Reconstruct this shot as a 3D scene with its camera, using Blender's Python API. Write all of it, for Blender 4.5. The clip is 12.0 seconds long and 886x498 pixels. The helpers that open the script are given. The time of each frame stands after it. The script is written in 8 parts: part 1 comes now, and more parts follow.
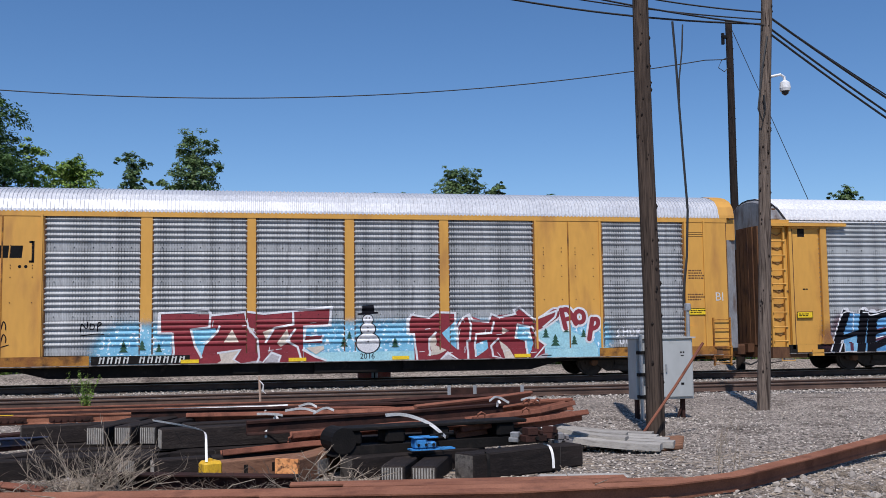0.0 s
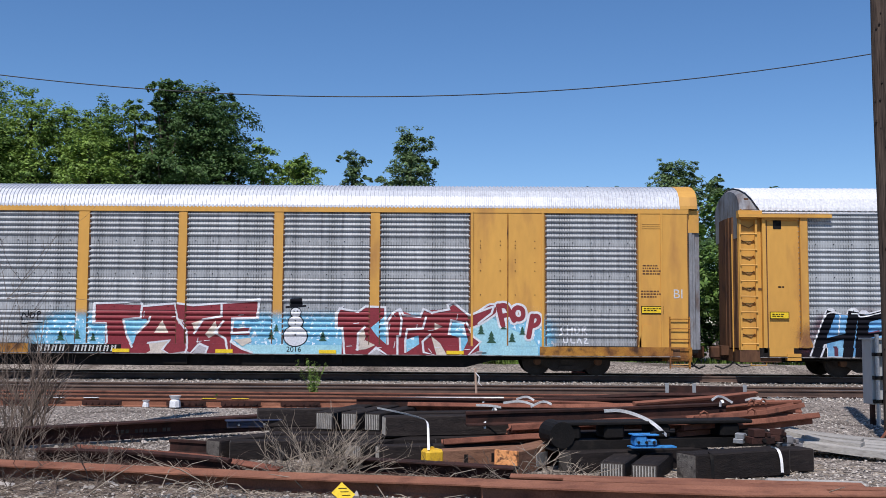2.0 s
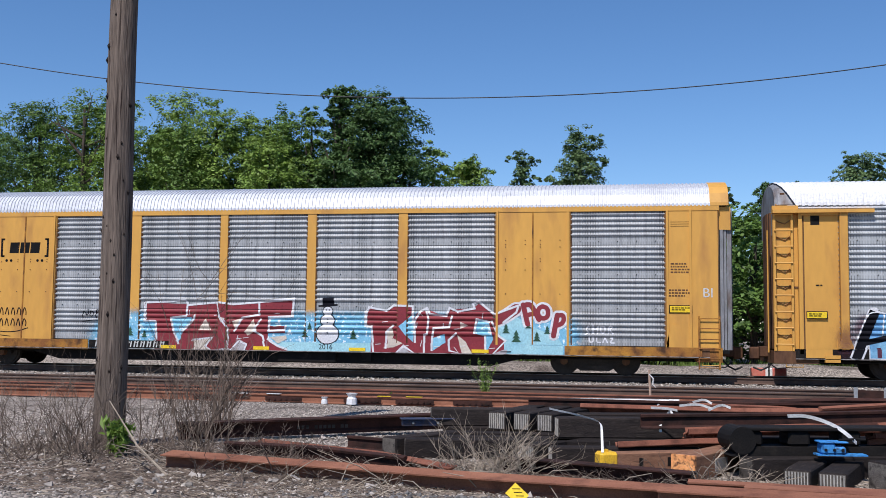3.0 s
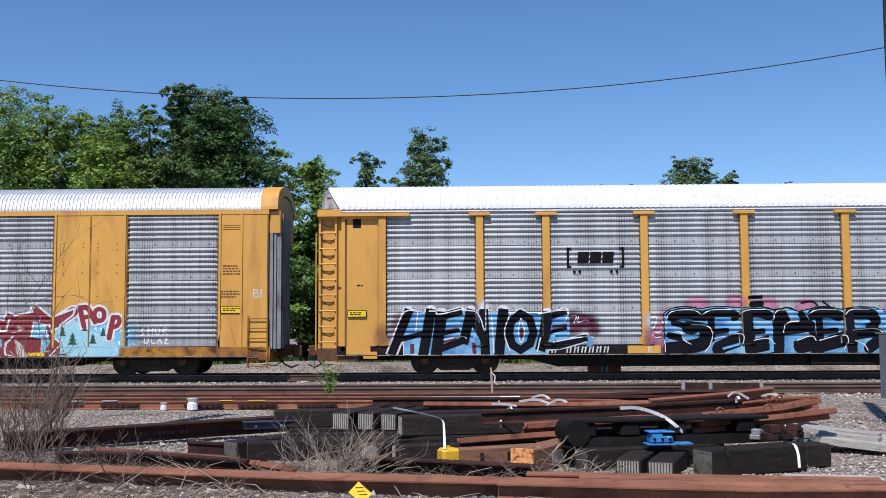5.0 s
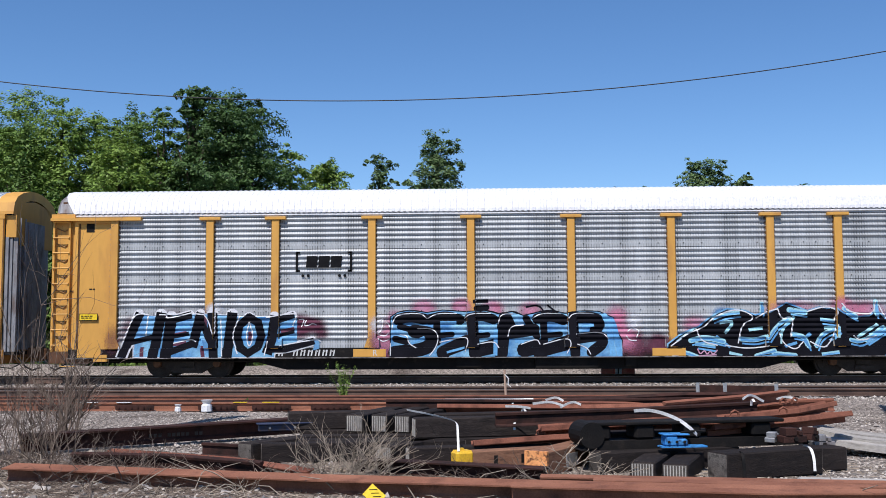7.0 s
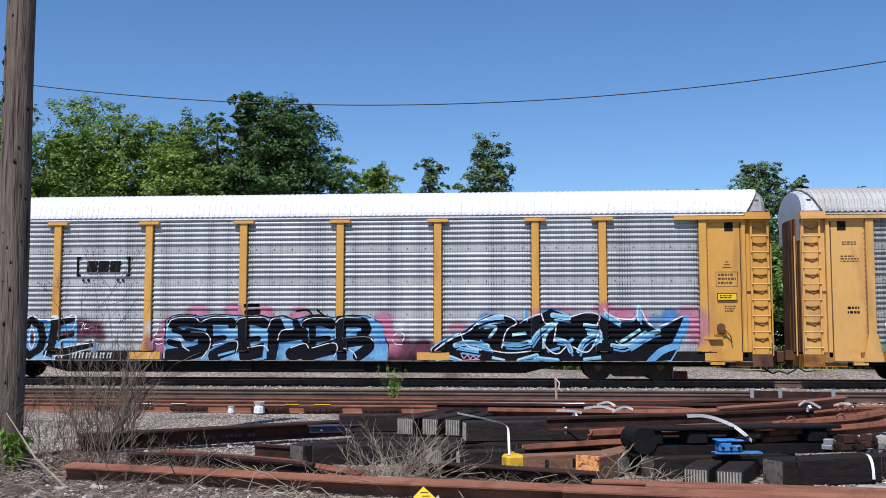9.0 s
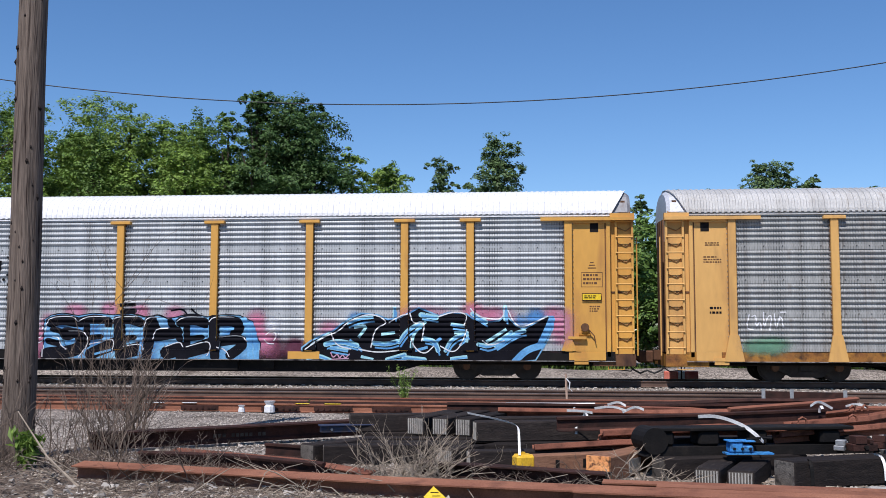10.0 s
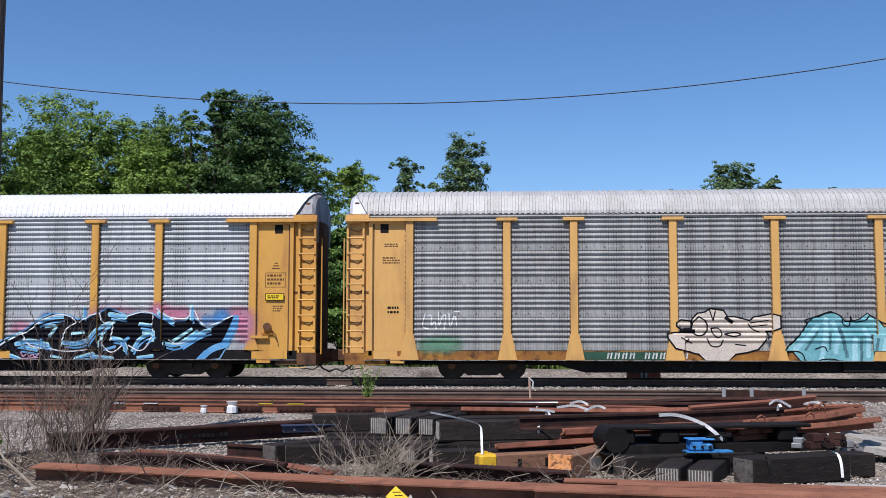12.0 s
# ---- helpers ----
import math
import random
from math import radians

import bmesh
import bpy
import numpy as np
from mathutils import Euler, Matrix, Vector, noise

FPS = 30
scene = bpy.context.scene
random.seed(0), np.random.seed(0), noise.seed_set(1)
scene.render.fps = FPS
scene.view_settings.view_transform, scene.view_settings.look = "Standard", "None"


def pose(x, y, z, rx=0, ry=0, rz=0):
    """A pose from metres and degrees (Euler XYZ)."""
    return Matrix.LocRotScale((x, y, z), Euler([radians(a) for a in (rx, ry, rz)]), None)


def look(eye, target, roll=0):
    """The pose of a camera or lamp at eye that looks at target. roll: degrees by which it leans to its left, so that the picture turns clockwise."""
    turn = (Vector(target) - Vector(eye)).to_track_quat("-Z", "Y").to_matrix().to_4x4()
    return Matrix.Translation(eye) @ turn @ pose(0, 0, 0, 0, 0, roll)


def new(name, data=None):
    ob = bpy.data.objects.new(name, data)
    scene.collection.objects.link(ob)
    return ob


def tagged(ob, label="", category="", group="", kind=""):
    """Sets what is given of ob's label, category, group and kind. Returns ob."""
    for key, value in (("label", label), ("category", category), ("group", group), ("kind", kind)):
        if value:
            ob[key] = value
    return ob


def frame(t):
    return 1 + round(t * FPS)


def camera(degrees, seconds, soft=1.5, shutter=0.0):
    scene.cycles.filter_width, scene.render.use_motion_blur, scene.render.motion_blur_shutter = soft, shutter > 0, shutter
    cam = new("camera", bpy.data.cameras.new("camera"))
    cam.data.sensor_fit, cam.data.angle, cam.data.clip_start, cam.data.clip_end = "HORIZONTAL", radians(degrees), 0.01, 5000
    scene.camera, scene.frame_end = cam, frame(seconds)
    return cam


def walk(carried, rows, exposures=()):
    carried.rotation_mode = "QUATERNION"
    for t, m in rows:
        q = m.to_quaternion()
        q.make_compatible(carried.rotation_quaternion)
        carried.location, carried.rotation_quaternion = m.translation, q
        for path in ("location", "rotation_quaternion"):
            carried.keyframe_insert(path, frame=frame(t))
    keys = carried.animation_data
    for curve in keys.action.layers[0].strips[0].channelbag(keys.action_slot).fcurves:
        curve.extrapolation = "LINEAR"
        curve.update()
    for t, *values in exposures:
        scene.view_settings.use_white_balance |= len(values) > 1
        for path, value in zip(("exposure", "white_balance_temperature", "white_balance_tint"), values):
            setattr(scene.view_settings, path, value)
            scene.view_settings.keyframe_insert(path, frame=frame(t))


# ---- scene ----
cam = camera(47.31, 12.0, soft=0.85)
PATH = [
    (0.0, pose(0.077, 0.018, 1.624, 94.75, 0.73, -11.50)),
    (0.5, pose(0.056, 0.021, 1.618, 94.74, 0.54, -9.51)),
    (1.0, pose(0.036, 0.021, 1.616, 94.74, 0.30, -6.96)),
    (1.5, pose(0.014, 0.020, 1.616, 94.65, -0.07, -3.33)),
    (2.0, pose(-0.010, 0.026, 1.615, 94.49, -0.37, 0.38)),
    (2.5, pose(-0.032, 0.050, 1.623, 94.43, -0.62, 5.94)),
    (2.7, pose(-0.036, 0.057, 1.625, 94.39, -0.67, 8.10)),
    (3.1, pose(-0.029, 0.041, 1.620, 94.40, -0.60, 10.10)),
    (3.5, pose(-0.021, 0.025, 1.615, 94.42, -0.40, 9.50)),
    (3.9, pose(-0.013, 0.009, 1.611, 94.48, -0.15, 7.10)),
    (4.3, pose(-0.005, -0.007, 1.606, 94.53, 0.02, 3.72)),
    (4.5, pose(-0.005, -0.011, 1.603, 94.53, 0.20, 1.90)),
    (5.0, pose(0.004, -0.008, 1.603, 94.51, 0.31, 1.27)),
    (5.5, pose(-0.000, -0.000, 1.600, 94.55, 0.13, 1.55)),
    (6.0, pose(-0.003, -0.003, 1.600, 94.66, 0.23, 1.52)),
    (6.5, pose(-0.007, -0.010, 1.601, 94.65, 0.17, 1.63)),
    (7.0, pose(-0.003, -0.010, 1.602, 94.64, 0.25, 2.01)),
    (7.2, pose(-0.003, -0.010, 1.601, 94.64, 0.25, 2.20)),
    (7.8, pose(-0.006, -0.009, 1.601, 94.70, 0.15, 3.15)),
    (8.4, pose(-0.008, -0.009, 1.600, 94.80, 0.05, 4.15)),
    (8.8, pose(-0.009, -0.008, 1.599, 94.85, -0.02, 4.68)),
    (9.0, pose(-0.010, -0.008, 1.599, 94.85, -0.02, 4.84)),
    (9.5, pose(-0.011, -0.006, 1.599, 94.84, -0.08, 5.21)),
    (10.0, pose(-0.014, -0.001, 1.602, 94.82, -0.13, 5.41)),
    (10.5, pose(-0.012, -0.004, 1.601, 94.82, -0.23, 5.53)),
    (11.0, pose(-0.009, -0.007, 1.601, 94.83, -0.23, 5.16)),
    (11.5, pose(-0.009, -0.009, 1.601, 94.86, -0.23, 4.54)),
    (12.0, pose(0.010, -0.007, 1.602, 94.80, -0.05, 3.43)),
]
walk(cam, PATH, exposures=((0.0, -0.21, 6200, 14), (1.5, -0.19, 6200, 14), (2.5, -0.01, 6200, 14), (5.0, 0.05, 6200, 14), (7.0, 0.06, 6200, 14), (12.0, 0.02, 6200, 14)))

# how far the train has still to roll (metres along the track)
ROLL = [
    (0.0, 23.133),
    (0.5, 21.065),
    (1.0, 18.977),
    (1.5, 16.884),
    (2.0, 14.790),
    (2.5, 12.669),
    (4.5, 4.206),
    (5.0, 2.085),
    (5.5, 0.000),
    (6.0, -2.085),
    (6.5, -4.163),
    (7.0, -6.253),
    (9.0, -14.520),
    (9.5, -16.594),
    (10.0, -18.658),
    (10.5, -20.736),
    (11.0, -22.810),
    (11.5, -24.861),
    (12.0, -26.889),
]

# ---- light ----
SUN_DIR = Vector((0.23, 0.76, -1.16)).normalized()      # the way the light travels
sun_data = bpy.data.lights.new("sun", "SUN")
sun_data.energy, sun_data.angle, sun_data.color = 5.0, radians(0.53), (1.0, 0.95, 0.88)
sun = new("sun", sun_data)
sun.matrix_world = look((0, 0, 40), Vector((0, 0, 40)) + SUN_DIR)

world = bpy.data.worlds.new("sky")
scene.world = world
world.use_nodes = True
wn = world.node_tree.nodes
sky = wn.new("ShaderNodeTexSky")
sky.sky_type, sky.sun_disc = "NISHITA", False
sky.sun_elevation = math.asin(-SUN_DIR.z)
sky.sun_rotation = math.atan2(-SUN_DIR.x, -SUN_DIR.y)
sky.altitude, sky.air_density, sky.dust_density, sky.ozone_density = 900, 1.0, 0.0, 4.5
wn["Background"].inputs["Strength"].default_value = 0.121
deep = wn.new("ShaderNodeHueSaturation")
deep.inputs["Saturation"].default_value = 1.13
world.node_tree.links.new(sky.outputs[0], deep.inputs["Color"])
world.node_tree.links.new(deep.outputs[0], wn["Background"].inputs["Color"])


# ---- materials ----
def material(name, a, b, scale=3.0, fine=40.0, rough=0.7, metal=0.0, bump=0.2, stretch=(1, 1, 1), dark=None, dark_at=(0.58, 0.75), piece=0.0, island=0.0, grain=(0.82, 1.12)):
    """Colour a to b by a broad noise, fine grain over it, stains of a third colour, and relief of the grain."""
    m = bpy.data.materials.new(name)
    m.use_nodes = True
    nt = m.node_tree
    N, L = nt.nodes, nt.links
    bsdf = N["Principled BSDF"]
    co = N.new("ShaderNodeTexCoord")
    mp = N.new("ShaderNodeMapping")
    mp.inputs["Scale"].default_value = stretch
    L.new(co.outputs["Object"], mp.inputs["Vector"])
    big = N.new("ShaderNodeTexNoise")
    big.inputs["Scale"].default_value, big.inputs["Detail"].default_value = scale, 6
    small = N.new("ShaderNodeTexNoise")
    small.inputs["Scale"].default_value, small.inputs["Detail"].default_value = fine, 4
    for n in (big, small):
        L.new(mp.outputs[0], n.inputs["Vector"])
    ramp = N.new("ShaderNodeMapRange")
    ramp.inputs["From Min"].default_value, ramp.inputs["From Max"].default_value = 0.35, 0.65
    L.new(big.outputs["Fac"], ramp.inputs["Value"])
    mix = N.new("ShaderNodeMix")
    mix.data_type = "RGBA"
    mix.inputs[6].default_value, mix.inputs[7].default_value = (*a, 1), (*b, 1)
    L.new(ramp.outputs[0], mix.inputs[0])
    out = mix.outputs[2]
    if dark:
        st = N.new("ShaderNodeTexNoise")
        st.inputs["Scale"].default_value, st.inputs["Detail"].default_value = scale * 2.3, 8
        L.new(mp.outputs[0], st.inputs["Vector"])
        sr = N.new("ShaderNodeMapRange")
        sr.inputs["From Min"].default_value, sr.inputs["From Max"].default_value = dark_at
        L.new(st.outputs["Fac"], sr.inputs["Value"])
        mx = N.new("ShaderNodeMix")
        mx.data_type = "RGBA"
        mx.inputs[7].default_value = (*dark, 1)
        L.new(sr.outputs[0], mx.inputs[0])
        L.new(out, mx.inputs[6])
        out = mx.outputs[2]
    gr = N.new("ShaderNodeMapRange")
    gr.inputs["From Min"].default_value, gr.inputs["From Max"].default_value = 0.3, 0.7
    gr.inputs["To Min"].default_value, gr.inputs["To Max"].default_value = grain
    L.new(small.outputs["Fac"], gr.inputs["Value"])
    value = gr.outputs[0]
    for amount, kind, socket in ((piece, "ShaderNodeObjectInfo", "Random"), (island, "ShaderNodeNewGeometry", "Random Per Island")):
        if amount:
            src = N.new(kind)
            r = N.new("ShaderNodeMapRange")
            r.inputs["To Min"].default_value, r.inputs["To Max"].default_value = 1 - amount, 1 + amount
            L.new(src.outputs[socket], r.inputs["Value"])
            mul = N.new("ShaderNodeMath")
            mul.operation = "MULTIPLY"
            L.new(value, mul.inputs[0])
            L.new(r.outputs[0], mul.inputs[1])
            value = mul.outputs[0]
    hsv = N.new("ShaderNodeHueSaturation")
    L.new(out, hsv.inputs["Color"])
    L.new(value, hsv.inputs["Value"])
    L.new(hsv.outputs[0], bsdf.inputs["Base Color"])
    bsdf.inputs["Roughness"].default_value, bsdf.inputs["Metallic"].default_value = rough, metal
    if rough > 0.7 and metal < 0.15:
        bsdf.inputs["Specular IOR Level"].default_value = 0.15
    if bump:
        bp = N.new("ShaderNodeBump")
        bp.inputs["Strength"].default_value, bp.inputs["Distance"].default_value = bump, 0.02
        L.new(small.outputs["Fac"], bp.inputs["Height"])
        L.new(bp.outputs[0], bsdf.inputs["Normal"])
    return m


YELLOW = material("yellow_car_paint", (0.62, 0.32, 0.055), (0.55, 0.28, 0.05), 0.7, 8, 0.6, 0, 0.0, (1, 1, 0.3), (0.34, 0.15, 0.04), (0.55, 0.82), grain=(0.95, 1.04))
YELLOW_OLD = material("faded_yellow_car_paint", (0.66, 0.37, 0.11), (0.58, 0.32, 0.09), 0.7, 8, 0.7, 0, 0.0, (1, 1, 0.3), (0.30, 0.15, 0.06), (0.54, 0.8), grain=(0.95, 1.04))
RUSTY_YELLOW = material("rusty_yellow_steel", (0.42, 0.20, 0.035), (0.22, 0.09, 0.03), 1.6, 30, 0.75, 0, 0.15, (1, 1, 1), (0.07, 0.035, 0.02), (0.5, 0.7))
GALVA = material("galvanised_screen", (0.40, 0.405, 0.41), (0.33, 0.34, 0.345), 1.0, 16, 0.5, 0.0, 0.0, (3, 1, 0.22), (0.13, 0.13, 0.14), (0.55, 0.78), piece=0.08, grain=(0.7, 1.2))
GALVA_NEW = material("bright_galvanised_screen", (0.45, 0.465, 0.47), (0.385, 0.40, 0.405), 1.0, 16, 0.45, 0.0, 0.0, (3, 1, 0.22), (0.25, 0.25, 0.27), (0.57, 0.85), piece=0.07, grain=(0.80, 1.14))
GALVA_OLD = material("weathered_galvanised_screen", (0.36, 0.36, 0.345), (0.285, 0.285, 0.27), 1.0, 16, 0.6, 0.0, 0.0, (3, 1, 0.22), (0.15, 0.12, 0.10), (0.54, 0.78), piece=0.08, grain=(0.66, 1.2))
ROOF_A = material("galvanised_roof", (0.62, 0.63, 0.65), (0.54, 0.55, 0.58), 0.7, 14, 0.45, 0.3, 0.03, (1, 1, 1), (0.4, 0.4, 0.42), (0.6, 0.9))
# galvanised sheet whose near-white colour stands in for sun glare
ROOF_B = material("overexposed_galvanised_roof", (0.74, 0.735, 0.74), (0.68, 0.68, 0.69), 0.7, 14, 0.5, 0.0, 0.03)
ROOF_C = material("weathered_grey_roof", (0.50, 0.49, 0.47), (0.42, 0.41, 0.39), 0.7, 14, 0.6, 0.2, 0.03, (3, 1, 1), (0.3, 0.27, 0.24), (0.58, 0.85))
# pale broken tone paints the light caught along the sill's lower edge
LIP = material("light_catching_lip", (0.30, 0.28, 0.27), (0.20, 0.18, 0.17), 3.0, 30, 0.7, 0.0, 0.0, (0.6, 1, 1), (0.05, 0.04, 0.035), (0.5, 0.6))
BOGIE = material("dusty_black_steel", (0.036, 0.031, 0.027), (0.055, 0.046, 0.04), 3.0, 30, 0.8, 0, 0.2, dark=(0.06, 0.048, 0.04))
BLACK_STEEL = material("black_steel", (0.008, 0.0075, 0.0075), (0.014, 0.012, 0.011), 2.5, 40, 0.75, 0.1, 0.2, dark=(0.03, 0.024, 0.02))
DIRTY_END = material("dirty_grey_steel", (0.20, 0.20, 0.21), (0.30, 0.30, 0.31), 1.5, 20, 0.6, 0.2, 0.1, (1, 1, 0.4), (0.10, 0.06, 0.04), (0.5, 0.75))
BROWN_END = material("rusty_brown_steel", (0.10, 0.05, 0.03), (0.16, 0.08, 0.04), 1.5, 20, 0.75, 0.1, 0.1, (1, 1, 0.4), (0.03, 0.02, 0.02), (0.5, 0.75))
# colour of the ladder chevrons that imitate the rungs' shadows
RUNG_SHADE = material("rung_shadow_ochre", (0.33, 0.17, 0.05), (0.24, 0.12, 0.04), 3.0, 30, 0.7, 0, 0.1)
RUST = material("rusted_rail_steel", (0.255, 0.102, 0.064), (0.18, 0.068, 0.044), 2.0, 60, 0.9, 0.0, 0.3, (1, 1, 1), (0.065, 0.028, 0.02), (0.55, 0.8), island=0.15)
RUST_PALE = material("pale_rusted_rail_steel", (0.30, 0.132, 0.08), (0.205, 0.085, 0.052), 1.6, 60, 0.9, 0.0, 0.3, (1, 1, 1), (0.10, 0.043, 0.03), (0.56, 0.8))
RUST_DARK = material("dark_rusted_steel", (0.06, 0.026, 0.02), (0.035, 0.018, 0.015), 2.5, 60, 0.85, 0.0, 0.3, (1, 1, 1), (0.014, 0.01, 0.009), (0.5, 0.75))
RAIL_TOP = material("running_rail_steel", (0.14, 0.088, 0.066), (0.085, 0.055, 0.044), 2.0, 60, 0.8, 0.0, 0.2)
SHINE = material("polished_rail_head", (0.42, 0.40, 0.38), (0.34, 0.32, 0.30), 4.0, 60, 0.35, 0.9, 0.03)
CREOSOTE = material("creosoted_timber", (0.016, 0.013, 0.0125), (0.027, 0.021, 0.019), 3.0, 30, 0.85, 0, 0.5, (1, 6, 6), (0.045, 0.037, 0.032), (0.56, 0.8), piece=0.25)
TIE_END = material("weathered_tie_end", (0.13, 0.115, 0.10), (0.07, 0.06, 0.053), 6.0, 60, 0.9, 0, 0.5, (1, 1, 1), (0.025, 0.022, 0.02), (0.52, 0.7), piece=0.3)
TIE_OLD = material("old_track_tie", (0.09, 0.075, 0.06), (0.06, 0.05, 0.042), 3.0, 30, 0.9, 0, 0.5, (1, 6, 6), (0.16, 0.14, 0.12), (0.55, 0.8), piece=0.2)
POLE_WOOD = material("weathered_pole_wood", (0.20, 0.155, 0.125), (0.125, 0.098, 0.08), 2.0, 9, 0.95, 0, 0.9, (9, 9, 0.35), (0.035, 0.024, 0.02), (0.53, 0.66), grain=(0.6, 1.25))
POLE_DARK = material("dark_pole_wood", (0.10, 0.072, 0.055), (0.062, 0.045, 0.036), 2.0, 9, 0.95, 0, 0.9, (9, 9, 0.35), (0.022, 0.016, 0.013), (0.52, 0.66), grain=(0.6, 1.25))
POLE_BLACK = material("blackish_pole_wood", (0.035, 0.026, 0.022), (0.022, 0.017, 0.015), 2.0, 9, 0.95, 0, 0.6, (9, 9, 0.35), (0.012, 0.01, 0.009), (0.52, 0.66), grain=(0.6, 1.25))
GREY_WOOD = material("grey_weathered_plank", (0.42, 0.39, 0.35), (0.32, 0.30, 0.27), 2.0, 30, 0.9, 0, 0.4, (1, 6, 6), (0.12, 0.11, 0.10), (0.55, 0.8), piece=0.15)
BOX_GREY = material("grey_cabinet_paint", (0.41, 0.42, 0.41), (0.36, 0.37, 0.36), 2.0, 6, 0.5, 0.1, 0.0, (1, 1, 0.5), (0.2, 0.19, 0.17), (0.62, 0.85), grain=(0.94, 1.05))
CONDUIT = material("galvanised_conduit", (0.42, 0.42, 0.42), (0.34, 0.34, 0.34), 4.0, 30, 0.45, 0.6, 0.05)
CABLE = material("black_cable", (0.012, 0.012, 0.013), (0.02, 0.02, 0.02), 5.0, 30, 0.6, 0, 0.0)
WHITE_STRAP = material("white_strapping", (0.82, 0.81, 0.78), (0.74, 0.72, 0.69), 5.0, 30, 0.5, 0, 0.0)
BLUE_PAINT = material("worn_blue_paint", (0.03, 0.20, 0.52), (0.05, 0.27, 0.60), 6.0, 40, 0.6, 0, 0.1, (1, 1, 1), (0.02, 0.04, 0.09), (0.52, 0.7))
NAVY = material("dark_blue_paint", (0.012, 0.02, 0.05), (0.02, 0.03, 0.07), 4.0, 40, 0.6, 0, 0.1, (1, 1, 1), (0.05, 0.03, 0.02), (0.55, 0.7))
YELLOW_CAP = material("yellow_plastic_cap", (0.70, 0.42, 0.02), (0.60, 0.34, 0.02), 6.0, 40, 0.5, 0, 0.1, (1, 1, 1), (0.30, 0.16, 0.03), (0.6, 0.8))
ORANGE_CAP = material("orange_painted_end", (0.80, 0.36, 0.13), (0.70, 0.26, 0.08), 8.0, 40, 0.7, 0, 0.1, (1, 1, 1), (0.14, 0.05, 0.02), (0.5, 0.65))
BROWN_TIMBER = material("brown_timber", (0.27, 0.14, 0.085), (0.19, 0.095, 0.058), 3.0, 30, 0.85, 0, 0.4, (1, 6, 6), (0.05, 0.027, 0.02), (0.57, 0.8))
STAKE_WOOD = material("pale_stake_wood", (0.52, 0.36, 0.27), (0.44, 0.30, 0.22), 5.0, 30, 0.8, 0, 0.2, (6, 6, 1))
TWIG = material("dead_twigs", (0.19, 0.145, 0.115), (0.085, 0.064, 0.05), 4.0, 30, 0.95, 0, 0.0, island=0.35)
DRY_STALK = material("pale_dry_stalks", (0.34, 0.28, 0.215), (0.24, 0.195, 0.15), 4.0, 30, 0.95, 0, 0.0, island=0.35)


def perforated(m):
    """Columns of small dark slots, close together in some stretches and worn away in others."""
    N, L = m.node_tree.nodes, m.node_tree.links
    bsdf = N["Principled BSDF"]
    co = N.new("ShaderNodeTexCoord")
    sep = N.new("ShaderNodeSeparateXYZ")
    L.new(co.outputs["Object"], sep.inputs[0])

    def calc(op, a, b=None):
        n = N.new("ShaderNodeMath")
        n.operation = op
        for k, v in enumerate((a, b)):
            if v is None:
                continue
            if isinstance(v, (int, float)):
                n.inputs[k].default_value = v
            else:
                L.new(v, n.inputs[k])
        return n.outputs[0]
    pulse = calc("LESS_THAN", calc("FRACT", calc("MULTIPLY", sep.outputs["X"], 13.2)), 0.36)
    row_ = calc("LESS_THAN", calc("FRACT", calc("MULTIPLY", sep.outputs["Z"], 6.71)), 0.62)
    mp = N.new("ShaderNodeMapping")
    mp.inputs["Scale"].default_value = (1.9, 0.0, 0.12)
    L.new(co.outputs["Object"], mp.inputs["Vector"])
    patch = N.new("ShaderNodeTexNoise")
    patch.inputs["Scale"].default_value, patch.inputs["Detail"].default_value = 1.0, 3
    L.new(mp.outputs[0], patch.inputs["Vector"])
    span = N.new("ShaderNodeMapRange")
    span.inputs["From Min"].default_value, span.inputs["From Max"].default_value = 0.42, 0.66
    L.new(patch.outputs["Fac"], span.inputs["Value"])
    dark = calc("MULTIPLY", calc("MULTIPLY", pulse, row_), calc("ADD", 0.18, calc("MULTIPLY", span.outputs[0], 0.4)))
    veil = calc("MULTIPLY", span.outputs[0], 0.22)
    keep = calc("SUBTRACT", 1.0, calc("ADD", dark, veil))
    hsv = N.new("ShaderNodeHueSaturation")
    L.new(bsdf.inputs["Base Color"].links[0].from_socket, hsv.inputs["Color"])
    L.new(keep, hsv.inputs["Value"])
    L.new(hsv.outputs[0], bsdf.inputs["Base Color"])
    return m


for m_ in (GALVA, GALVA_NEW, GALVA_OLD):
    perforated(m_)


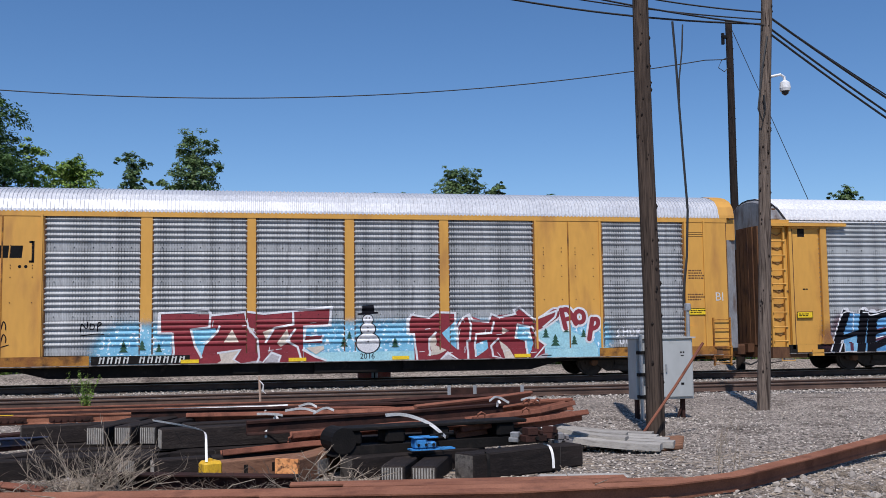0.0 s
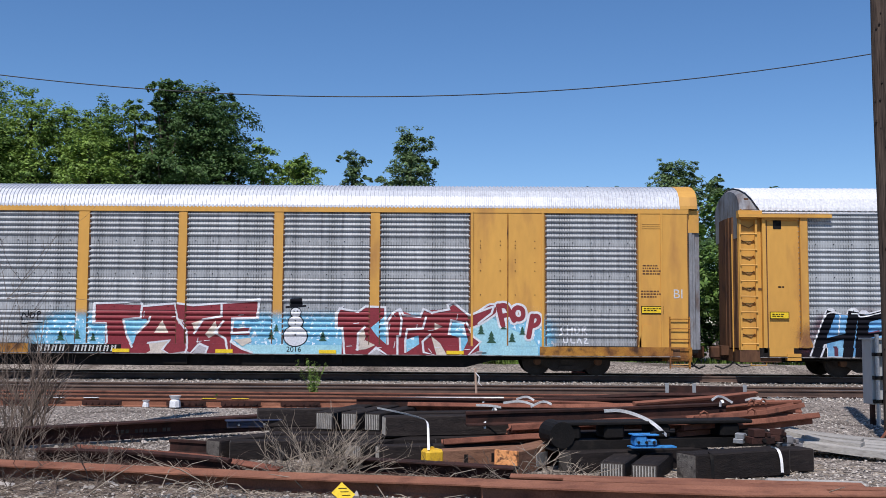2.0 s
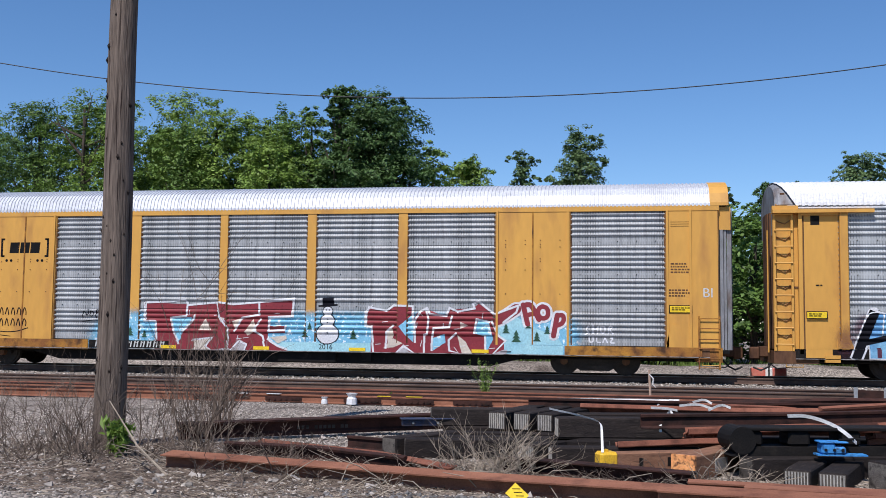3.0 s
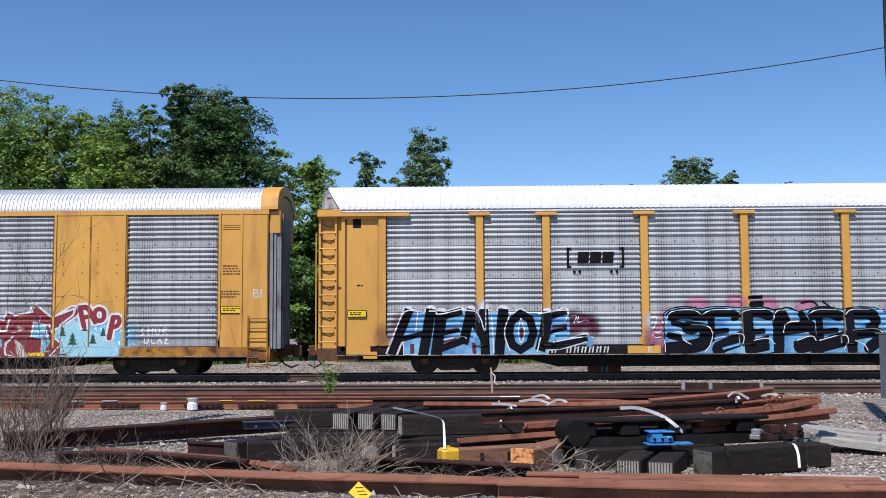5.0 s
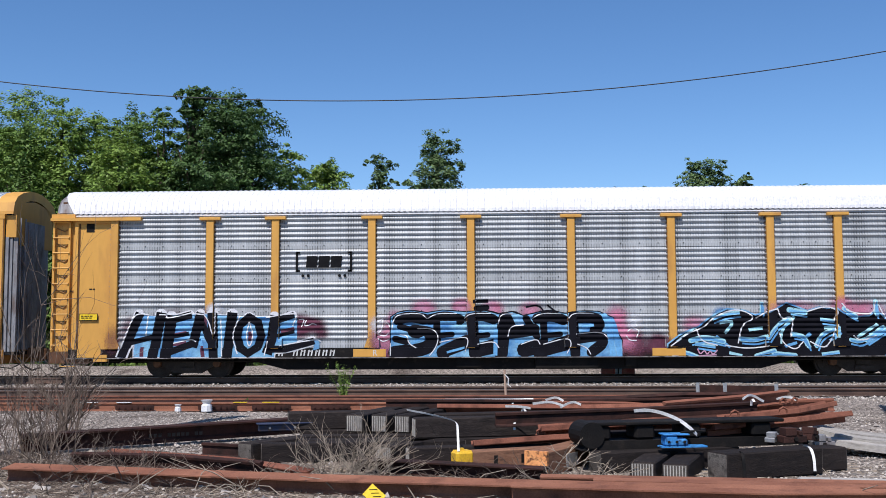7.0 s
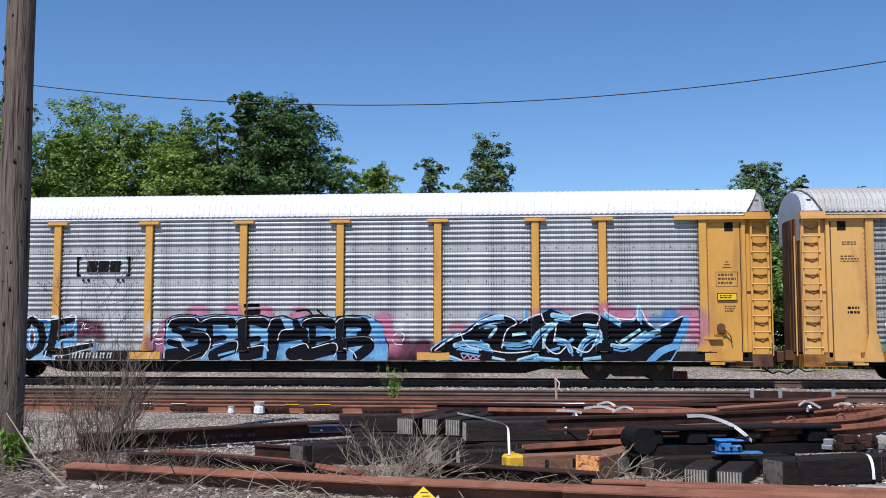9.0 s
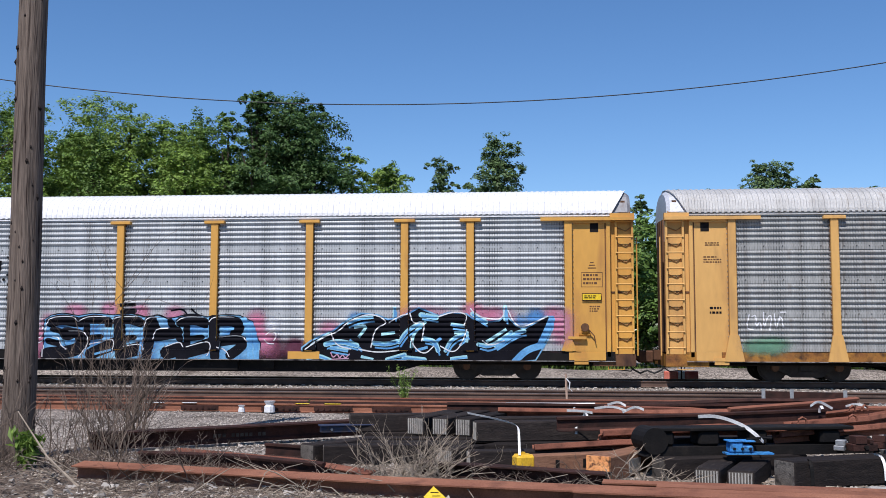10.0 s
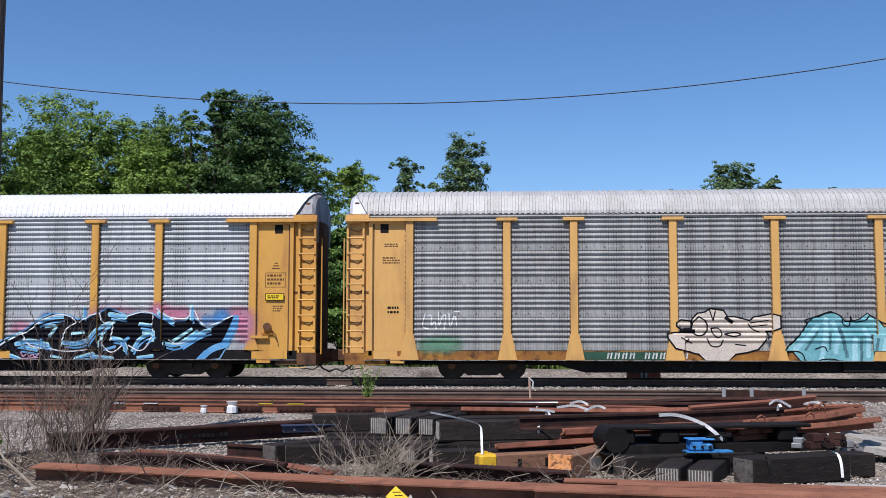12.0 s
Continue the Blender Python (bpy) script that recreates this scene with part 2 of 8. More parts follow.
def gravel_material(name, a, b, c):
    """Broken stone underfoot: a cell a stone, patches of dust and dark fines over them."""
    m = material(name, a, b, 0.35, 9, 0.95, 0, 0.0, (1, 1, 1), c, (0.52, 0.70), grain=(0.7, 1.25))
    N, L = m.node_tree.nodes, m.node_tree.links
    bsdf = N["Principled BSDF"]
    co = N.new("ShaderNodeTexCoord")
    cells = N.new("ShaderNodeTexVoronoi")
    cells.inputs["Scale"].default_value = 26
    L.new(co.outputs["Object"], cells.inputs["Vector"])
    sep = N.new("ShaderNodeSeparateColor")
    L.new(cells.outputs["Color"], sep.inputs[0])
    tone = N.new("ShaderNodeMapRange")
    tone.inputs["To Min"].default_value, tone.inputs["To Max"].default_value = 0.28, 1.75
    L.new(sep.outputs[0], tone.inputs["Value"])
    hsv = N.new("ShaderNodeHueSaturation")
    L.new(bsdf.inputs["Base Color"].links[0].from_socket, hsv.inputs["Color"])
    L.new(tone.outputs[0], hsv.inputs["Value"])
    L.new(hsv.outputs[0], bsdf.inputs["Base Color"])
    bp = N.new("ShaderNodeBump")
    bp.inputs["Strength"].default_value, bp.inputs["Distance"].default_value = 1.0, 0.04
    bp.invert = True
    L.new(cells.outputs["Distance"], bp.inputs["Height"])
    L.new(bp.outputs[0], bsdf.inputs["Normal"])
    return m


GRAVEL = gravel_material("ballast_ground", (0.335, 0.288, 0.245), (0.25, 0.212, 0.18), (0.13, 0.105, 0.088))
STONE = material("ballast_stone", (0.43, 0.385, 0.335), (0.29, 0.255, 0.22), 1.0, 30, 0.95, 0, 0.2, island=0.65)
RUBBLE = material("pale_rubble", (0.38, 0.34, 0.30), (0.30, 0.265, 0.23), 3.0, 30, 0.95, 0, 0.2, island=0.4)
STONE_DARK = material("dark_ballast_stone", (0.16, 0.15, 0.145), (0.12, 0.115, 0.11), 1.0, 30, 0.9, 0, 0.2, island=0.45)
GRASS = material("grass_blades", (0.10, 0.17, 0.03), (0.15, 0.21, 0.05), 1.5, 20, 0.8, 0, 0.0, island=0.35)
WHITE_PAINT = material("white_spray_paint", (0.70, 0.70, 0.71), (0.60, 0.60, 0.63), 3.0, 20, 0.6, 0, 0.0)
BURGUNDY = material("burgundy_spray_paint", (0.24, 0.022, 0.032), (0.20, 0.018, 0.026), 3.0, 20, 0.55, 0, 0.0)
SKY_BLUE = material("light_blue_spray_paint", (0.24, 0.53, 0.68), (0.16, 0.43, 0.61), 2.2, 14, 0.6, 0, 0.0, (1, 1, 1), (0.72, 0.80, 0.85), (0.60, 0.63))
PALE_BLUE = material("pale_blue_spray_paint", (0.35, 0.60, 0.65), (0.28, 0.53, 0.61), 2.0, 20, 0.6, 0, 0.0)
INK = material("black_spray_paint", (0.004, 0.004, 0.007), (0.007, 0.007, 0.011), 3.0, 20, 0.9, 0, 0.0)
MID_BLUE = material("mid_blue_spray_paint", (0.075, 0.25, 0.50), (0.15, 0.40, 0.66), 1.5, 20, 0.7, 0, 0.0)
PINK = material("pink_spray_paint", (0.52, 0.24, 0.34), (0.44, 0.30, 0.40), 1.5, 20, 0.8, 0, 0.0)
PLUM = material("plum_spray_paint", (0.09, 0.03, 0.05), (0.13, 0.05, 0.08), 2.0, 20, 0.8, 0, 0.0)
CREAM = material("cream_spray_paint", (0.62, 0.54, 0.45), (0.54, 0.47, 0.40), 2.0, 20, 0.6, 0, 0.0)
TEAL = material("teal_spray_paint", (0.12, 0.34, 0.38), (0.22, 0.48, 0.50), 1.2, 20, 0.6, 0, 0.0)
GREEN_INK = material("green_spray_paint", (0.012, 0.055, 0.03), (0.018, 0.075, 0.04), 3.0, 20, 0.6, 0, 0.0)
LETTER_WHITE = material("white_stencil_paint", (0.60, 0.60, 0.58), (0.48, 0.48, 0.47), 8.0, 40, 0.6, 0, 0.0)
LETTER_BLACK = material("black_stencil_paint", (0.006, 0.006, 0.007), (0.010, 0.010, 0.011), 4.0, 30, 0.9, 0, 0.0)
SIGN_YELLOW = material("yellow_placard", (0.80, 0.55, 0.01), (0.75, 0.50, 0.01), 4.0, 30, 0.5, 0, 0.0)
RED_PLASTIC = material("faded_red_barrier", (0.60, 0.10, 0.07), (0.55, 0.20, 0.15), 4.0, 30, 0.6, 0, 0.0)
WHITE_PLASTIC = material("white_plastic", (0.75, 0.75, 0.75), (0.70, 0.70, 0.70), 4.0, 30, 0.35, 0, 0.0)
DARK_GLASS = material("smoked_dome", (0.01, 0.01, 0.012), (0.015, 0.015, 0.015), 4.0, 30, 0.1, 0, 0.0)


def thinned(m, speckle=60.0):
    """Lets a sprayed paint thin out by its mesh's cover, with a speckled rim."""
    N, L = m.node_tree.nodes, m.node_tree.links
    at = N.new("ShaderNodeAttribute")
    at.attribute_name = "cover"
    co = N.new("ShaderNodeTexCoord")
    dots = N.new("ShaderNodeTexNoise")
    dots.inputs["Scale"].default_value, dots.inputs["Detail"].default_value = speckle, 2
    L.new(co.outputs["Object"], dots.inputs["Vector"])
    half = N.new("ShaderNodeMath")
    half.operation = "MULTIPLY_ADD"
    half.inputs[1].default_value, half.inputs[2].default_value = 0.8, -0.4
    L.new(dots.outputs["Fac"], half.inputs[0])
    add = N.new("ShaderNodeMath")
    L.new(at.outputs["Fac"], add.inputs[0])
    L.new(half.outputs[0], add.inputs[1])
    span = N.new("ShaderNodeMapRange")
    span.inputs["From Min"].default_value, span.inputs["From Max"].default_value = 0.04, 0.8
    L.new(add.outputs[0], span.inputs["Value"])
    L.new(span.outputs[0], m.node_tree.nodes["Principled BSDF"].inputs["Alpha"])
    return m


SOFT_BLUE = thinned(material("light_blue_spray_haze", (0.22, 0.50, 0.66), (0.15, 0.41, 0.60), 2.2, 14, 0.6, 0, 0.0, (2.2, 1, 2.2), (0.74, 0.82, 0.87), (0.575, 0.62)))
SOFT_PINK = thinned(material("pink_spray_haze", (0.55, 0.17, 0.27), (0.50, 0.24, 0.34), 1.5, 20, 0.8, 0, 0.0))
SOFT_PLUM = thinned(material("plum_spray_haze", (0.09, 0.025, 0.045), (0.13, 0.045, 0.07), 2.0, 20, 0.8, 0, 0.0))
SOFT_MID = thinned(material("mid_blue_spray_haze", (0.05, 0.19, 0.45), (0.08, 0.26, 0.52), 1.5, 20, 0.7, 0, 0.0))
SOFT_WHITE = thinned(material("white_spray_haze", (0.66, 0.67, 0.70), (0.58, 0.60, 0.64), 2.0, 20, 0.7, 0, 0.0))
SOFT_GREEN = thinned(material("green_spray_haze", (0.10, 0.24, 0.15), (0.14, 0.28, 0.18), 2.0, 20, 0.7, 0, 0.0))
LIGHT_BLUE = material("sky_blue_spray_paint", (0.045, 0.18, 0.40), (0.22, 0.45, 0.62), 2.2, 20, 0.7, 0, 0.0)
SKIN_GREY = material("grey_spray_paint", (0.36, 0.33, 0.34), (0.44, 0.42, 0.44), 2.6, 20, 0.7, 0, 0.0)
DEEP_TEAL = material("deep_teal_spray_paint", (0.05, 0.14, 0.17), (0.08, 0.19, 0.22), 2.6, 20, 0.7, 0, 0.0)


def leaf_material(name, a, b):
    m = material(name, a, b, 0.35, 3.0, 0.55, 0, 0.0, island=0.45)
    bsdf = m.node_tree.nodes["Principled BSDF"]
    bsdf.inputs["Transmission Weight"].default_value = 0.0
    bsdf.inputs["Specular IOR Level"].default_value = 0.3
    tr = m.node_tree.nodes.new("ShaderNodeBsdfTranslucent")
    ad = m.node_tree.nodes.new("ShaderNodeMixShader")
    ad.inputs[0].default_value = 0.3
    hsv = bsdf.inputs["Base Color"].links[0].from_socket
    m.node_tree.links.new(hsv, tr.inputs["Color"])
    m.node_tree.links.new(bsdf.outputs[0], ad.inputs[1])
    m.node_tree.links.new(tr.outputs[0], ad.inputs[2])
    m.node_tree.links.new(ad.outputs[0], m.node_tree.nodes["Material Output"].inputs["Surface"])
    return m


LEAF_DARK = leaf_material("dark_maple_leaves", (0.06, 0.118, 0.034), (0.095, 0.165, 0.048))
LEAF_MID = leaf_material("green_leaves", (0.10, 0.175, 0.038), (0.155, 0.245, 0.05))
LEAF_LIGHT = leaf_material("light_green_leaves", (0.155, 0.245, 0.045), (0.22, 0.32, 0.06))
LEAF_POPLAR = leaf_material("grey_green_leaves", (0.10, 0.165, 0.06), (0.14, 0.21, 0.08))
BARK = material("tree_bark", (0.10, 0.08, 0.06), (0.06, 0.05, 0.04), 3.0, 20, 0.95, 0, 0.6, (4, 4, 0.6))


# ---- building tools ----
def part(name, bm, mat, parent=None, label="", at=None, smooth=False):
    """A bmesh (or a ready mesh) as one mesh object, under its thing."""
    if isinstance(bm, bpy.types.Mesh):
        me = bm
    else:
        me = bpy.data.meshes.new(name)
        bm.to_mesh(me)
        bm.free()
        me.materials.append(mat)
        if smooth:
            me.polygons.foreach_set("use_smooth", [True] * len(me.polygons))
    ob = new(name, me)
    if parent:
        ob.parent = parent
    if at is not None:
        ob.matrix_basis = at
    if label:
        ob["label"] = label
    return ob


def thing(name, m, label, category, group="", kind=""):
    ob = new(name)
    ob.empty_display_size = 0.3
    ob.matrix_basis = m
    return tagged(ob, label, category, group, kind)


def mesh_of(name, verts, faces, mat):
    me = bpy.data.meshes.new(name)
    me.from_pydata([tuple(v) for v in verts], [], faces)
    me.materials.append(mat)
    me.update()
    return me


def box(bm, x0, x1, y0, y1, z0, z1, bevel=0.0):
    vs = [bm.verts.new((x, y, z)) for x in (x0, x1) for y in (y0, y1) for z in (z0, z1)]
    fs = [bm.faces.new([vs[i] for i in f]) for f in ((0, 1, 3, 2), (4, 6, 7, 5), (0, 4, 5, 1), (2, 3, 7, 6), (0, 2, 6, 4), (1, 5, 7, 3))]
    if bevel:
        es = list({e for f in fs for e in f.edges})
        bmesh.ops.bevel(bm, geom=es, offset=bevel, segments=1, affect="EDGES", profile=0.5)
    return bm


def boxes(*specs, bevel=0.0):
    bm = bmesh.new()
    for s in specs:
        box(bm, *s, bevel=bevel)
    return bm


def tube(bm, pts, radii, sides=6, cap=True):
    """A tapered tube through pts."""
    pts = [Vector(p) for p in pts]
    rings = []
    for i, p in enumerate(pts):
        d = (pts[min(i + 1, len(pts) - 1)] - pts[max(i - 1, 0)]).normalized()
        u = d.cross(Vector((0, 0, 1)) if abs(d.z) < 0.9 else Vector((1, 0, 0))).normalized()
        v = d.cross(u)
        r = radii[i] if isinstance(radii, (list, tuple)) else radii
        rings.append([bm.verts.new(p + r * (math.cos(k * 2 * math.pi / sides) * u + math.sin(k * 2 * math.pi / sides) * v)) for k in range(sides)])
    for a, b in zip(rings, rings[1:]):
        for k in range(sides):
            bm.faces.new((a[k], a[(k + 1) % sides], b[(k + 1) % sides], b[k]))
    if cap and sides > 2:
        bm.faces.new(rings[0][::-1])
        bm.faces.new(rings[-1])
    return bm


def extrude_y(bm, outline, y0, y1):
    """An outline of (x, z) pushed along y."""
    a = [bm.verts.new((x, y0, z)) for x, z in outline]
    b = [bm.verts.new((x, y1, z)) for x, z in outline]
    n = len(outline)
    for i in range(n):
        bm.faces.new((a[i], b[i], b[(i + 1) % n], a[(i + 1) % n]))
    bm.faces.new(a)
    bm.faces.new(b[::-1])
    return bm


def hub(bm, x, y0, y1, z, r, sides=24):
    """A disc or drum whose axle runs along y."""
    return extrude_y(bm, [(x + r * math.cos(k * 2 * math.pi / sides), z + r * math.sin(k * 2 * math.pi / sides)) for k in range(sides)], y0, y1)


RAIL = [(-0.07, 0), (0.07, 0), (0.07, 0.012), (0.012, 0.03), (0.009, 0.125), (0.034, 0.14), (0.034, 0.168), (0.027, 0.173), (-0.027, 0.173), (-0.034, 0.168), (-0.034, 0.14), (-0.009, 0.125), (-0.012, 0.03), (-0.07, 0.012)]


def swept_rail(bm, pts, lean=0.0, outline=RAIL):
    """A rail's section along a line of points on its foot."""
    pts = [Vector(p) for p in pts]
    rings = []
    for i, p in enumerate(pts):
        d = (pts[min(i + 1, len(pts) - 1)] - pts[max(i - 1, 0)]).normalized()
        side = Vector((-d.y, d.x, 0)).normalized()
        up = d.cross(side) * -1 if d.cross(side).z < 0 else d.cross(side)
        c, s = math.cos(lean), math.sin(lean)
        rings.append([bm.verts.new(p + side * (y * c - z * s) + up * (y * s + z * c)) for y, z in outline])
    n = len(outline)
    for a, b in zip(rings, rings[1:]):
        for k in range(n):
            bm.faces.new((a[k], a[(k + 1) % n], b[(k + 1) % n], b[k]))
    bm.faces.new(rings[0][::-1])
    bm.faces.new(rings[-1])
    return bm


def words(text, size, extrude=0.0, offset=0.0, shear=0.0):
    """Lettering as a mesh in the x-z plane, its front towards -y, from its left foot."""
    cu = bpy.data.curves.new("lettering", "FONT")
    cu.body, cu.size, cu.extrude, cu.offset, cu.shear, cu.resolution_u = text, size, extrude, offset, shear, 3
    ob = bpy.data.objects.new("lettering", cu)
    scene.collection.objects.link(ob)
    bpy.context.view_layer.update()
    me = bpy.data.meshes.new_from_object(ob.evaluated_get(bpy.context.evaluated_depsgraph_get()))
    bpy.data.objects.remove(ob)
    bm = bmesh.new()
    bm.from_mesh(me)
    bpy.data.meshes.remove(me)
    bmesh.ops.transform(bm, matrix=Matrix.Rotation(radians(90), 4, "X"), verts=bm.verts)
    return bm


# ---- ground and tracks ----
TRACK_Y, FRONT_Y, RAIL_Z, FRONT_Z = 31.02, 25.35, 0.25, 0.19


def height(x, y):
    """The lie of the land: flat, with low ballast banks under the tracks."""
    z = 0.035 * noise.noise((x * 0.35, y * 0.35, 0)) + 0.018 * noise.noise((x * 1.7, y * 1.7, 5))
    for yc, top in ((TRACK_Y, 0.055), (FRONT_Y, 0.0)):
        k = min(max((2.6 - abs(y - yc)) / 1.0, 0), 1)
        z = z * (1 - 0.8 * k) + top * k
    return z


def ground():
    xs = sorted(set([-900, -400, -200, -120, -80, -60] + [-46 + 0.5 * i for i in range(185)] + [60, 80, 120, 200, 400, 900]))
    ys = sorted(set([-300, -60, -20, -8, 0] + [2 + 0.5 * i for i in range(70)] + [38, 40, 44, 50, 60, 80, 120, 200, 400, 900, 1800]))
    verts = [(x, y, height(x, y) if abs(x) < 60 and 1 < y < 40 else -0.02) for y in ys for x in xs]
    n = len(xs)
    faces = [(j * n + i, j * n + i + 1, (j + 1) * n + i + 1, (j + 1) * n + i) for j in range(len(ys) - 1) for i in range(n - 1)]
    ob = part("ground", mesh_of("ground", verts, faces, GRAVEL), GRAVEL)
    ob.data.polygons.foreach_set("use_smooth", [True] * len(ob.data.polygons))
    return tagged(ob, "grey dusty gravel ground of a rail yard", "ground", kind="structure")


ground()


def track(yc, top, name, label):
    """Two rails on half-buried ties."""
    t = thing(name, pose(0, yc, 0), label, "railway track", kind="structure")
    for side in (-1, 1):
        bm = bmesh.new()
        swept_rail(bm, [(-90, side * 0.7525, top - 0.173), (90, side * 0.7525, top - 0.173)])
        rail = part("rail", bm, RAIL_TOP, t)
        part("rail_head", boxes((-90, 90, side * 0.7525 - 0.026, side * 0.7525 + 0.026, top, top + 0.004)), SHINE, rail, "polished running surface")
    bm = boxes((-0.11, 0.11, -1.3, 1.3, -0.12, 0.0), bevel=0.012)
    first = part("tie", bm, TIE_OLD, t, at=pose(-38, 0, top - 0.175))
    for i in range(1, 150):
        part("tie", first.data, TIE_OLD, t, at=pose(-38 + i * 0.53 + random.uniform(-0.03, 0.03), random.uniform(-0.05, 0.05), top - 0.175 - random.uniform(0, 0.015)))
    plate = mesh_of("tie_plate", *plain_box(-0.09, 0.09, -0.16, 0.16, 0, 0.012), RUST_DARK)
    for i in range(150):
        part("tie_plate", plate, RUST_DARK, t, at=pose(-38 + i * 0.53, -0.7525, top - 0.172))
    return t


def plain_box(x0, x1, y0, y1, z0, z1):
    v = [(x, y, z) for x in (x0, x1) for y in (y0, y1) for z in (z0, z1)]
    return v, [(0, 1, 3, 2), (4, 6, 7, 5), (0, 4, 5, 1), (2, 3, 7, 6), (0, 2, 6, 4), (1, 5, 7, 3)]


track(TRACK_Y, RAIL_Z, "track_main", "main track of dark steel rails on worn ties under the train")
track(FRONT_Y, FRONT_Z, "track_front", "empty track of dark rails on worn ties in grey ballast")


def stones(name, label, spots, size, mat, seed):
    """Loose broken stones, one mesh."""
    rnd = random.Random(seed)
    verts, faces = [], []
    base = [(1, 0, 0), (-1, 0, 0), (0, 1, 0), (0, -1, 0), (0, 0, 1), (0, 0, -1)]
    tri = [(0, 2, 4), (2, 1, 4), (1, 3, 4), (3, 0, 4), (2, 0, 5), (1, 2, 5), (3, 1, 5), (0, 3, 5)]
    for x, y in spots:
        s = size * rnd.uniform(0.45, 1.3)
        e = Euler((rnd.uniform(0, 6), rnd.uniform(0, 6), rnd.uniform(0, 6))).to_matrix()
        k = len(verts)
        z = height(x, y) + s * 0.25
        for b in base:
            v = e @ Vector([c * s * rnd.uniform(0.6, 1.1) for c in b])
            verts.append((x + v.x, y + v.y, z + v.z * 0.75))
        faces += [(a + k, b + k, c + k) for a, b, c in tri]
    ob = part(name, mesh_of(name, verts, faces, mat), mat)
    return tagged(ob, label, "gravel", kind="stuff")


R = random.Random(4)
stones("ballast", "pale grey broken ballast stones along the tracks",
       [(R.uniform(-24, 26), R.choice((R.gauss(FRONT_Y, 1.3), R.uniform(23.2, 24.6), R.gauss(28.3, 0.9), R.gauss(TRACK_Y, 1.2)))) for _ in range(22000)], 0.038, STONE, 1)
stones("yard_gravel", "grey and brown gravel scattered over the yard",
       [(R.uniform(-9, 15), R.triangular(8.0, 24, 9.5)) for _ in range(36000)], 0.022, STONE, 2)
stones("dark_gravel", "dark grey crushed stones beside the rusted rail",
       [(R.gauss(-0.6, 0.9), R.uniform(8.6, 9.75)) for _ in range(2200)], 0.038, STONE_DARK, 3)

stones("rubble", "pale lumps of broken concrete and rock on the ground",
       [(R.gauss(-4.6, 0.9), R.gauss(10.0, 0.4)) for _ in range(50)] + [(R.uniform(-6, 9), R.uniform(8.8, 20)) for _ in range(160)] + [(R.gauss(6.3, 0.7), R.gauss(9.6, 0.4)) for _ in range(60)], 0.06, RUBBLE, 6)


# ---- the train ----
SHEET_Z, SHEET_H, SHEETS = 0.88, 0.9675, 4
RIB = [(0.0, 0.0), (0.036, -0.021), (0.066, -0.049), (0.098, -0.049), (0.128, -0.016)]


def sheet_profile():
    """Heights and depths of one screen sheet: a flat lap, then five ribs."""
    out = [(0.0, -0.012), (0.20, -0.012), (0.205, 0.012)]
    for k in range(5):
        out += [(0.21 + k * 0.149 + z, 0.012 + d) for z, d in RIB]
    return out + [(SHEET_H, 0.012)]


PROFILE = sheet_profile()
BREAKS = [SHEET_Z + s * SHEET_H + z for s in range(SHEETS) for z, d in PROFILE]
DEPTHS = [d for s in range(SHEETS) for z, d in PROFILE]
FACE = -1.47


def sheet_mesh(a, b):
    """One ribbed sheet between two posts."""
    n = len(PROFILE)
    verts = [(x, d, z) for x in (a, b) for z, d in PROFILE]
    me = mesh_of("side_panel", verts, [(i, n + i, n + i + 1, i + 1) for i in range(n - 1)], GALVA)
    me.polygons.foreach_set("use_smooth", [2 < i < n - 2 for i in range(n - 1)])
    return me


ROOF = [(-1.53, 4.86), (-1.52, 4.95), (-1.44, 5.22), (-1.25, 5.42), (-0.9, 5.57), (-0.45, 5.67), (0, 5.70)]
ROOF += [(-y, z) for y, z in ROOF[-2::-1]]


def roof_mesh(x0, x1, pitch, mat, depth=0.022, cut=0.0):
    verts, faces = [], []
    xs, x = [], x0
    while x < x1 - 0.01:
        xs += [(x, 0), (x + pitch * 0.42, 0), (x + pitch * 0.5, depth), (x + pitch * 0.92, depth)]
        x += pitch
    xs.append((x1, 0))
    n = len(ROOF)
    for x, up in xs:
        for y, z in ROOF:
            back = cut * (5.70 - z) / 0.84
            verts.append((min(max(x, x0 + back), x1 - back), y * (1 + up / 1.5), z + up))
    for i in range(len(xs) - 1):
        faces += [(i * n + k, (i + 1) * n + k, (i + 1) * n + k + 1, i * n + k + 1) for k in range(n - 1)]
    return mesh_of("roof", verts, faces, mat)


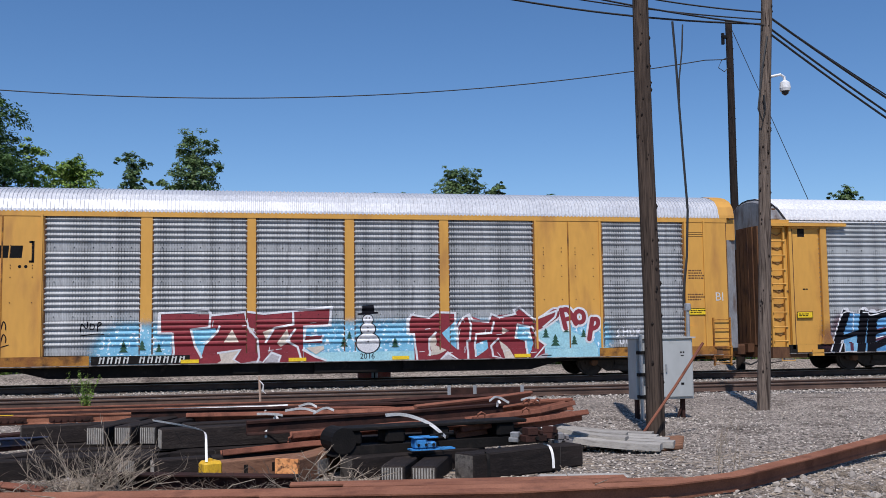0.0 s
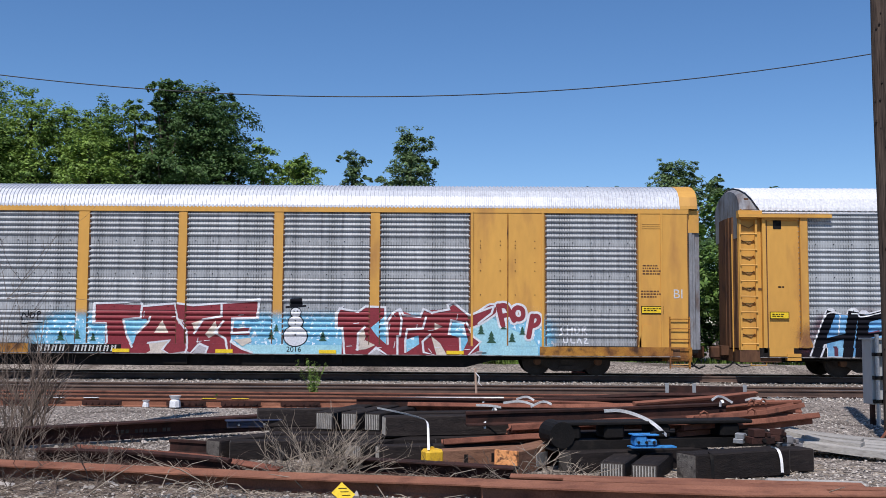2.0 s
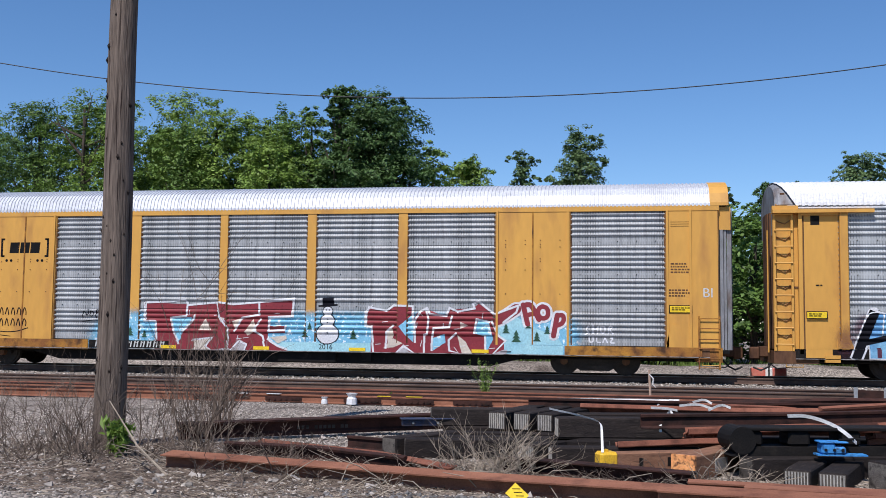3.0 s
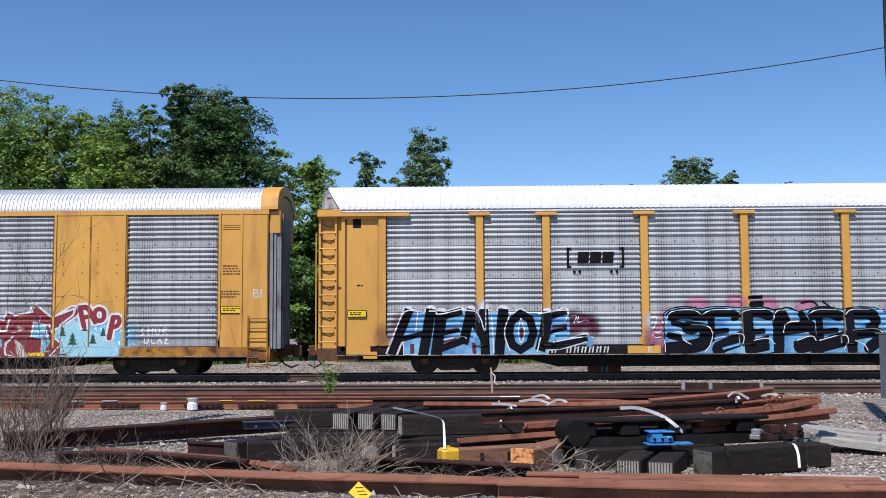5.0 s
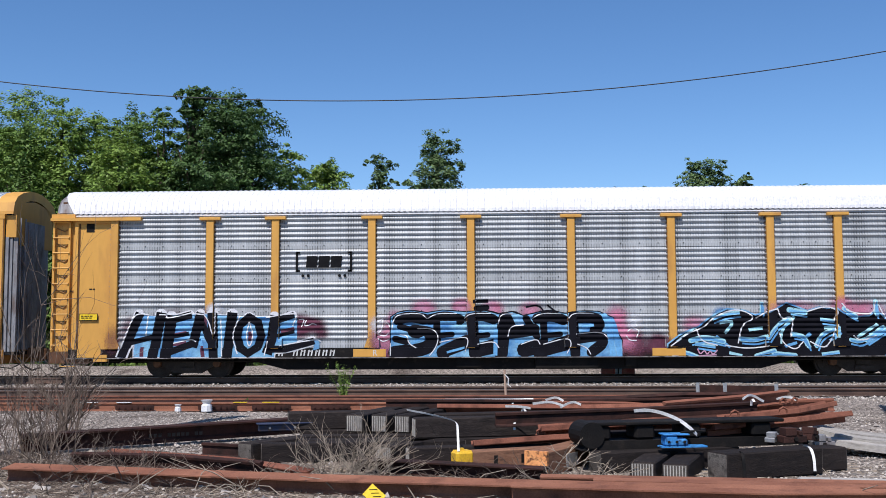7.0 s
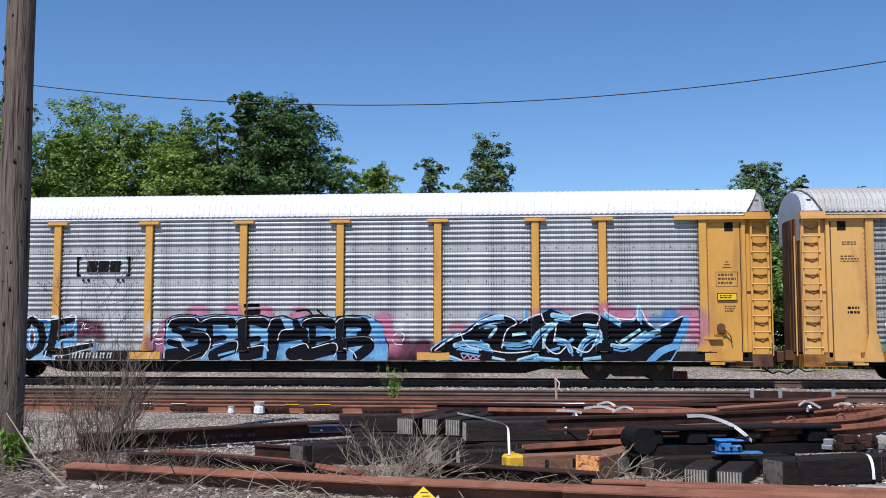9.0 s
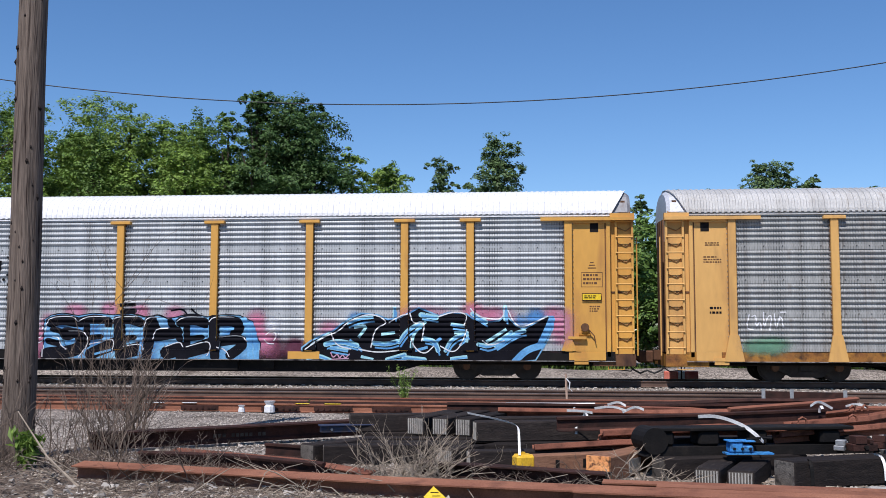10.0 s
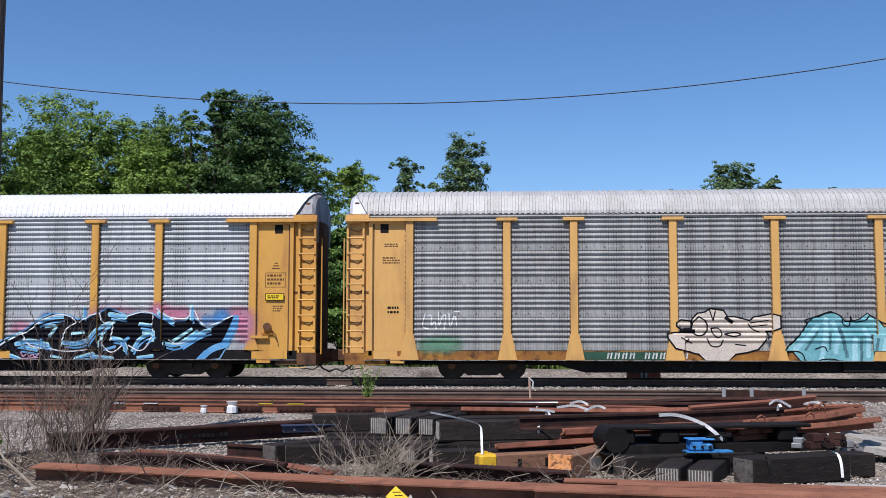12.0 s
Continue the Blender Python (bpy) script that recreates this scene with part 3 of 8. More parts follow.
def bogie(car, x):
    """A two-axle truck with cast side frames."""
    b = part("bogie_frame", bogie_frame(), BOGIE, car, "black cast steel side frame", at=pose(x, 0, 0))
    sets = []
    for dx in (-0.89, 0.89):
        bm = bmesh.new()
        tube(bm, [(0, -1.1, 0), (0, 1.1, 0)], 0.08, 10)
        for s in (-1, 1):
            y = s * 0.7525
            hub(bm, 0, y - 0.065, y + 0.065, 0, 0.42, 28)
            hub(bm, 0, y + (-0.03 if s > 0 else -0.11) - 0.0, y + (0.11 if s > 0 else 0.03), 0, 0.36, 28)
            hub(bm, 0, y - 0.14, y + 0.14, 0, 0.13, 14)
            for k in range(4):
                a = k * math.pi / 2
                box(bm, 0.24 * math.cos(a) - 0.03, 0.24 * math.cos(a) + 0.03, y - 0.125, y + 0.125, 0.24 * math.sin(a) - 0.03, 0.24 * math.sin(a) + 0.03)
        w = part("wheelset", bm, BOGIE, b, at=pose(dx, 0, 0.42))
        sets.append(w)
    for dx in (-0.89, 0.89):
        part("bearing_cap", hub(bmesh.new(), dx, -1.2, -1.02, 0.42, 0.11, 14), BROWN_END, b)
    bm = bmesh.new()
    for k in range(3):
        tube(bm, [(-0.16 + 0.16 * k + 0.03 * math.cos(a * 0.9), -1.0 + 0.03 * math.sin(a * 0.9), 0.24 + a * 0.011) for a in range(0, 22)], 0.014, 5)
    part("springs", bm, BROWN_END, b)
    return sets


def bogie_frame():
    bm = bmesh.new()
    side = [(-1.12, 0.52), (-1.12, 0.36), (-0.75, 0.34), (-0.42, 0.14), (0.42, 0.14), (0.75, 0.34), (1.12, 0.36), (1.12, 0.52), (0.7, 0.60), (0.32, 0.66), (-0.32, 0.66), (-0.7, 0.60)]
    for y in (-1.03, 0.93):
        extrude_y(bm, side, y, y + 0.1)
    box(bm, -0.2, 0.2, -1.12, 1.12, 0.34, 0.6)
    box(bm, -0.3, 0.3, -0.3, 0.3, 0.5, 0.62)
    box(bm, -0.24, 0.24, -1.08, -1.0, 0.20, 0.30)
    return bm


def underframe(car, half):
    bm = boxes((-half + 0.6, half - 0.6, -0.22, 0.22, 0.42, 0.8), (-half, half, -1.46, 1.46, 0.7, 0.8))
    for k in range(-6, 7):
        box(bm, k * 2.05 - 0.08, k * 2.05 + 0.08, -1.46, 1.46, 0.55, 0.72)
    prism_belly = [(-8.3, 0.6), (-6.9, 0.24), (6.9, 0.24), (8.3, 0.6)]
    extrude_y(bm, prism_belly, -1.30, -1.18)
    extrude_y(bm, prism_belly, 1.18, 1.30)
    for x0, x1, z0 in ((-1.9, -1.2, 0.3), (0.4, 2.2, 0.28), (3.0, 3.3, 0.33)):
        box(bm, x0, x1, -1.44, -1.0, z0, 0.6)
    tube(bm, [(-half + 1, -1.2, 0.5), (half - 1, -1.2, 0.5)], 0.03, 6)
    part("underframe", bm, BLACK_STEEL, car, "black steel underframe")


def coupler(car, half, s):
    bm = boxes((s * half - 0.05, s * (half + 0.33), -0.1, 0.1, 0.58, 0.82) if s > 0 else (-half - 0.33, -half + 0.05, -0.1, 0.1, 0.58, 0.82), bevel=0.02)
    x = s * (half + 0.36)
    box(bm, x - 0.14, x + 0.14, -0.17, 0.17, 0.52, 0.88, bevel=0.04)
    box(bm, s * half - 0.25, s * half + 0.25, -0.35, 0.35, 0.62, 0.9)
    part("coupler", bm, BROWN_END, car, "rusty knuckle coupler")
    bm = bmesh.new()
    tube(bm, [(s * (half - 0.2), -0.5, 0.6), (s * (half + 0.05), -0.55, 0.32), (s * (half + 0.25), -0.5, 0.22), (s * (half + 0.45), -0.4, 0.3)], 0.028, 7)
    tube(bm, [(s * (half - 0.6), -1.2, 0.62), (s * (half - 0.5), -1.25, 0.35), (s * (half - 0.1), -1.2, 0.3), (s * (half + 0.1), -0.9, 0.45)], 0.018, 6)
    part("air_hose", bm, CABLE, car)
    bm = bmesh.new()
    tube(bm, [(s * (half - 0.75), -1.5, 0.78), (s * (half - 0.75), -1.5, 0.36), (s * (half - 0.3), -1.5, 0.36), (s * (half - 0.3), -1.5, 0.78)], 0.016, 6)
    part("sill_step", bm, YELLOW, car)


def end_doors(car, half, s, mat):
    """The folded vertical leaves that close the end of the car."""
    x = s * (half - 0.28)
    frame_ = part("end_frame", boxes((x - 0.06, x + 0.06, -1.36, 1.36, 0.8, 5.25)), mat, car, "weathered end wall")
    for k in range(9):
        y = -1.3 + k * 0.29
        bulge = 0.26 * (1 - (abs(y + 0.145 + 0.0) / 1.45) ** 2) * s
        part("door_leaf", boxes((min(x, x + bulge + s * 0.05), max(x, x + bulge + s * 0.05), y, y + 0.255, 0.85, 4.75)), mat, frame_)


def end_ladder(car, x0, x1, mat, z1=4.72):
    bm = bmesh.new()
    for x in (x0 + 0.03, x1 - 0.03):
        box(bm, x - 0.03, x + 0.03, -1.53, -1.46, 0.78, z1)
    lad = part("ladder", bm, mat, car, "yellow steel corner ladder")
    k, z = 0, 0.98
    while z < z1:
        bm = bmesh.new()
        tube(bm, [(x0 + 0.02, -1.55, z), (x1 - 0.02, -1.55, z)], 0.026, 6)
        part("rung", bm, mat, lad)
        # ochre chevron close to the plate in place of the rung's cast shadow
        bm = bmesh.new()
        tube(bm, [(x0 + 0.07, -1.425, z + 0.29), (x0 + 0.32, -1.42, z + 0.19), (x1 - 0.07, -1.425, z + 0.29)], 0.016, 5)
        part("rung_shadow_bar", bm, RUNG_SHADE, lad, "dull ochre bar standing in for a rung's cast shadow")
        z += 0.455


def bars(x, z, w, h, rows, y, rnd):
    """Illegible lettering: rows of short bars."""
    bm = bmesh.new()
    for r in range(rows):
        u = 0
        while u < w * rnd.uniform(0.75, 1):
            k = rnd.uniform(0.03, 0.10)
            zz = z - r * h / rows
            box(bm, x + u, x + min(u + k, w), y - 0.003, y, zz - h / rows * 0.5, zz)
            u += k + 0.025
    return bm


# --- spray paint that follows the ribs ---
def surface(spec, x, z):
    """Depth of a car's side at a place on it."""
    if z < SHEET_Z:
        return -1.555
    for a, b, d, *top in spec:
        if a <= x <= b and (not top or z < top[0]):
            return d
    for i in range(len(BREAKS) - 1):
        if BREAKS[i] <= z <= BREAKS[i + 1]:
            w = BREAKS[i + 1] - BREAKS[i]
            k = (z - BREAKS[i]) / w if w > 1e-6 else 0
            return FACE + DEPTHS[i] * (1 - k) + DEPTHS[i + 1] * k
    return FACE


def paint(car, spec, name, flats, mat, lift, label, cover=None):
    """Painted shapes, polygons of (x, z), laid on the side of a car; cover(x, z) thins the paint."""
    bm = bmesh.new()
    rise = min(0.0002, 0.0018 / len(flats)) if not cover else 0.0
    for i, poly in enumerate(flats):
        try:
            bm.faces.new([bm.verts.new((x, i * rise, max(z, 0.602))) for x, z in poly])
        except ValueError:
            pass
    zs = [v.co.z for v in bm.verts]
    lo, hi = min(zs), max(zs)
    edges = sorted({round(e, 3) for a, b, *d in spec for e in (a, b)})
    for co, no in [((0, 0, z), (0, 0, 1)) for z in BREAKS if lo < z < hi] + [((0, 0, SHEET_Z), (0, 0, 1))] + [((e, 0, 0), (1, 0, 0)) for e in edges]:
        bmesh.ops.bisect_plane(bm, geom=bm.verts[:] + bm.edges[:] + bm.faces[:], dist=1e-5, plane_co=co, plane_no=no)
    bmesh.ops.split_edges(bm, edges=bm.edges[:])
    for f in bm.faces:
        c = f.calc_center_median()
        for v in f.verts:
            x = v.co.x + (c.x - v.co.x) * 0.002
            z = v.co.z + (c.z - v.co.z) * 0.002
            v.co.y = surface(spec, x, z) - lift - v.co.y
    bmesh.ops.recalc_face_normals(bm, faces=bm.faces[:])
    for f in bm.faces:
        if f.normal.y > 0:
            f.normal_flip()
    if cover:
        layer = bm.verts.layers.float.new("cover")
        for v in bm.verts:
            v[layer] = cover(v.co.x, v.co.z)
    return part(name, bm, mat, car, label)


def spray(car, spec, name, puffs, mat, lift, label, grain=0.11):
    """A sprayed haze: soft round puffs (x, z, rx, rz, strength), thinning out at their rims."""
    def cover(x, z):
        t = 1.0
        for px, pz, rx, rz, k in puffs:
            d = ((x - px) / rx) ** 2 + ((z - pz) / rz) ** 2
            if d < 1:
                t *= 1 - k * (1 - d) ** 1.5
        return 1 - t
    cells = set()
    for px, pz, rx, rz, k in puffs:
        for i in range(int((px - rx) / grain) - 1, int((px + rx) / grain) + 1):
            for j in range(max(0, int((pz - rz - 0.602) / grain) - 1), int((pz + rz - 0.602) / grain) + 1):
                if ((i + 0.5) * grain - px) ** 2 / (rx + grain) ** 2 + (0.602 + (j + 0.5) * grain - pz) ** 2 / (rz + grain) ** 2 < 1:
                    cells.add((i, j))
    flats = [[(i * grain, 0.602 + j * grain), ((i + 1) * grain, 0.602 + j * grain), ((i + 1) * grain, 0.602 + (j + 1) * grain), (i * grain, 0.602 + (j + 1) * grain)] for i, j in sorted(cells)]
    return paint(car, spec, name, flats, mat, lift, label, cover)


def sweep(pts, w, dx=0.0, dz=0.0, low=0.602, ends=0.25):
    """A stroke of width w along pts, mitred at its bends, as quads."""
    p = [Vector((x + dx, z + dz)) for x, z in pts]
    p[0] = p[0] + (p[0] - p[1]).normalized() * w * ends
    p[-1] = p[-1] + (p[-1] - p[-2]).normalized() * w * ends
    side = []
    for i, c in enumerate(p):
        a = (p[i] - p[i - 1]).normalized() if i else (p[1] - p[0]).normalized()
        b = (p[i + 1] - p[i]).normalized() if i < len(p) - 1 else a
        t = (a + b).normalized() if (a + b).length > 0.2 else a
        k = min(1.6, 1 / max(0.3, abs(t.dot(a))))
        side.append(Vector((-t.y, t.x)) * (w / 2) * k)
    out = []
    for i in range(len(p) - 1):
        q = [(v.x, max(v.y, low)) for v in (p[i] + side[i], p[i] - side[i], p[i + 1] - side[i + 1], p[i + 1] + side[i + 1])]
        if max(z for x, z in q) - low > 0.015:
            out.append(q)
    return out


def sweeps(strokes, extra=0.0, dx=0.0, dz=0.0, soft=True):
    """Strokes of (width, points), each rounded at its bends."""
    out = []
    for w, pts in strokes:
        out += sweep(rounded(pts) if soft and len(pts) > 2 else pts, w + extra, dx, dz, ends=0.0 if soft and w > 0.12 else 0.25)
        if soft and w > 0.12:
            for x, z in (pts[0], pts[-1]):
                out.append([(u + dx, max(v + dz, 0.602)) for u, v in disc(x, z, (w + extra) / 2, None, 10)])
    return [q for q in out if max(z for x, z in q) > 0.62]


def lines(runs, w):
    return [q for pts in runs for q in sweep(pts, w)]


def each(put, name, strokes, extra, mat, lift, label):
    """Every stroke a painted piece of its own."""
    for i, (w, pts) in enumerate(strokes):
        flats = sweeps([(w, pts)], extra)
        if flats:
            put(name, flats, mat, lift + 0.00004 * i, label)


def bands(masses):
    """Filled masses: each a run of (x, bottom, top)."""
    out = []
    for m in masses:
        out += [[(x0, a0), (x1, a1), (x1, b1), (x0, b0)] for (x0, a0, b0), (x1, a1, b1) in zip(m, m[1:])]
    return out


def edges_of(masses, w):
    """The outline of filled masses as strokes."""
    out = []
    for m in masses:
        ring = [(x, b) for x, a, b in m] + [(x, a) for x, a, b in m[::-1]]
        out += sweep(ring + ring[:1], w)
    return out


def disc(x, z, rx, rz=None, n=18):
    rz = rz or rx
    return [(x + rx * math.cos(-k * 2 * math.pi / n), z + rz * math.sin(-k * 2 * math.pi / n)) for k in range(n)]


def rounded(line):
    """A stroke with its corners rounded off."""
    for _ in range(2):
        out = [line[0]]
        for (x0, z0), (x1, z1) in zip(line, line[1:]):
            out += [(x0 * 0.75 + x1 * 0.25, z0 * 0.75 + z1 * 0.25), (x0 * 0.25 + x1 * 0.75, z0 * 0.25 + z1 * 0.75)]
        line = out + [line[-1]]
    return line


def base_car(name, cx, label):
    car = thing(name, pose(cx, TRACK_Y, RAIL_Z), label, "railcar", "cars of the train")
    return car


def car_shell(car, half, deck_mat, roof_mat, pitch, roof_x, door_mat, cut=0.0):
    underframe(car, half)
    part("side_sill", boxes((-half + 0.55, half - 0.55, -1.55, -1.44, 0.60, 0.86)), deck_mat, car, "side sill of the flat car")
    part("sill_lip", boxes((-half + 0.55, half - 0.55, -1.60, -1.44, 0.580, 0.60)), LIP, car, "lower lip of the sill, coloured pale as if catching light")
    part("roof", roof_mesh(-roof_x, roof_x, pitch, roof_mat, 0.010 if roof_mat is ROOF_B else 0.02, cut), roof_mat, car, "ribbed metal roof")
    part("far_wall", boxes((-half + 0.3, half - 0.3, 1.40, 1.47, 0.8, 4.87)), GALVA_OLD, car)
    part("inner_deck", boxes((-half + 0.3, half - 0.3, -1.42, 1.40, 2.55, 2.6)), BROWN_END, car)
    sets = []
    for x in (-9.9, 9.9):
        sets += bogie(car, x)
    for s in (-1, 1):
        coupler(car, half, s)
        end_doors(car, half, s, door_mat)
    return sets


def sheets(car, bays, mat):
    for a, b in bays:
        me = sheet_mesh(a, b)
        me.materials[0] = mat
        for s in range(SHEETS):
            sh = part("side_panel", me, mat, car, at=pose(0, FACE, SHEET_Z + s * SHEET_H))
        bm = bmesh.new()
        for s in range(1, SHEETS):
            for k in range(5):
                x = a + (b - a) * (k + 0.5) / 5
                box(bm, x - 0.012, x + 0.012, FACE - 0.03, FACE - 0.01, SHEET_Z + s * SHEET_H + 0.09, SHEET_Z + s * SHEET_H + 0.115)
        part("bolts", bm, BLACK_STEEL, car)
        for x in (a, b - 0.035):
            part("panel_edge", boxes((x, x + 0.035, FACE - 0.035, FACE + 0.02, SHEET_Z, SHEET_Z + SHEETS * SHEET_H)), BROWN_END, car)
        part("panel_backing", boxes((a, b, FACE + 0.03, FACE + 0.05, SHEET_Z, SHEET_Z + SHEETS * SHEET_H)), BLACK_STEEL, car)


def placard(car, x, z, w=0.6, h=0.18):
    p = part("placard", boxes((x, x + w, -1.555, -1.545, z, z + h)), SIGN_YELLOW, car, "yellow warning placard with black bars")
    part("border", boxes((x - 0.02, x + w + 0.02, -1.552, -1.546, z - 0.02, z), (x - 0.02, x + w + 0.02, -1.552, -1.546, z + h, z + h + 0.02), (x - 0.02, x, -1.552, -1.546, z, z + h), (x + w, x + w + 0.02, -1.552, -1.546, z, z + h)), LETTER_BLACK, p)
    part("bars", bars(x + 0.05, z + h - 0.04, w - 0.1, 0.11, 2, -1.557, random.Random(3)), LETTER_BLACK, p)


def bracket_mark(car, x, z, y, s=1.0):
    """A bracketed company mark, drawn as plain shapes."""
    for d, k in ((-0.80, 1), (0.80, -1)):
        bm = boxes((x + s * d - 0.035, x + s * d + 0.035, y - 0.004, y, z - 0.30, z + 0.30))
        e = x + s * d + k * 0.10
        for zz in (-0.27, 0.27):
            box(bm, min(x + s * d, e), max(x + s * d, e), y - 0.004, y, z + zz - 0.03, z + zz + 0.03)
        part("bracket", bm, LETTER_BLACK, car, "black painted bracket")
    bm = bmesh.new()
    for k in range(3):
        u = x + s * (-0.36 + 0.36 * k)
        extrude_y(bm, [(u - 0.17, z - 0.17), (u + 0.15, z - 0.17), (u + 0.18, z + 0.17), (u - 0.14, z + 0.17)], y - 0.004, y)
    part("mark", bm, LETTER_BLACK, car, "black block mark")
    bm = bmesh.new()
    for u in (-0.62, -0.46, 0.46, 0.62):
        hub(bm, x + s * u, y - 0.004, y, z - 0.41, 0.045, 10)
    part("dots", bm, LETTER_BLACK, car)


def number_bars(car, x, z, mat=LETTER_WHITE, y=-1.556):
    """The reporting mark and number, as plain slanted bars."""
    bm = bmesh.new()
    for k in range(11):
        if k != 4:
            u = x + k * 0.215
            for d, z0, z1 in ((0.0, 0.0, 0.18), (0.095, 0.0, 0.18)):
                extrude_y(bm, [(u + d, z + z0), (u + d + 0.042, z + z0), (u + d + 0.075, z + z1), (u + d + 0.033, z + z1)], y - 0.003, y)
            extrude_y(bm, [(u + 0.04, z + 0.125), (u + 0.1, z + 0.125), (u + 0.106, z + 0.155), (u + 0.046, z + 0.155)], y - 0.003, y)
    part("number_bars", bm, mat, car, "white slanted bars of a worn number")


WHEELS = []
CARS = []

# the flush-sided yellow car
HALF_A, CX_A = 13.66, -21.24
BAYS_A = [(-11.9, -9.22), (-7.02, -4.46), (-4.15, -1.52), (-1.28, 1.28), (1.55, 4.11), (4.38, 7.02), (9.22, 11.9)]
car_a = base_car("yellow_autorack_car", CX_A, "yellow autorack railcar with grey ribbed panels and red TAKE EVERY graffiti")
WHEELS.append(car_shell(car_a, HALF_A, BROWN_END, ROOF_A, 0.112, HALF_A - 0.5, DIRTY_END))
sheets(car_a, BAYS_A, GALVA)
gaps_a = []
edge = -HALF_A + 0.28
for a, b in BAYS_A:
    gaps_a.append((edge, a))
    edge = b
gaps_a.append((edge, HALF_A - 0.28))
SPEC_A = [(a, b, -1.53) for a, b in gaps_a]
for a, b in gaps_a:
    w = b - a
    bm = boxes((a, b, -1.53, -1.45, 0.86, 4.80))
    plate = part("side_post" if w < 1 else "side_plate", bm, YELLOW, car_a, "flat yellow steel plate" if w > 1 else "")
    if w > 1:
        for x in ((a, b - 0.14) if w > 1.8 else (a, (a + b) / 2 - 0.1)):
            part("stiffener", boxes((x + 0.03, x + 0.09, -1.57, -1.53, 0.86, 4.80)), YELLOW, plate)
        for x in (a + 0.005, b - 0.025):
            part("seam", boxes((x, x + 0.02, -1.533, -1.53, 0.86, 4.75)), BROWN_END, plate)
    if w > 2:
        part("seam", boxes(((a + b) / 2 - 0.02, (a + b) / 2 + 0.02, -1.545, -1.53, 0.86, 4.75)), RUSTY_YELLOW, plate)
    if w > 2:
        bm = bmesh.new()
        for cx in (a + w * 0.14, a + w * 0.40, a + w * 0.60, a + w * 0.86):
            for z in (2.35, 3.05, 3.3, 3.38, 3.72, 3.8, 3.92):
                if abs(math.sin(cx * 9 + z * 7)) > 0.25:
                    hub(bm, cx, -1.542, -1.53, z, 0.016, 6)
        part("rivets", bm, BROWN_END, car_a)
part("top_rail", boxes((-HALF_A + 0.26, HALF_A - 0.26, -1.545, -1.42, 4.75, 4.90)), YELLOW, car_a)
for s in (-1, 1):
    bm = bmesh.new()
    n = len(ROOF)
    x0, x1 = sorted((s * (HALF_A - 0.52), s * HALF_A))
    va = [bm.verts.new((x0, y * 1.012, z + 0.03)) for y, z in ROOF]
    vb = [bm.verts.new((x1, y * 1.012, z + 0.03)) for y, z in ROOF]
    vc = [bm.verts.new((x1, y * 0.86, z - 0.25 if z > 5 else z)) for y, z in ROOF]
    for k in range(n - 1):
        bm.faces.new((va[k], vb[k], vb[k + 1], va[k + 1]))
        bm.faces.new((vb[k], vc[k], vc[k + 1], vb[k + 1]))
    part("end_arch", bm, YELLOW, car_a, "yellow curved end arch of the roof")
    bm = bmesh.new()
    extrude_y(bm, [(-1.30, 4.0), (1.30, 4.0), (1.30, 4.85), (1.2, 5.15), (0.85, 5.32), (0, 5.42), (-0.85, 5.32), (-1.2, 5.15), (-1.30, 4.85)], 0, 0.04)
    part("end_header", bm, YELLOW, car_a, "yellow end plate under the roof", at=pose(s * (HALF_A - 0.02), 0, 0, 0, 0, 90))
    part("corner_post", boxes(*[(min(s * (HALF_A - a), s * (HALF_A - b)), max(s * (HALF_A - a), s * (HALF_A - b)), -1.47 + d, -1.28, 0.8, 4.2) for a, b, d in ((0.24, 0.15, 0.0), (0.13, 0.06, 0.06), (0.04, -0.08, 0.1))]), DIRTY_END, car_a, "grey corner post")
    part("upper_post", boxes((min(s * (HALF_A - 0.26), s * (HALF_A + 0.06)), max(s * (HALF_A - 0.26), s * (HALF_A + 0.06)), -1.44, -1.26, 4.2, 4.86)), YELLOW, car_a, "yellow top of the corner post")
    for y in (-1.22, -0.9):
        part("lock_rod", tube(bmesh.new(), [(s * (HALF_A + 0.1), y, 0.8), (s * (HALF_A + 0.1), y, 4.8)], 0.02, 6), DIRTY_END, car_a, "grey lock rod of the end doors")
    part("end_sill", boxes((HALF_A - 0.9, HALF_A - 0.2, -1.54, 1.4, 0.45, 0.86) if s > 0 else (-HALF_A + 0.2, -HALF_A + 0.9, -1.54, 1.4, 0.45, 0.86)), RUSTY_YELLOW, car_a, "rusty yellow end sill")
part("sill_plate", boxes((9.05, 12.9, -1.575, -1.54, 0.55, 0.86)), RUSTY_YELLOW, car_a, "rusty yellow side sill")
part("sill_plate", boxes((-12.9, -5.8, -1.575, -1.54, 0.55, 0.86)), RUSTY_YELLOW, car_a, "rusty yellow side sill")
lad = part("side_ladder", boxes((12.80, 12.84, -1.60, -1.53, 0.25, 1.75), (13.36, 13.40, -1.60, -1.53, 0.25, 1.75)), RUSTY_YELLOW, car_a, "short rusty side ladder")
for z in (0.3, 0.55, 0.83, 1.1, 1.4, 1.68):
    part("rung", tube(bmesh.new(), [(12.81, -1.6, z), (13.39, -1.6, z)], 0.016, 6), RUSTY_YELLOW, lad)
for x0 in (11.9, -11.9 - 0.55):
    bm = bmesh.new()
    extrude_y(bm, [(x0, 0.86), (x0 + 0.55, 0.86), (x0 + 0.38, 1.5), (x0 + 0.15, 1.5)], -1.57, -1.53)
    part("gusset", bm, YELLOW, car_a)
placard(car_a, 12.02, 1.85)
rn = random.Random(8)
part("stencil_bars", bars(12.05, 3.25, 0.52, 0.32, 4, -1.533, rn), BROWN_END, car_a, "small dark stencilled bars")
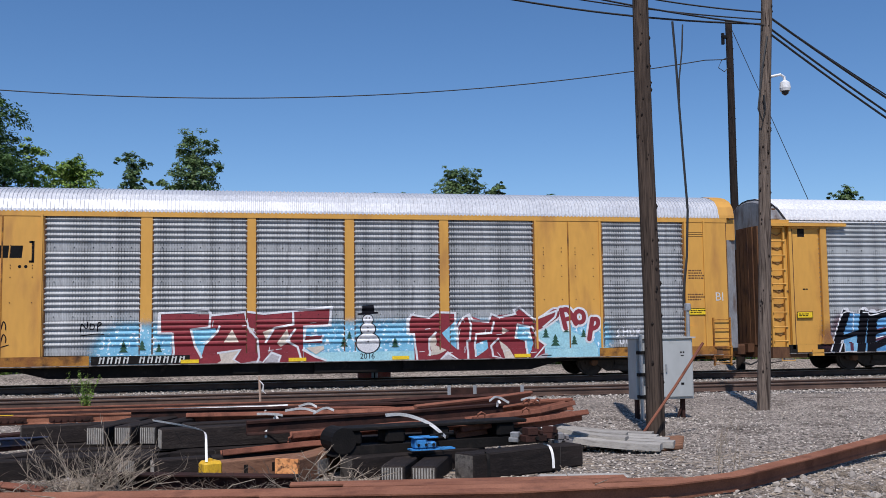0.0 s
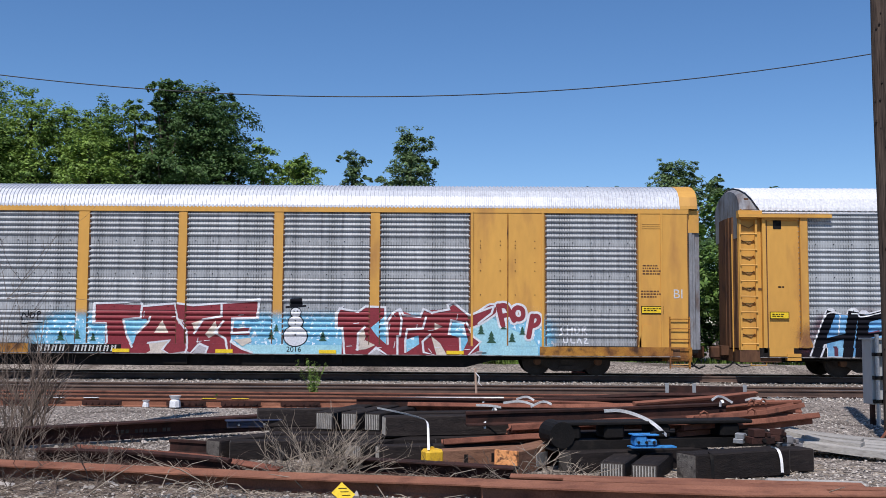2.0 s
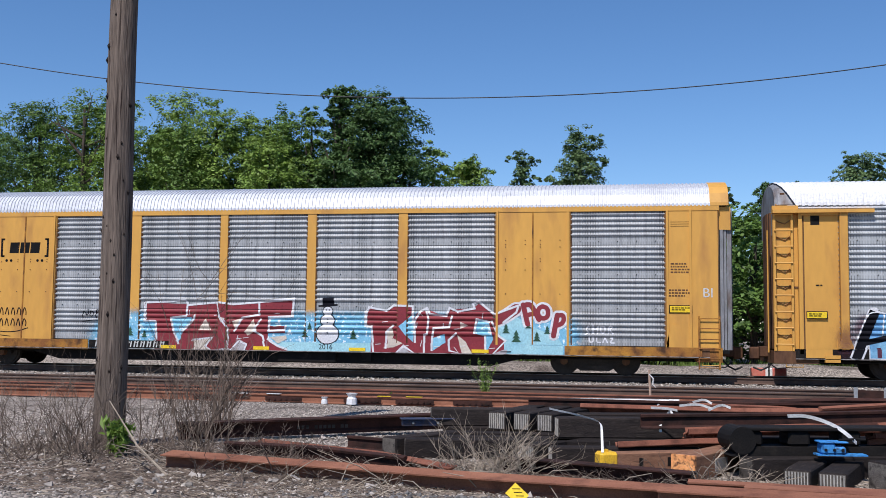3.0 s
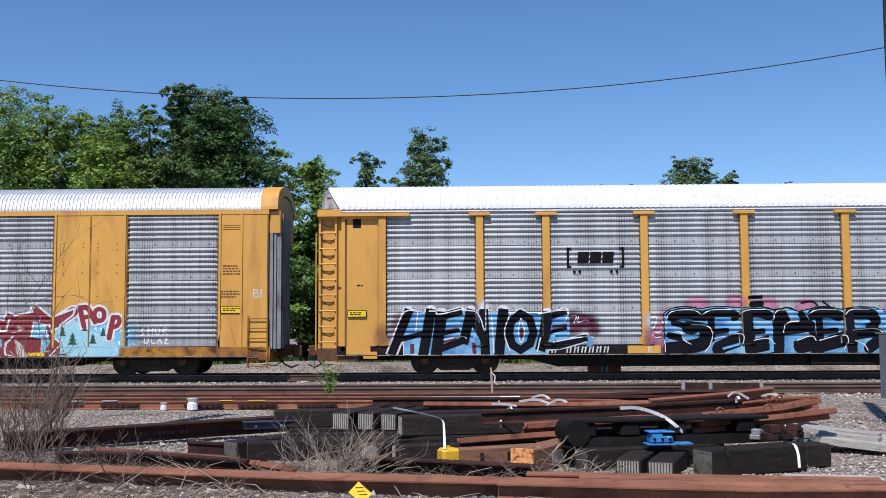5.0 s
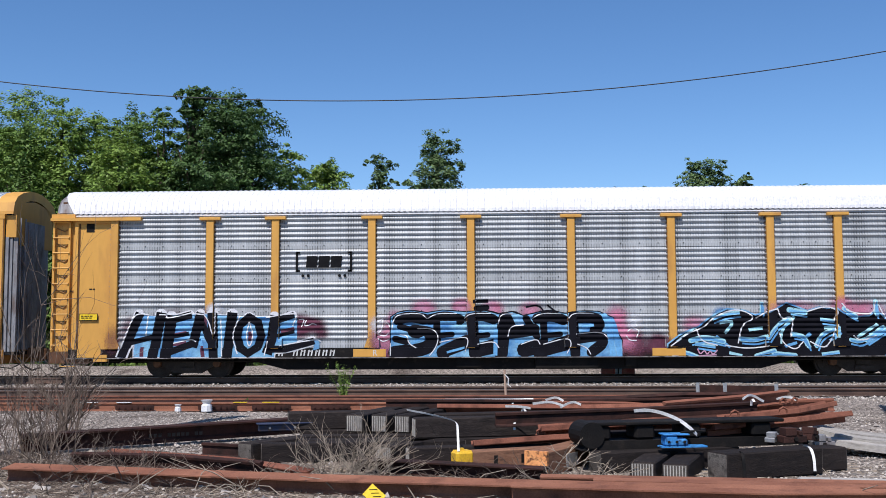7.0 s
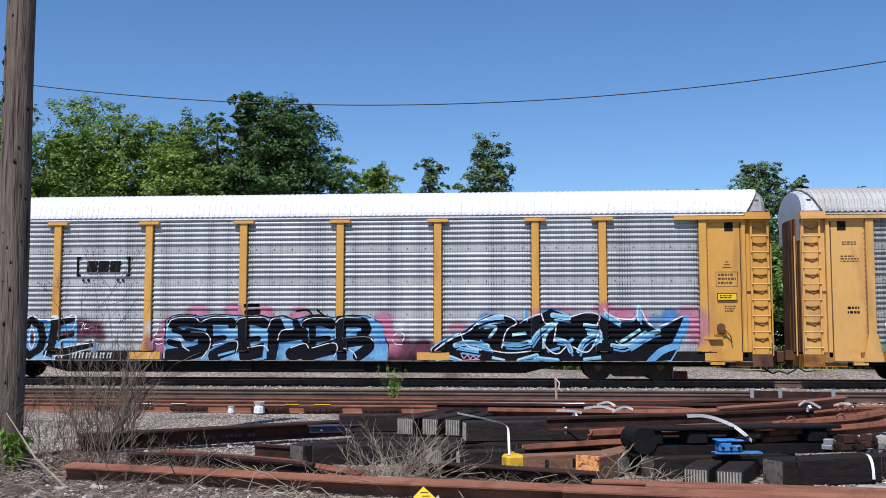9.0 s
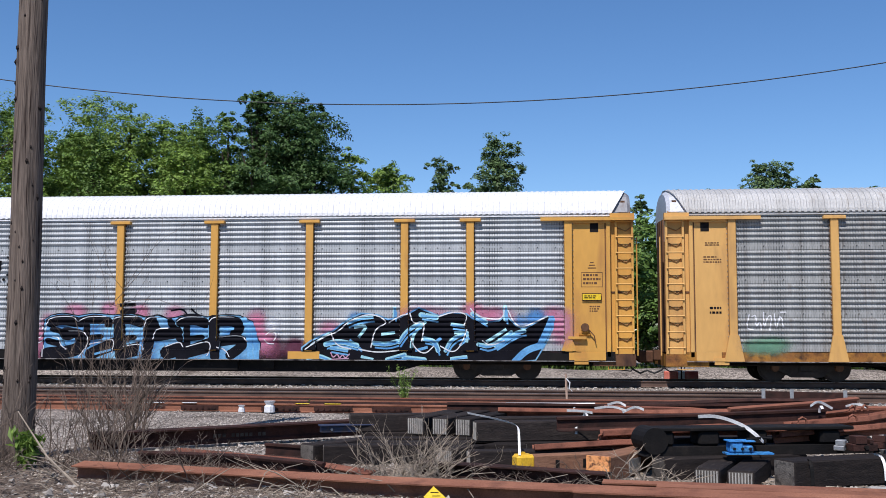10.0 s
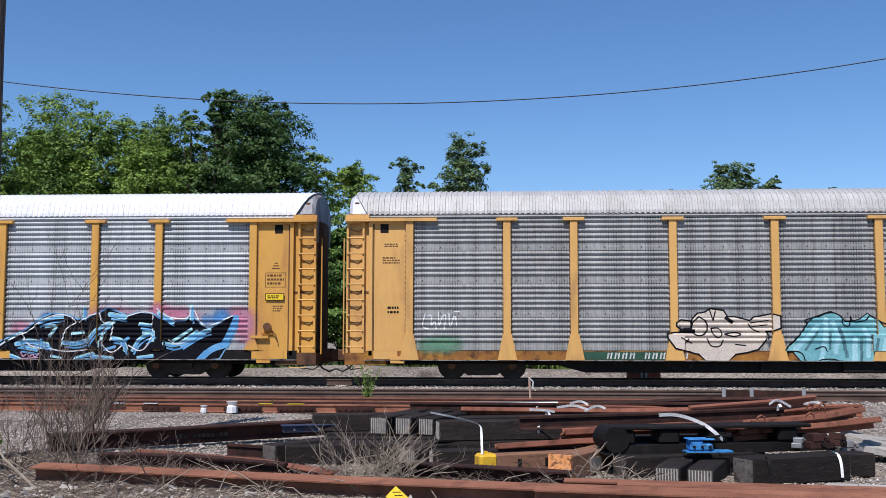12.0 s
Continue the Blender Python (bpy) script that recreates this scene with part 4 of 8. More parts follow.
part("stencil_bars", bars(12.0, 2.50, 0.6, 0.24, 3, -1.533, rn), BROWN_END, car_a, "small dark stencilled bars")
part("stencil_bars", boxes(*[(12.05, 12.6, -1.534, -1.53, z, z + 0.012) for z in (4.3, 4.36, 4.42)]), LETTER_BLACK, car_a)
bi = words("BI", 0.38)
bmesh.ops.translate(bi, verts=bi.verts, vec=(12.92, -1.534, 2.28))
part("stencil", bi, LETTER_WHITE, car_a, "white letters BI")
bracket_mark(car_a, -8.12, 3.75, -1.53)
number_bars(car_a, -5.55, 0.645, LETTER_WHITE, -1.575)
part("number_board", boxes((-5.75, -3.1, -1.574, -1.54, 0.612, 0.85)), BLACK_STEEL, car_a, "black number board")

# paint on it
RED_MASS = [
    [(-3.93, 1.49, 2.01), (-3.6, 1.49, 2.02)],
    [(-3.6, 0.6, 2.02), (-2.7, 0.6, 1.99), (-1.92, 0.6, 1.99), (-1.21, 0.6, 2.02), (-0.34, 0.6, 2.03), (0.07, 0.6, 2.05)],
    [(0.07, 1.64, 2.05), (0.83, 1.67, 2.11)],
    [(0.08, 1.13, 1.34), (0.62, 1.13, 1.35)],
    [(0.08, 0.6, 0.9), (0.43, 0.6, 0.74), (0.72, 0.6, 0.61)],
    [(3.15, 1.4, 1.78), (3.31, 1.37, 1.93)],
    [(3.31, 0.6, 1.93), (3.77, 0.6, 1.83), (4.05, 0.6, 1.97), (4.56, 0.6, 1.94)],
    [(4.56, 0.6, 1.53), (4.7, 0.6, 1.77), (4.87, 0.6, 1.82), (5, 0.6, 1.89), (5.58, 0.6, 1.65), (5.7, 0.6, 1.88), (6.37, 0.6, 1.92), (6.54, 0.6, 2.06), (6.75, 0.6, 1.91), (6.97, 0.6, 1.72)],
    [(6.97, 0.6, 1.52), (7.14, 0.6, 1.18), (7.3, 0.69, 0.98)],
]
RED_ARMS = [
    (0.298, [(6.94, 1.52), (7.27, 1.65), (7.65, 1.91)]),
]
GAP_BLUE = [
    [(-3.06, 1.53), (-2.41, 1.59), (-2.35, 1.48), (-2.68, 1.16), (-2.78, 0.8), (-2.96, 1.12)],
    [(4.14, 1.37), (4.61, 1.76), (4.59, 0.9), (4.34, 1.12)],
    [(5.17, 1.03), (5.53, 1.16), (5.56, 0.91), (5.2, 0.67)],
    [(6.41, 1.19), (6.53, 1.57), (6.84, 1.52), (6.97, 1.02), (6.79, 0.63), (6.73, 1.1)],
    [(0.07, 1.6), (0.61, 1.61), (0.62, 1.38), (0.14, 1.39)],
]
GAP_WHITE = [
    [(-2.17, 1.19), (-1.75, 1.19), (-1.94, 1.56)],
    [(-2.36, 0.45), (-2.24, 0.67), (-2.3, 0.89), (-1.71, 0.97), (-1.9, 0.7), (-1.74, 0.44)],
    [(-1.52, 1.63), (-1.3, 1.55), (-1.44, 1.43)],
    [(-1.08, 1.47), (-0.77, 1.58), (-0.96, 1.2)],
    [(-0.68, 1.15), (-0.39, 1.55), (-0.29, 1.2), (-0.57, 1.04)],
    [(0.14, 1), (0.65, 1.06), (0.68, 0.96), (0.43, 0.81)],
    [(3.77, 1.2), (3.93, 1.37), (4, 1.12), (3.85, 0.71)],
    [(3.69, 0.72), (3.98, 1.01), (4.28, 0.87), (4.01, 0.75)],
    [(6, 1.52), (6.23, 1.42), (6, 1.31)],
    [(5.9, 1.14), (6.16, 0.94), (6.36, 0.37), (6.06, 0.4)],
]
GAP_GREY = [
    [(-1.03, 0.56), (-0.8, 0.88), (-0.55, 0.75), (-0.64, 0.43)],
    [(-1.61, 0.44), (-1.19, 0.67), (-1.05, 0.43)],
    [(4.1, 0.39), (4.31, 0.78), (4.47, 0.63), (4.6, 0.38)],
    [(6.99, 0.36), (7.27, 0.72), (7.4, 0.72), (7.36, 0.36)],
]
RED_LINES = [
    [(-3.92, 1.46), (-3.93, 2.03), (-3.01, 2.07), (-2.62, 2.12), (-2.51, 1.96), (-1.53, 2.05), (-1.05, 1.99), (-0.34, 2.05), (0.9, 2.18)],
    [(0.9, 2.18), (0.82, 1.64), (0.14, 1.58), (0.09, 1.19)],
    [(-3.92, 1.46), (-3.58, 1.45), (-3.54, 0.93), (-3.59, 0.46)],
    [(-2.54, 2.04), (-2.57, 1.62), (-3.08, 1.56), (-2.96, 1.09), (-2.78, 0.77)],
    [(-2.68, 1.15), (-2.35, 1.49), (-2.29, 1.65)],
    [(-1.57, 2), (-1.49, 1.6), (-1.23, 1.27), (-1.18, 0.75), (-1.24, 0.56)],
    [(-0.22, 2.03), (-0.21, 1.68), (-0.75, 1.58), (-1, 1.17)],
    [(-0.15, 1.55), (-0.4, 1.2), (-0.09, 1.03), (0.02, 0.46)],
    [(0.11, 1.19), (0.59, 1.22), (0.65, 1.35)],
    [(0.06, 0.95), (0.42, 0.74), (0.72, 0.63)],
    [(-2.34, 0.89), (-1.71, 0.97), (-1.9, 0.7), (-1.74, 0.44)],
    [(-1.07, 0.56), (-0.83, 0.88), (-0.58, 0.78), (-0.64, 0.46)],
    [(3.15, 1.37), (3.15, 1.73), (3.23, 1.93), (3.77, 1.83), (3.98, 1.99), (4.56, 1.97), (4.57, 1.53)],
    [(4.64, 0.9), (4.62, 1.53), (4.8, 1.82), (5, 1.92), (5.09, 1.74), (5.58, 1.69), (5.67, 1.93), (5.92, 1.82), (6.42, 1.92), (6.37, 2.05), (6.54, 2.13), (6.75, 1.95), (7.01, 1.75), (7.68, 2)],
    [(3.31, 1.37), (3.39, 0.39)],
    [(4.95, 1.92), (5.04, 1.61), (5, 1.15), (4.92, 1.13), (4.93, 0.38)],
    [(5.16, 0.67), (5.15, 1), (5.2, 1.33), (5.66, 1.36), (5.75, 1.69)],
    [(5.88, 1.19), (5.65, 0.98), (5.69, 0.67), (5.99, 0.5)],
    [(6.41, 1.19), (6.48, 1.6), (6.87, 1.52)],
    [(6.92, 1.55), (7.13, 1.13), (7.34, 0.98), (6.99, 0.36)],
    [(6.73, 1.12), (6.76, 0.53)],
    [(7.27, 1.51), (7.65, 1.81), (7.72, 2.01)],
    [(3.77, 0.72), (3.77, 1.2), (3.98, 1.4)],
    [(4.1, 0.39), (4.31, 0.79), (4.6, 0.41)],
]
POP_STROKES = [
    (0.149, [(7.98, 1.48), (7.85, 2.03)]),
    (0.149, [(7.85, 2.01), (8.06, 2.06), (8.19, 1.84), (8.31, 1.61)]),
    (0.132, [(7.99, 1.74), (8.16, 1.78)]),
    (0.132, [(8.41, 1.99), (8.31, 1.94), (8.27, 1.81), (8.32, 1.68), (8.44, 1.63), (8.56, 1.69), (8.58, 1.84), (8.53, 1.96), (8.41, 1.99)]),
    (0.149, [(8.73, 1.14), (8.84, 1.74)]),
    (0.132, [(8.84, 1.72), (8.99, 1.76), (9.04, 1.62), (8.97, 1.49), (8.82, 1.44)]),
]
TAG_WHITE = [
    (0.0397, [(9.74, 1.44), (9.65, 1.34), (9.75, 1.25), (9.63, 1.19)]),
    (0.0397, [(9.86, 1.47), (9.86, 1.22)]),
    (0.0397, [(9.86, 1.34), (10, 1.35), (10, 1.47), (9.99, 1.22)]),
    (0.0397, [(10.08, 1.43), (10.08, 1.23), (10.2, 1.25), (10.2, 1.43), (10.08, 1.43)]),
    (0.0397, [(10.3, 1.23), (10.31, 1.45), (10.43, 1.42), (10.32, 1.33), (10.43, 1.22)]),
    (0.0397, [(9.75, 1.12), (9.75, 0.97), (9.87, 0.98), (9.86, 1.12)]),
    (0.0397, [(9.96, 1.1), (9.96, 0.97), (10.08, 0.97)]),
    (0.0397, [(10.14, 0.97), (10.2, 1.12), (10.27, 0.96)]),
    (0.0397, [(10.34, 1.1), (10.44, 1.1), (10.33, 0.96), (10.46, 0.96)]),
]
TAG_BLACK = [
    (0.0298, [(-6.05, 1.53), (-6.03, 1.8), (-5.87, 1.56), (-5.86, 1.81)]),
    (0.0298, [(-5.79, 1.73), (-5.8, 1.59), (-5.69, 1.59), (-5.68, 1.73), (-5.79, 1.75)]),
    (0.0298, [(-5.6, 1.54), (-5.59, 1.81), (-5.47, 1.76), (-5.59, 1.67)]),
    (0.0248, [(-6.05, 1.42), (-5.6, 1.48), (-5.42, 1.45)]),
]
SMALL_TAG = [
    (0.0248, [(4.21, 0.48), (4.23, 0.6), (4.29, 0.55), (4.21, 0.48)]),
    (0.0248, [(4.32, 0.6), (4.36, 0.55), (4.39, 0.6), (4.34, 0.47)]),
    (0.0248, [(4.42, 0.58), (4.49, 0.6), (4.42, 0.48), (4.51, 0.5)]),
    (0.0248, [(7.2, 0.47), (7.23, 0.59), (7.3, 0.56), (7.21, 0.52)]),
    (0.0248, [(7.33, 0.49), (7.38, 0.57), (7.43, 0.49), (7.5, 0.57)]),
    (0.0248, [(7.52, 0.5), (7.57, 0.57), (7.6, 0.47)]),
    (0.0248, [(7.2, 0.66), (7.5, 0.67)]),
]
P = lambda name, flats, mat, lift, label: paint(car_a, SPEC_A, name, flats, mat, lift, label)
spray(car_a, SPEC_A, "graffiti_ground", [(-4.9 + k * 0.55, 1.22, 0.85, 0.72, 0.96) for k in range(26)] + [(-5.2 + k * 0.7, 0.9, 0.8, 0.7, 0.9) for k in range(21)], SOFT_BLUE, 0.003, "light blue sprayed ground with white flecks")
P("graffiti_sill", [[(-4.2, 0.602), (9.0, 0.602), (9.0, 0.862), (-4.2, 0.862)]], PALE_BLUE, 0.005, "pale blue sprayed sill")
P("graffiti_hill", [[(6.95, 0.87), (9.0, 0.87), (8.85, 1.1), (8.1, 1.4), (7.55, 1.75), (7.25, 1.55), (6.95, 1.2)]], PALE_BLUE, 0.007, "pale blue sprayed hill")
P("graffiti_rim", edges_of(RED_MASS[:1] + RED_MASS[2:3] + RED_MASS[5:6], 0.12) + sweeps(RED_ARMS, 0.12), WHITE_PAINT, 0.008, "white sprayed outline")
P("graffiti_letters", bands(RED_MASS) + sweeps(RED_ARMS), BURGUNDY, 0.011, "burgundy sprayed letters that run together")
P("graffiti_gaps", GAP_BLUE, SKY_BLUE, 0.0135, "light blue gaps between the letters")
P("graffiti_gaps", GAP_WHITE, CREAM, 0.0155, "pale gaps between the letters")
P("graffiti_gaps", GAP_GREY, SKIN_GREY, 0.0155, "grey gaps at the feet of the letters")
P("graffiti_outline", lines(RED_LINES, 0.06), WHITE_PAINT, 0.018, "white sprayed outlines of the letters")
rp = random.Random(21)
shine = []
for _ in range(26):
    x, z, a = rp.choice((rp.uniform(-3.4, 0.3), rp.uniform(3.4, 6.9))), rp.uniform(0.75, 1.9), rp.choice((0.1, 1.4, -0.9))
    shine.append((0.018, [(x, z), (x + 0.16 * math.cos(a), z + 0.16 * math.sin(a))]))
each(P, "graffiti_highlight", shine, 0.0, WHITE_PAINT, 0.0205, "thin white highlight")
P("pop_outline", sweeps(POP_STROKES, 0.13), WHITE_PAINT, 0.011, "white sprayed outline")
P("small_tag", sweeps(SMALL_TAG), INK, 0.019, "illegible small black marker strokes")
P("pop_letters", sweeps(POP_STROKES), BURGUNDY, 0.0145, "burgundy sprayed letters")
for x, z, s in [(7.35, 1.2, 0.12), (7.65, 0.95, 0.15), (8.0, 1.35, 0.1), (8.25, 0.98, 0.12), (8.55, 1.2, 0.1), (-4.9, 0.95, 0.13), (-4.4, 1.0, 0.12), (-3.95, 0.95, 0.1), (1.25, 1.02, 0.12), (1.4, 1.25, 0.09), (2.75, 0.98, 0.12), (7.0, 1.5, 0.1)]:
    fir = []
    for k in range(3):
        fir.append([(x - s * (1 - k * 0.25), z + k * s * 0.7), (x + s * (1 - k * 0.25), z + k * s * 0.7), (x, z + k * s * 0.7 + s)])
    P("graffiti_fir", fir, GREEN_INK, 0.0125, "small dark green painted fir")

P("snowman_outline", [disc(1.95, 1.12, 0.37, 0.32), disc(1.95, 1.52, 0.24, 0.21), disc(1.95, 1.80, 0.17, 0.16), [(1.65, 1.93), (2.25, 1.97), (2.25, 2.02), (1.65, 1.98)], [(1.78, 1.97), (2.15, 1.99), (2.12, 2.22), (1.78, 2.2)]], INK, 0.008, "black outline and hat of a painted snowman")
P("snowman", [disc(1.95, 1.12, 0.34, 0.29), disc(1.95, 1.52, 0.21, 0.18), disc(1.95, 1.80, 0.145, 0.135)], WHITE_PAINT, 0.013, "white painted snowman")
P("snowman_buttons", [disc(1.9, 1.84, 0.02), disc(2.0, 1.84, 0.02), disc(1.95, 1.56, 0.02), disc(1.95, 1.46, 0.02), disc(1.95, 1.15, 0.025)], INK, 0.017, "black painted buttons")
yr = words("2016", 0.22)
bmesh.ops.translate(yr, verts=yr.verts, vec=(1.7, -1.566, 0.66))
part("graffiti_year", yr, INK, car_a, "black painted year 2016")
scrawl = list(TAG_BLACK)
for k in range(12):
    x, z = -9.1 + (k % 6) * 0.2, 1.75 - (k // 6) * 0.35
    scrawl.append((0.03, [(x, z - 0.12), (x + 0.05, z + 0.12), (x + rp.uniform(0.08, 0.16), z), (x + 0.12, z - 0.14)]))
scrawl += [(0.025, [(-9.1, 1.1), (-8.4, 1.05), (-7.9, 1.2)]), (0.02, [(-9.0, 0.98), (-8.5, 0.93)])]
each(P, "black_tag_stroke", scrawl, 0.0, INK, 0.005, "illegible black marker stroke")
each(P, "white_tag_stroke", TAG_WHITE, 0.0, WHITE_PAINT, 0.005, "illegible white marker stroke")
for x in (-3.35, -0.35, 2.65, 6.35):
    part("sill_patch", boxes((x, x + 0.5, -1.584, -1.56, 0.62, 0.72)), SIGN_YELLOW, car_a, "yellow reflective patch")
CARS.append((car_a, CX_A))

# the two cars with outside posts
POSTS = [-12.0, -9.15, -7.21, -4.36, -1.46, 1.46, 4.36, 7.21, 9.15, 12.0]
HALF_B = 13.87


def post_car(name, cx, label, yellow, screen, roof_mat, flared, door_mat, roof_end):
    car = base_car(name, cx, label)
    WHEELS.append(car_shell(car, HALF_B, BLACK_STEEL if not flared else RUSTY_YELLOW, roof_mat, 0.165, HALF_B - 0.12, door_mat, 0.5))
    sheets(car, [(a + 0.1, b - 0.1) for a, b in zip(POSTS, POSTS[1:])], screen)
    for i, x in enumerate(POSTS):
        end = i in (0, len(POSTS) - 1)
        bm = boxes((x - 0.11, x + 0.11, -1.60, -1.45, 0.86, 4.66), bevel=0.012)
        if flared:
            extrude_y(bm, [(x - 0.28, 0.60), (x + 0.28, 0.60), (x + 0.13, 1.35), (x - 0.13, 1.35)], -1.63, -1.55)
        else:
            extrude_y(bm, [(x - 0.22, 0.882), (x + 0.22, 0.882), (x + 0.12, 1.15), (x - 0.12, 1.15)], -1.602, -1.55)
        post = part("side_post", bm, yellow, car, "yellow outside post")
        if not end:
            part("post_cap", boxes((x - 0.31, x + 0.31, -1.64, -1.45, 4.645, 4.735), bevel=0.01), yellow, post)
        for sx in (-1, 1):
            bm = bmesh.new()
            for k in range(24):
                hub(bm, x + sx * 0.135, -1.53, -1.50, 1.0 + k * 0.155, 0.014, 6)
            part("bolts", bm, DIRTY_END, post)
    part("top_rail", boxes((-HALF_B + 0.4, HALF_B - 0.4, -1.50, -1.40, 4.74, 4.88)), screen, car, "grey top rail")
    part("drip_edge", boxes((-HALF_B + 0.45, HALF_B - 0.45, -1.532, -1.502, 4.785, 4.825)), roof_mat, car, "pale drip edge under the roof")
    bm = bmesh.new()
    for k in range(170):
        box(bm, -HALF_B + 0.5 + k * 0.158, -HALF_B + 0.58 + k * 0.158, -1.545, -1.50, 4.838, 4.856)
    part("roof_clips", bm, DIRTY_END, car)
    for s in (-1, 1):
        lo, hi = sorted((s * 12.12, s * 13.12))
        part("corner_plate", boxes((lo, hi, -1.50, -1.44, 0.82, 4.62)), yellow, car, "flat yellow corner plate")
        lo2, hi2 = sorted((s * 13.1, s * 13.2))
        part("corner_post", boxes((lo2, hi2, -1.55, -1.42, 0.72, 4.72)), yellow, car)
        # shade between plate and ladder, drawn as a thin brown strip
        part("seam", boxes((min(s * 13.05, s * 13.08), max(s * 13.05, s * 13.08), -1.512, -1.49, 0.82, 4.6)), BROWN_END, car, "brown strip painted as the shaded gap beside the ladder")
        a, b = sorted((s * 13.2, s * 13.87))
        part("ladder_plate", boxes((a, b, -1.40, -1.34, 0.78, 4.70)), yellow, car)
        end_ladder(car, *sorted((s * 13.34, s * 13.87)), yellow)
        part("corner_header", boxes((min(s * 11.2, s * 13.9), max(s * 11.2, s * 13.9), -1.66, -1.36, 4.65, 4.745), (min(s * 13.2, s * 13.9), max(s * 13.2, s * 13.9), -1.58, -1.36, 4.745, 4.86)), yellow, car, "yellow header over the corner")
        x = s * 12.75
        part("vent_hole", boxes((x - 0.12, x + 0.12, -1.506, -1.49, 4.32, 4.60)), BLACK_STEEL, car)
        part("shadow_lip", boxes((lo, hi, -1.56, -1.44, 4.58, 4.65)), yellow, car)
        part("end_sill", boxes((s * 13.3 - 0.6, s * 13.3 + 0.6, -1.53, 1.4, 0.45, 0.80)), RUSTY_YELLOW if flared else BROWN_END, car, "rusty end sill")
        bm = boxes((s * 12.7 - 0.35, s * 12.7 + 0.35, -1.56, -1.40, 0.62, 0.86), (s * 12.35 - 0.2, s * 12.35 + 0.2, -1.60, -1.4, 0.5, 0.7))
        part("step_box", bm, yellow, car)
        hood = [(-1.32, 4.15), (-1.34, 4.74), (-1.44, 4.9)] + [(y * 0.955, z - 0.045) for y, z in ROOF[1:-1]] + [(1.44, 4.9), (1.34, 4.74), (1.32, 4.15)]
        bm = bmesh.new()
        rings = [[bm.verts.new((s * (HALF_B - back), y * f, z - dz)) for y, z in hood] for back, f, dz in ((0.95, 1.0, 0.0), (0.16, 1.0, 0.0), (0.06, 0.96, 0.06))]
        for ra, rb in zip(rings, rings[1:]):
            for k in range(len(hood) - 1):
                bm.faces.new((ra[k], rb[k], rb[k + 1], ra[k + 1]))
        bm.faces.new(rings[-1])
        part("end_hood", bm, roof_end, car, "dented silver hood over the end doors")
        part("end_rod", tube(bmesh.new(), [(s * (HALF_B + 0.12), -1.2, 0.75), (s * (HALF_B + 0.12), -1.2, 4.2)], 0.022, 6), yellow, car, "yellow lock rod of the end doors")
        bm = bmesh.new()
        bm.faces.new([bm.verts.new((s * (HALF_B - 0.15 - 0.5 * (5.70 - z) / 0.84), y * 0.99, z - 0.01)) for y, z in ROOF])
        part("roof_end", bm, roof_end, car, "dented metal end cap of the roof")
    return car


SPEC_B = [(x - 0.22, x + 0.22, -1.605, 1.15) for x in POSTS] + [(x - 0.12, x + 0.12, -1.605) for x in POSTS] + [(-13.1, -12.11, -1.505), (12.11, 13.1, -1.505)]
car_b = post_car("grey_autorack_car", 7.5, "silver autorack railcar with yellow posts, white roof and blue-black graffiti", YELLOW, GALVA_NEW, ROOF_B, False, BROWN_END, DIRTY_END)
placard(car_b, -13.0, 1.72, 0.52, 0.17)
placard(car_b, 12.4, 2.35, 0.52, 0.17)
rn = random.Random(9)
part("stencil_bars", bars(12.42, 3.1, 0.5, 0.35, 3, -1.503, rn), BROWN_END, car_b, "small dark stencilled bars")
part("stencil_bars", bars(-12.75, 2.65, 0.22, 0.08, 1, -1.503, rn), LETTER_BLACK, car_b, "small dark stencilled bars")
for z0, z1, x0, x1 in ((2.72, 2.735, 12.36, 12.98), (3.14, 3.155, 12.36, 12.98), (2.735, 3.14, 12.36, 12.375), (2.735, 3.14, 12.965, 12.98)):
    part("stencil_frame", boxes((x0, x1, -1.503, -1.499, z0, z1)), BROWN_END, car_b, "thin dark stencilled frame")
part("stencil_bars", bars(12.6, 2.18, 0.3, 0.2, 3, -1.503, rn), BROWN_END, car_b, "small dark stencilled bars")
tri = bmesh.new()
for w_, z_ in ((0.10, 3.42), (0.17, 3.34), (0.24, 3.26)):
    box(tri, 12.68 - w_ / 2, 12.68 + w_ / 2, -1.503, -1.499, z_, z_ + 0.03)
part("stencil_bars", tri, BROWN_END, car_b, "small dark stencilled bars")
latch = part("brake_gear", boxes((12.28, 12.62, -1.56, -1.50, 1.32, 1.40), (12.36, 12.56, -1.60, -1.50, 1.40, 1.62), bevel=0.015), RUSTY_YELLOW, car_b, "rusty hand brake gear on the corner")
part("wheel", hub(bmesh.new(), 12.46, -1.63, -1.60, 1.56, 0.12, 14), BROWN_END, latch)
part("lever", tube(bmesh.new(), [(12.56, -1.61, 1.5), (12.72, -1.60, 1.32), (12.76, -1.58, 1.12)], 0.018, 6), BROWN_END, latch)
part("bracket", boxes((11.98, 12.5, -1.62, -1.5, 1.22, 1.30)), YELLOW, latch)
bracket_mark(car_b, -5.78, 3.4, FACE - 0.045)
number_bars(car_b, -7.75, 0.645)
for x in (-4.9, 3.75, 12.0):
    part("sill_patch", boxes((x, x + 0.95, -1.575, -1.54, 0.62, 0.84)), YELLOW, car_b, "yellow patch on the sill")
rl_ = words("R", 0.24)
bmesh.ops.translate(rl_, verts=rl_.verts, vec=(-4.34, -1.578, 0.65))
part("stencil", rl_, LETTER_WHITE, car_b, "white letter R")
P = lambda name, flats, mat, lift, label: paint(car_b, SPEC_B, name, flats, mat, lift, label)
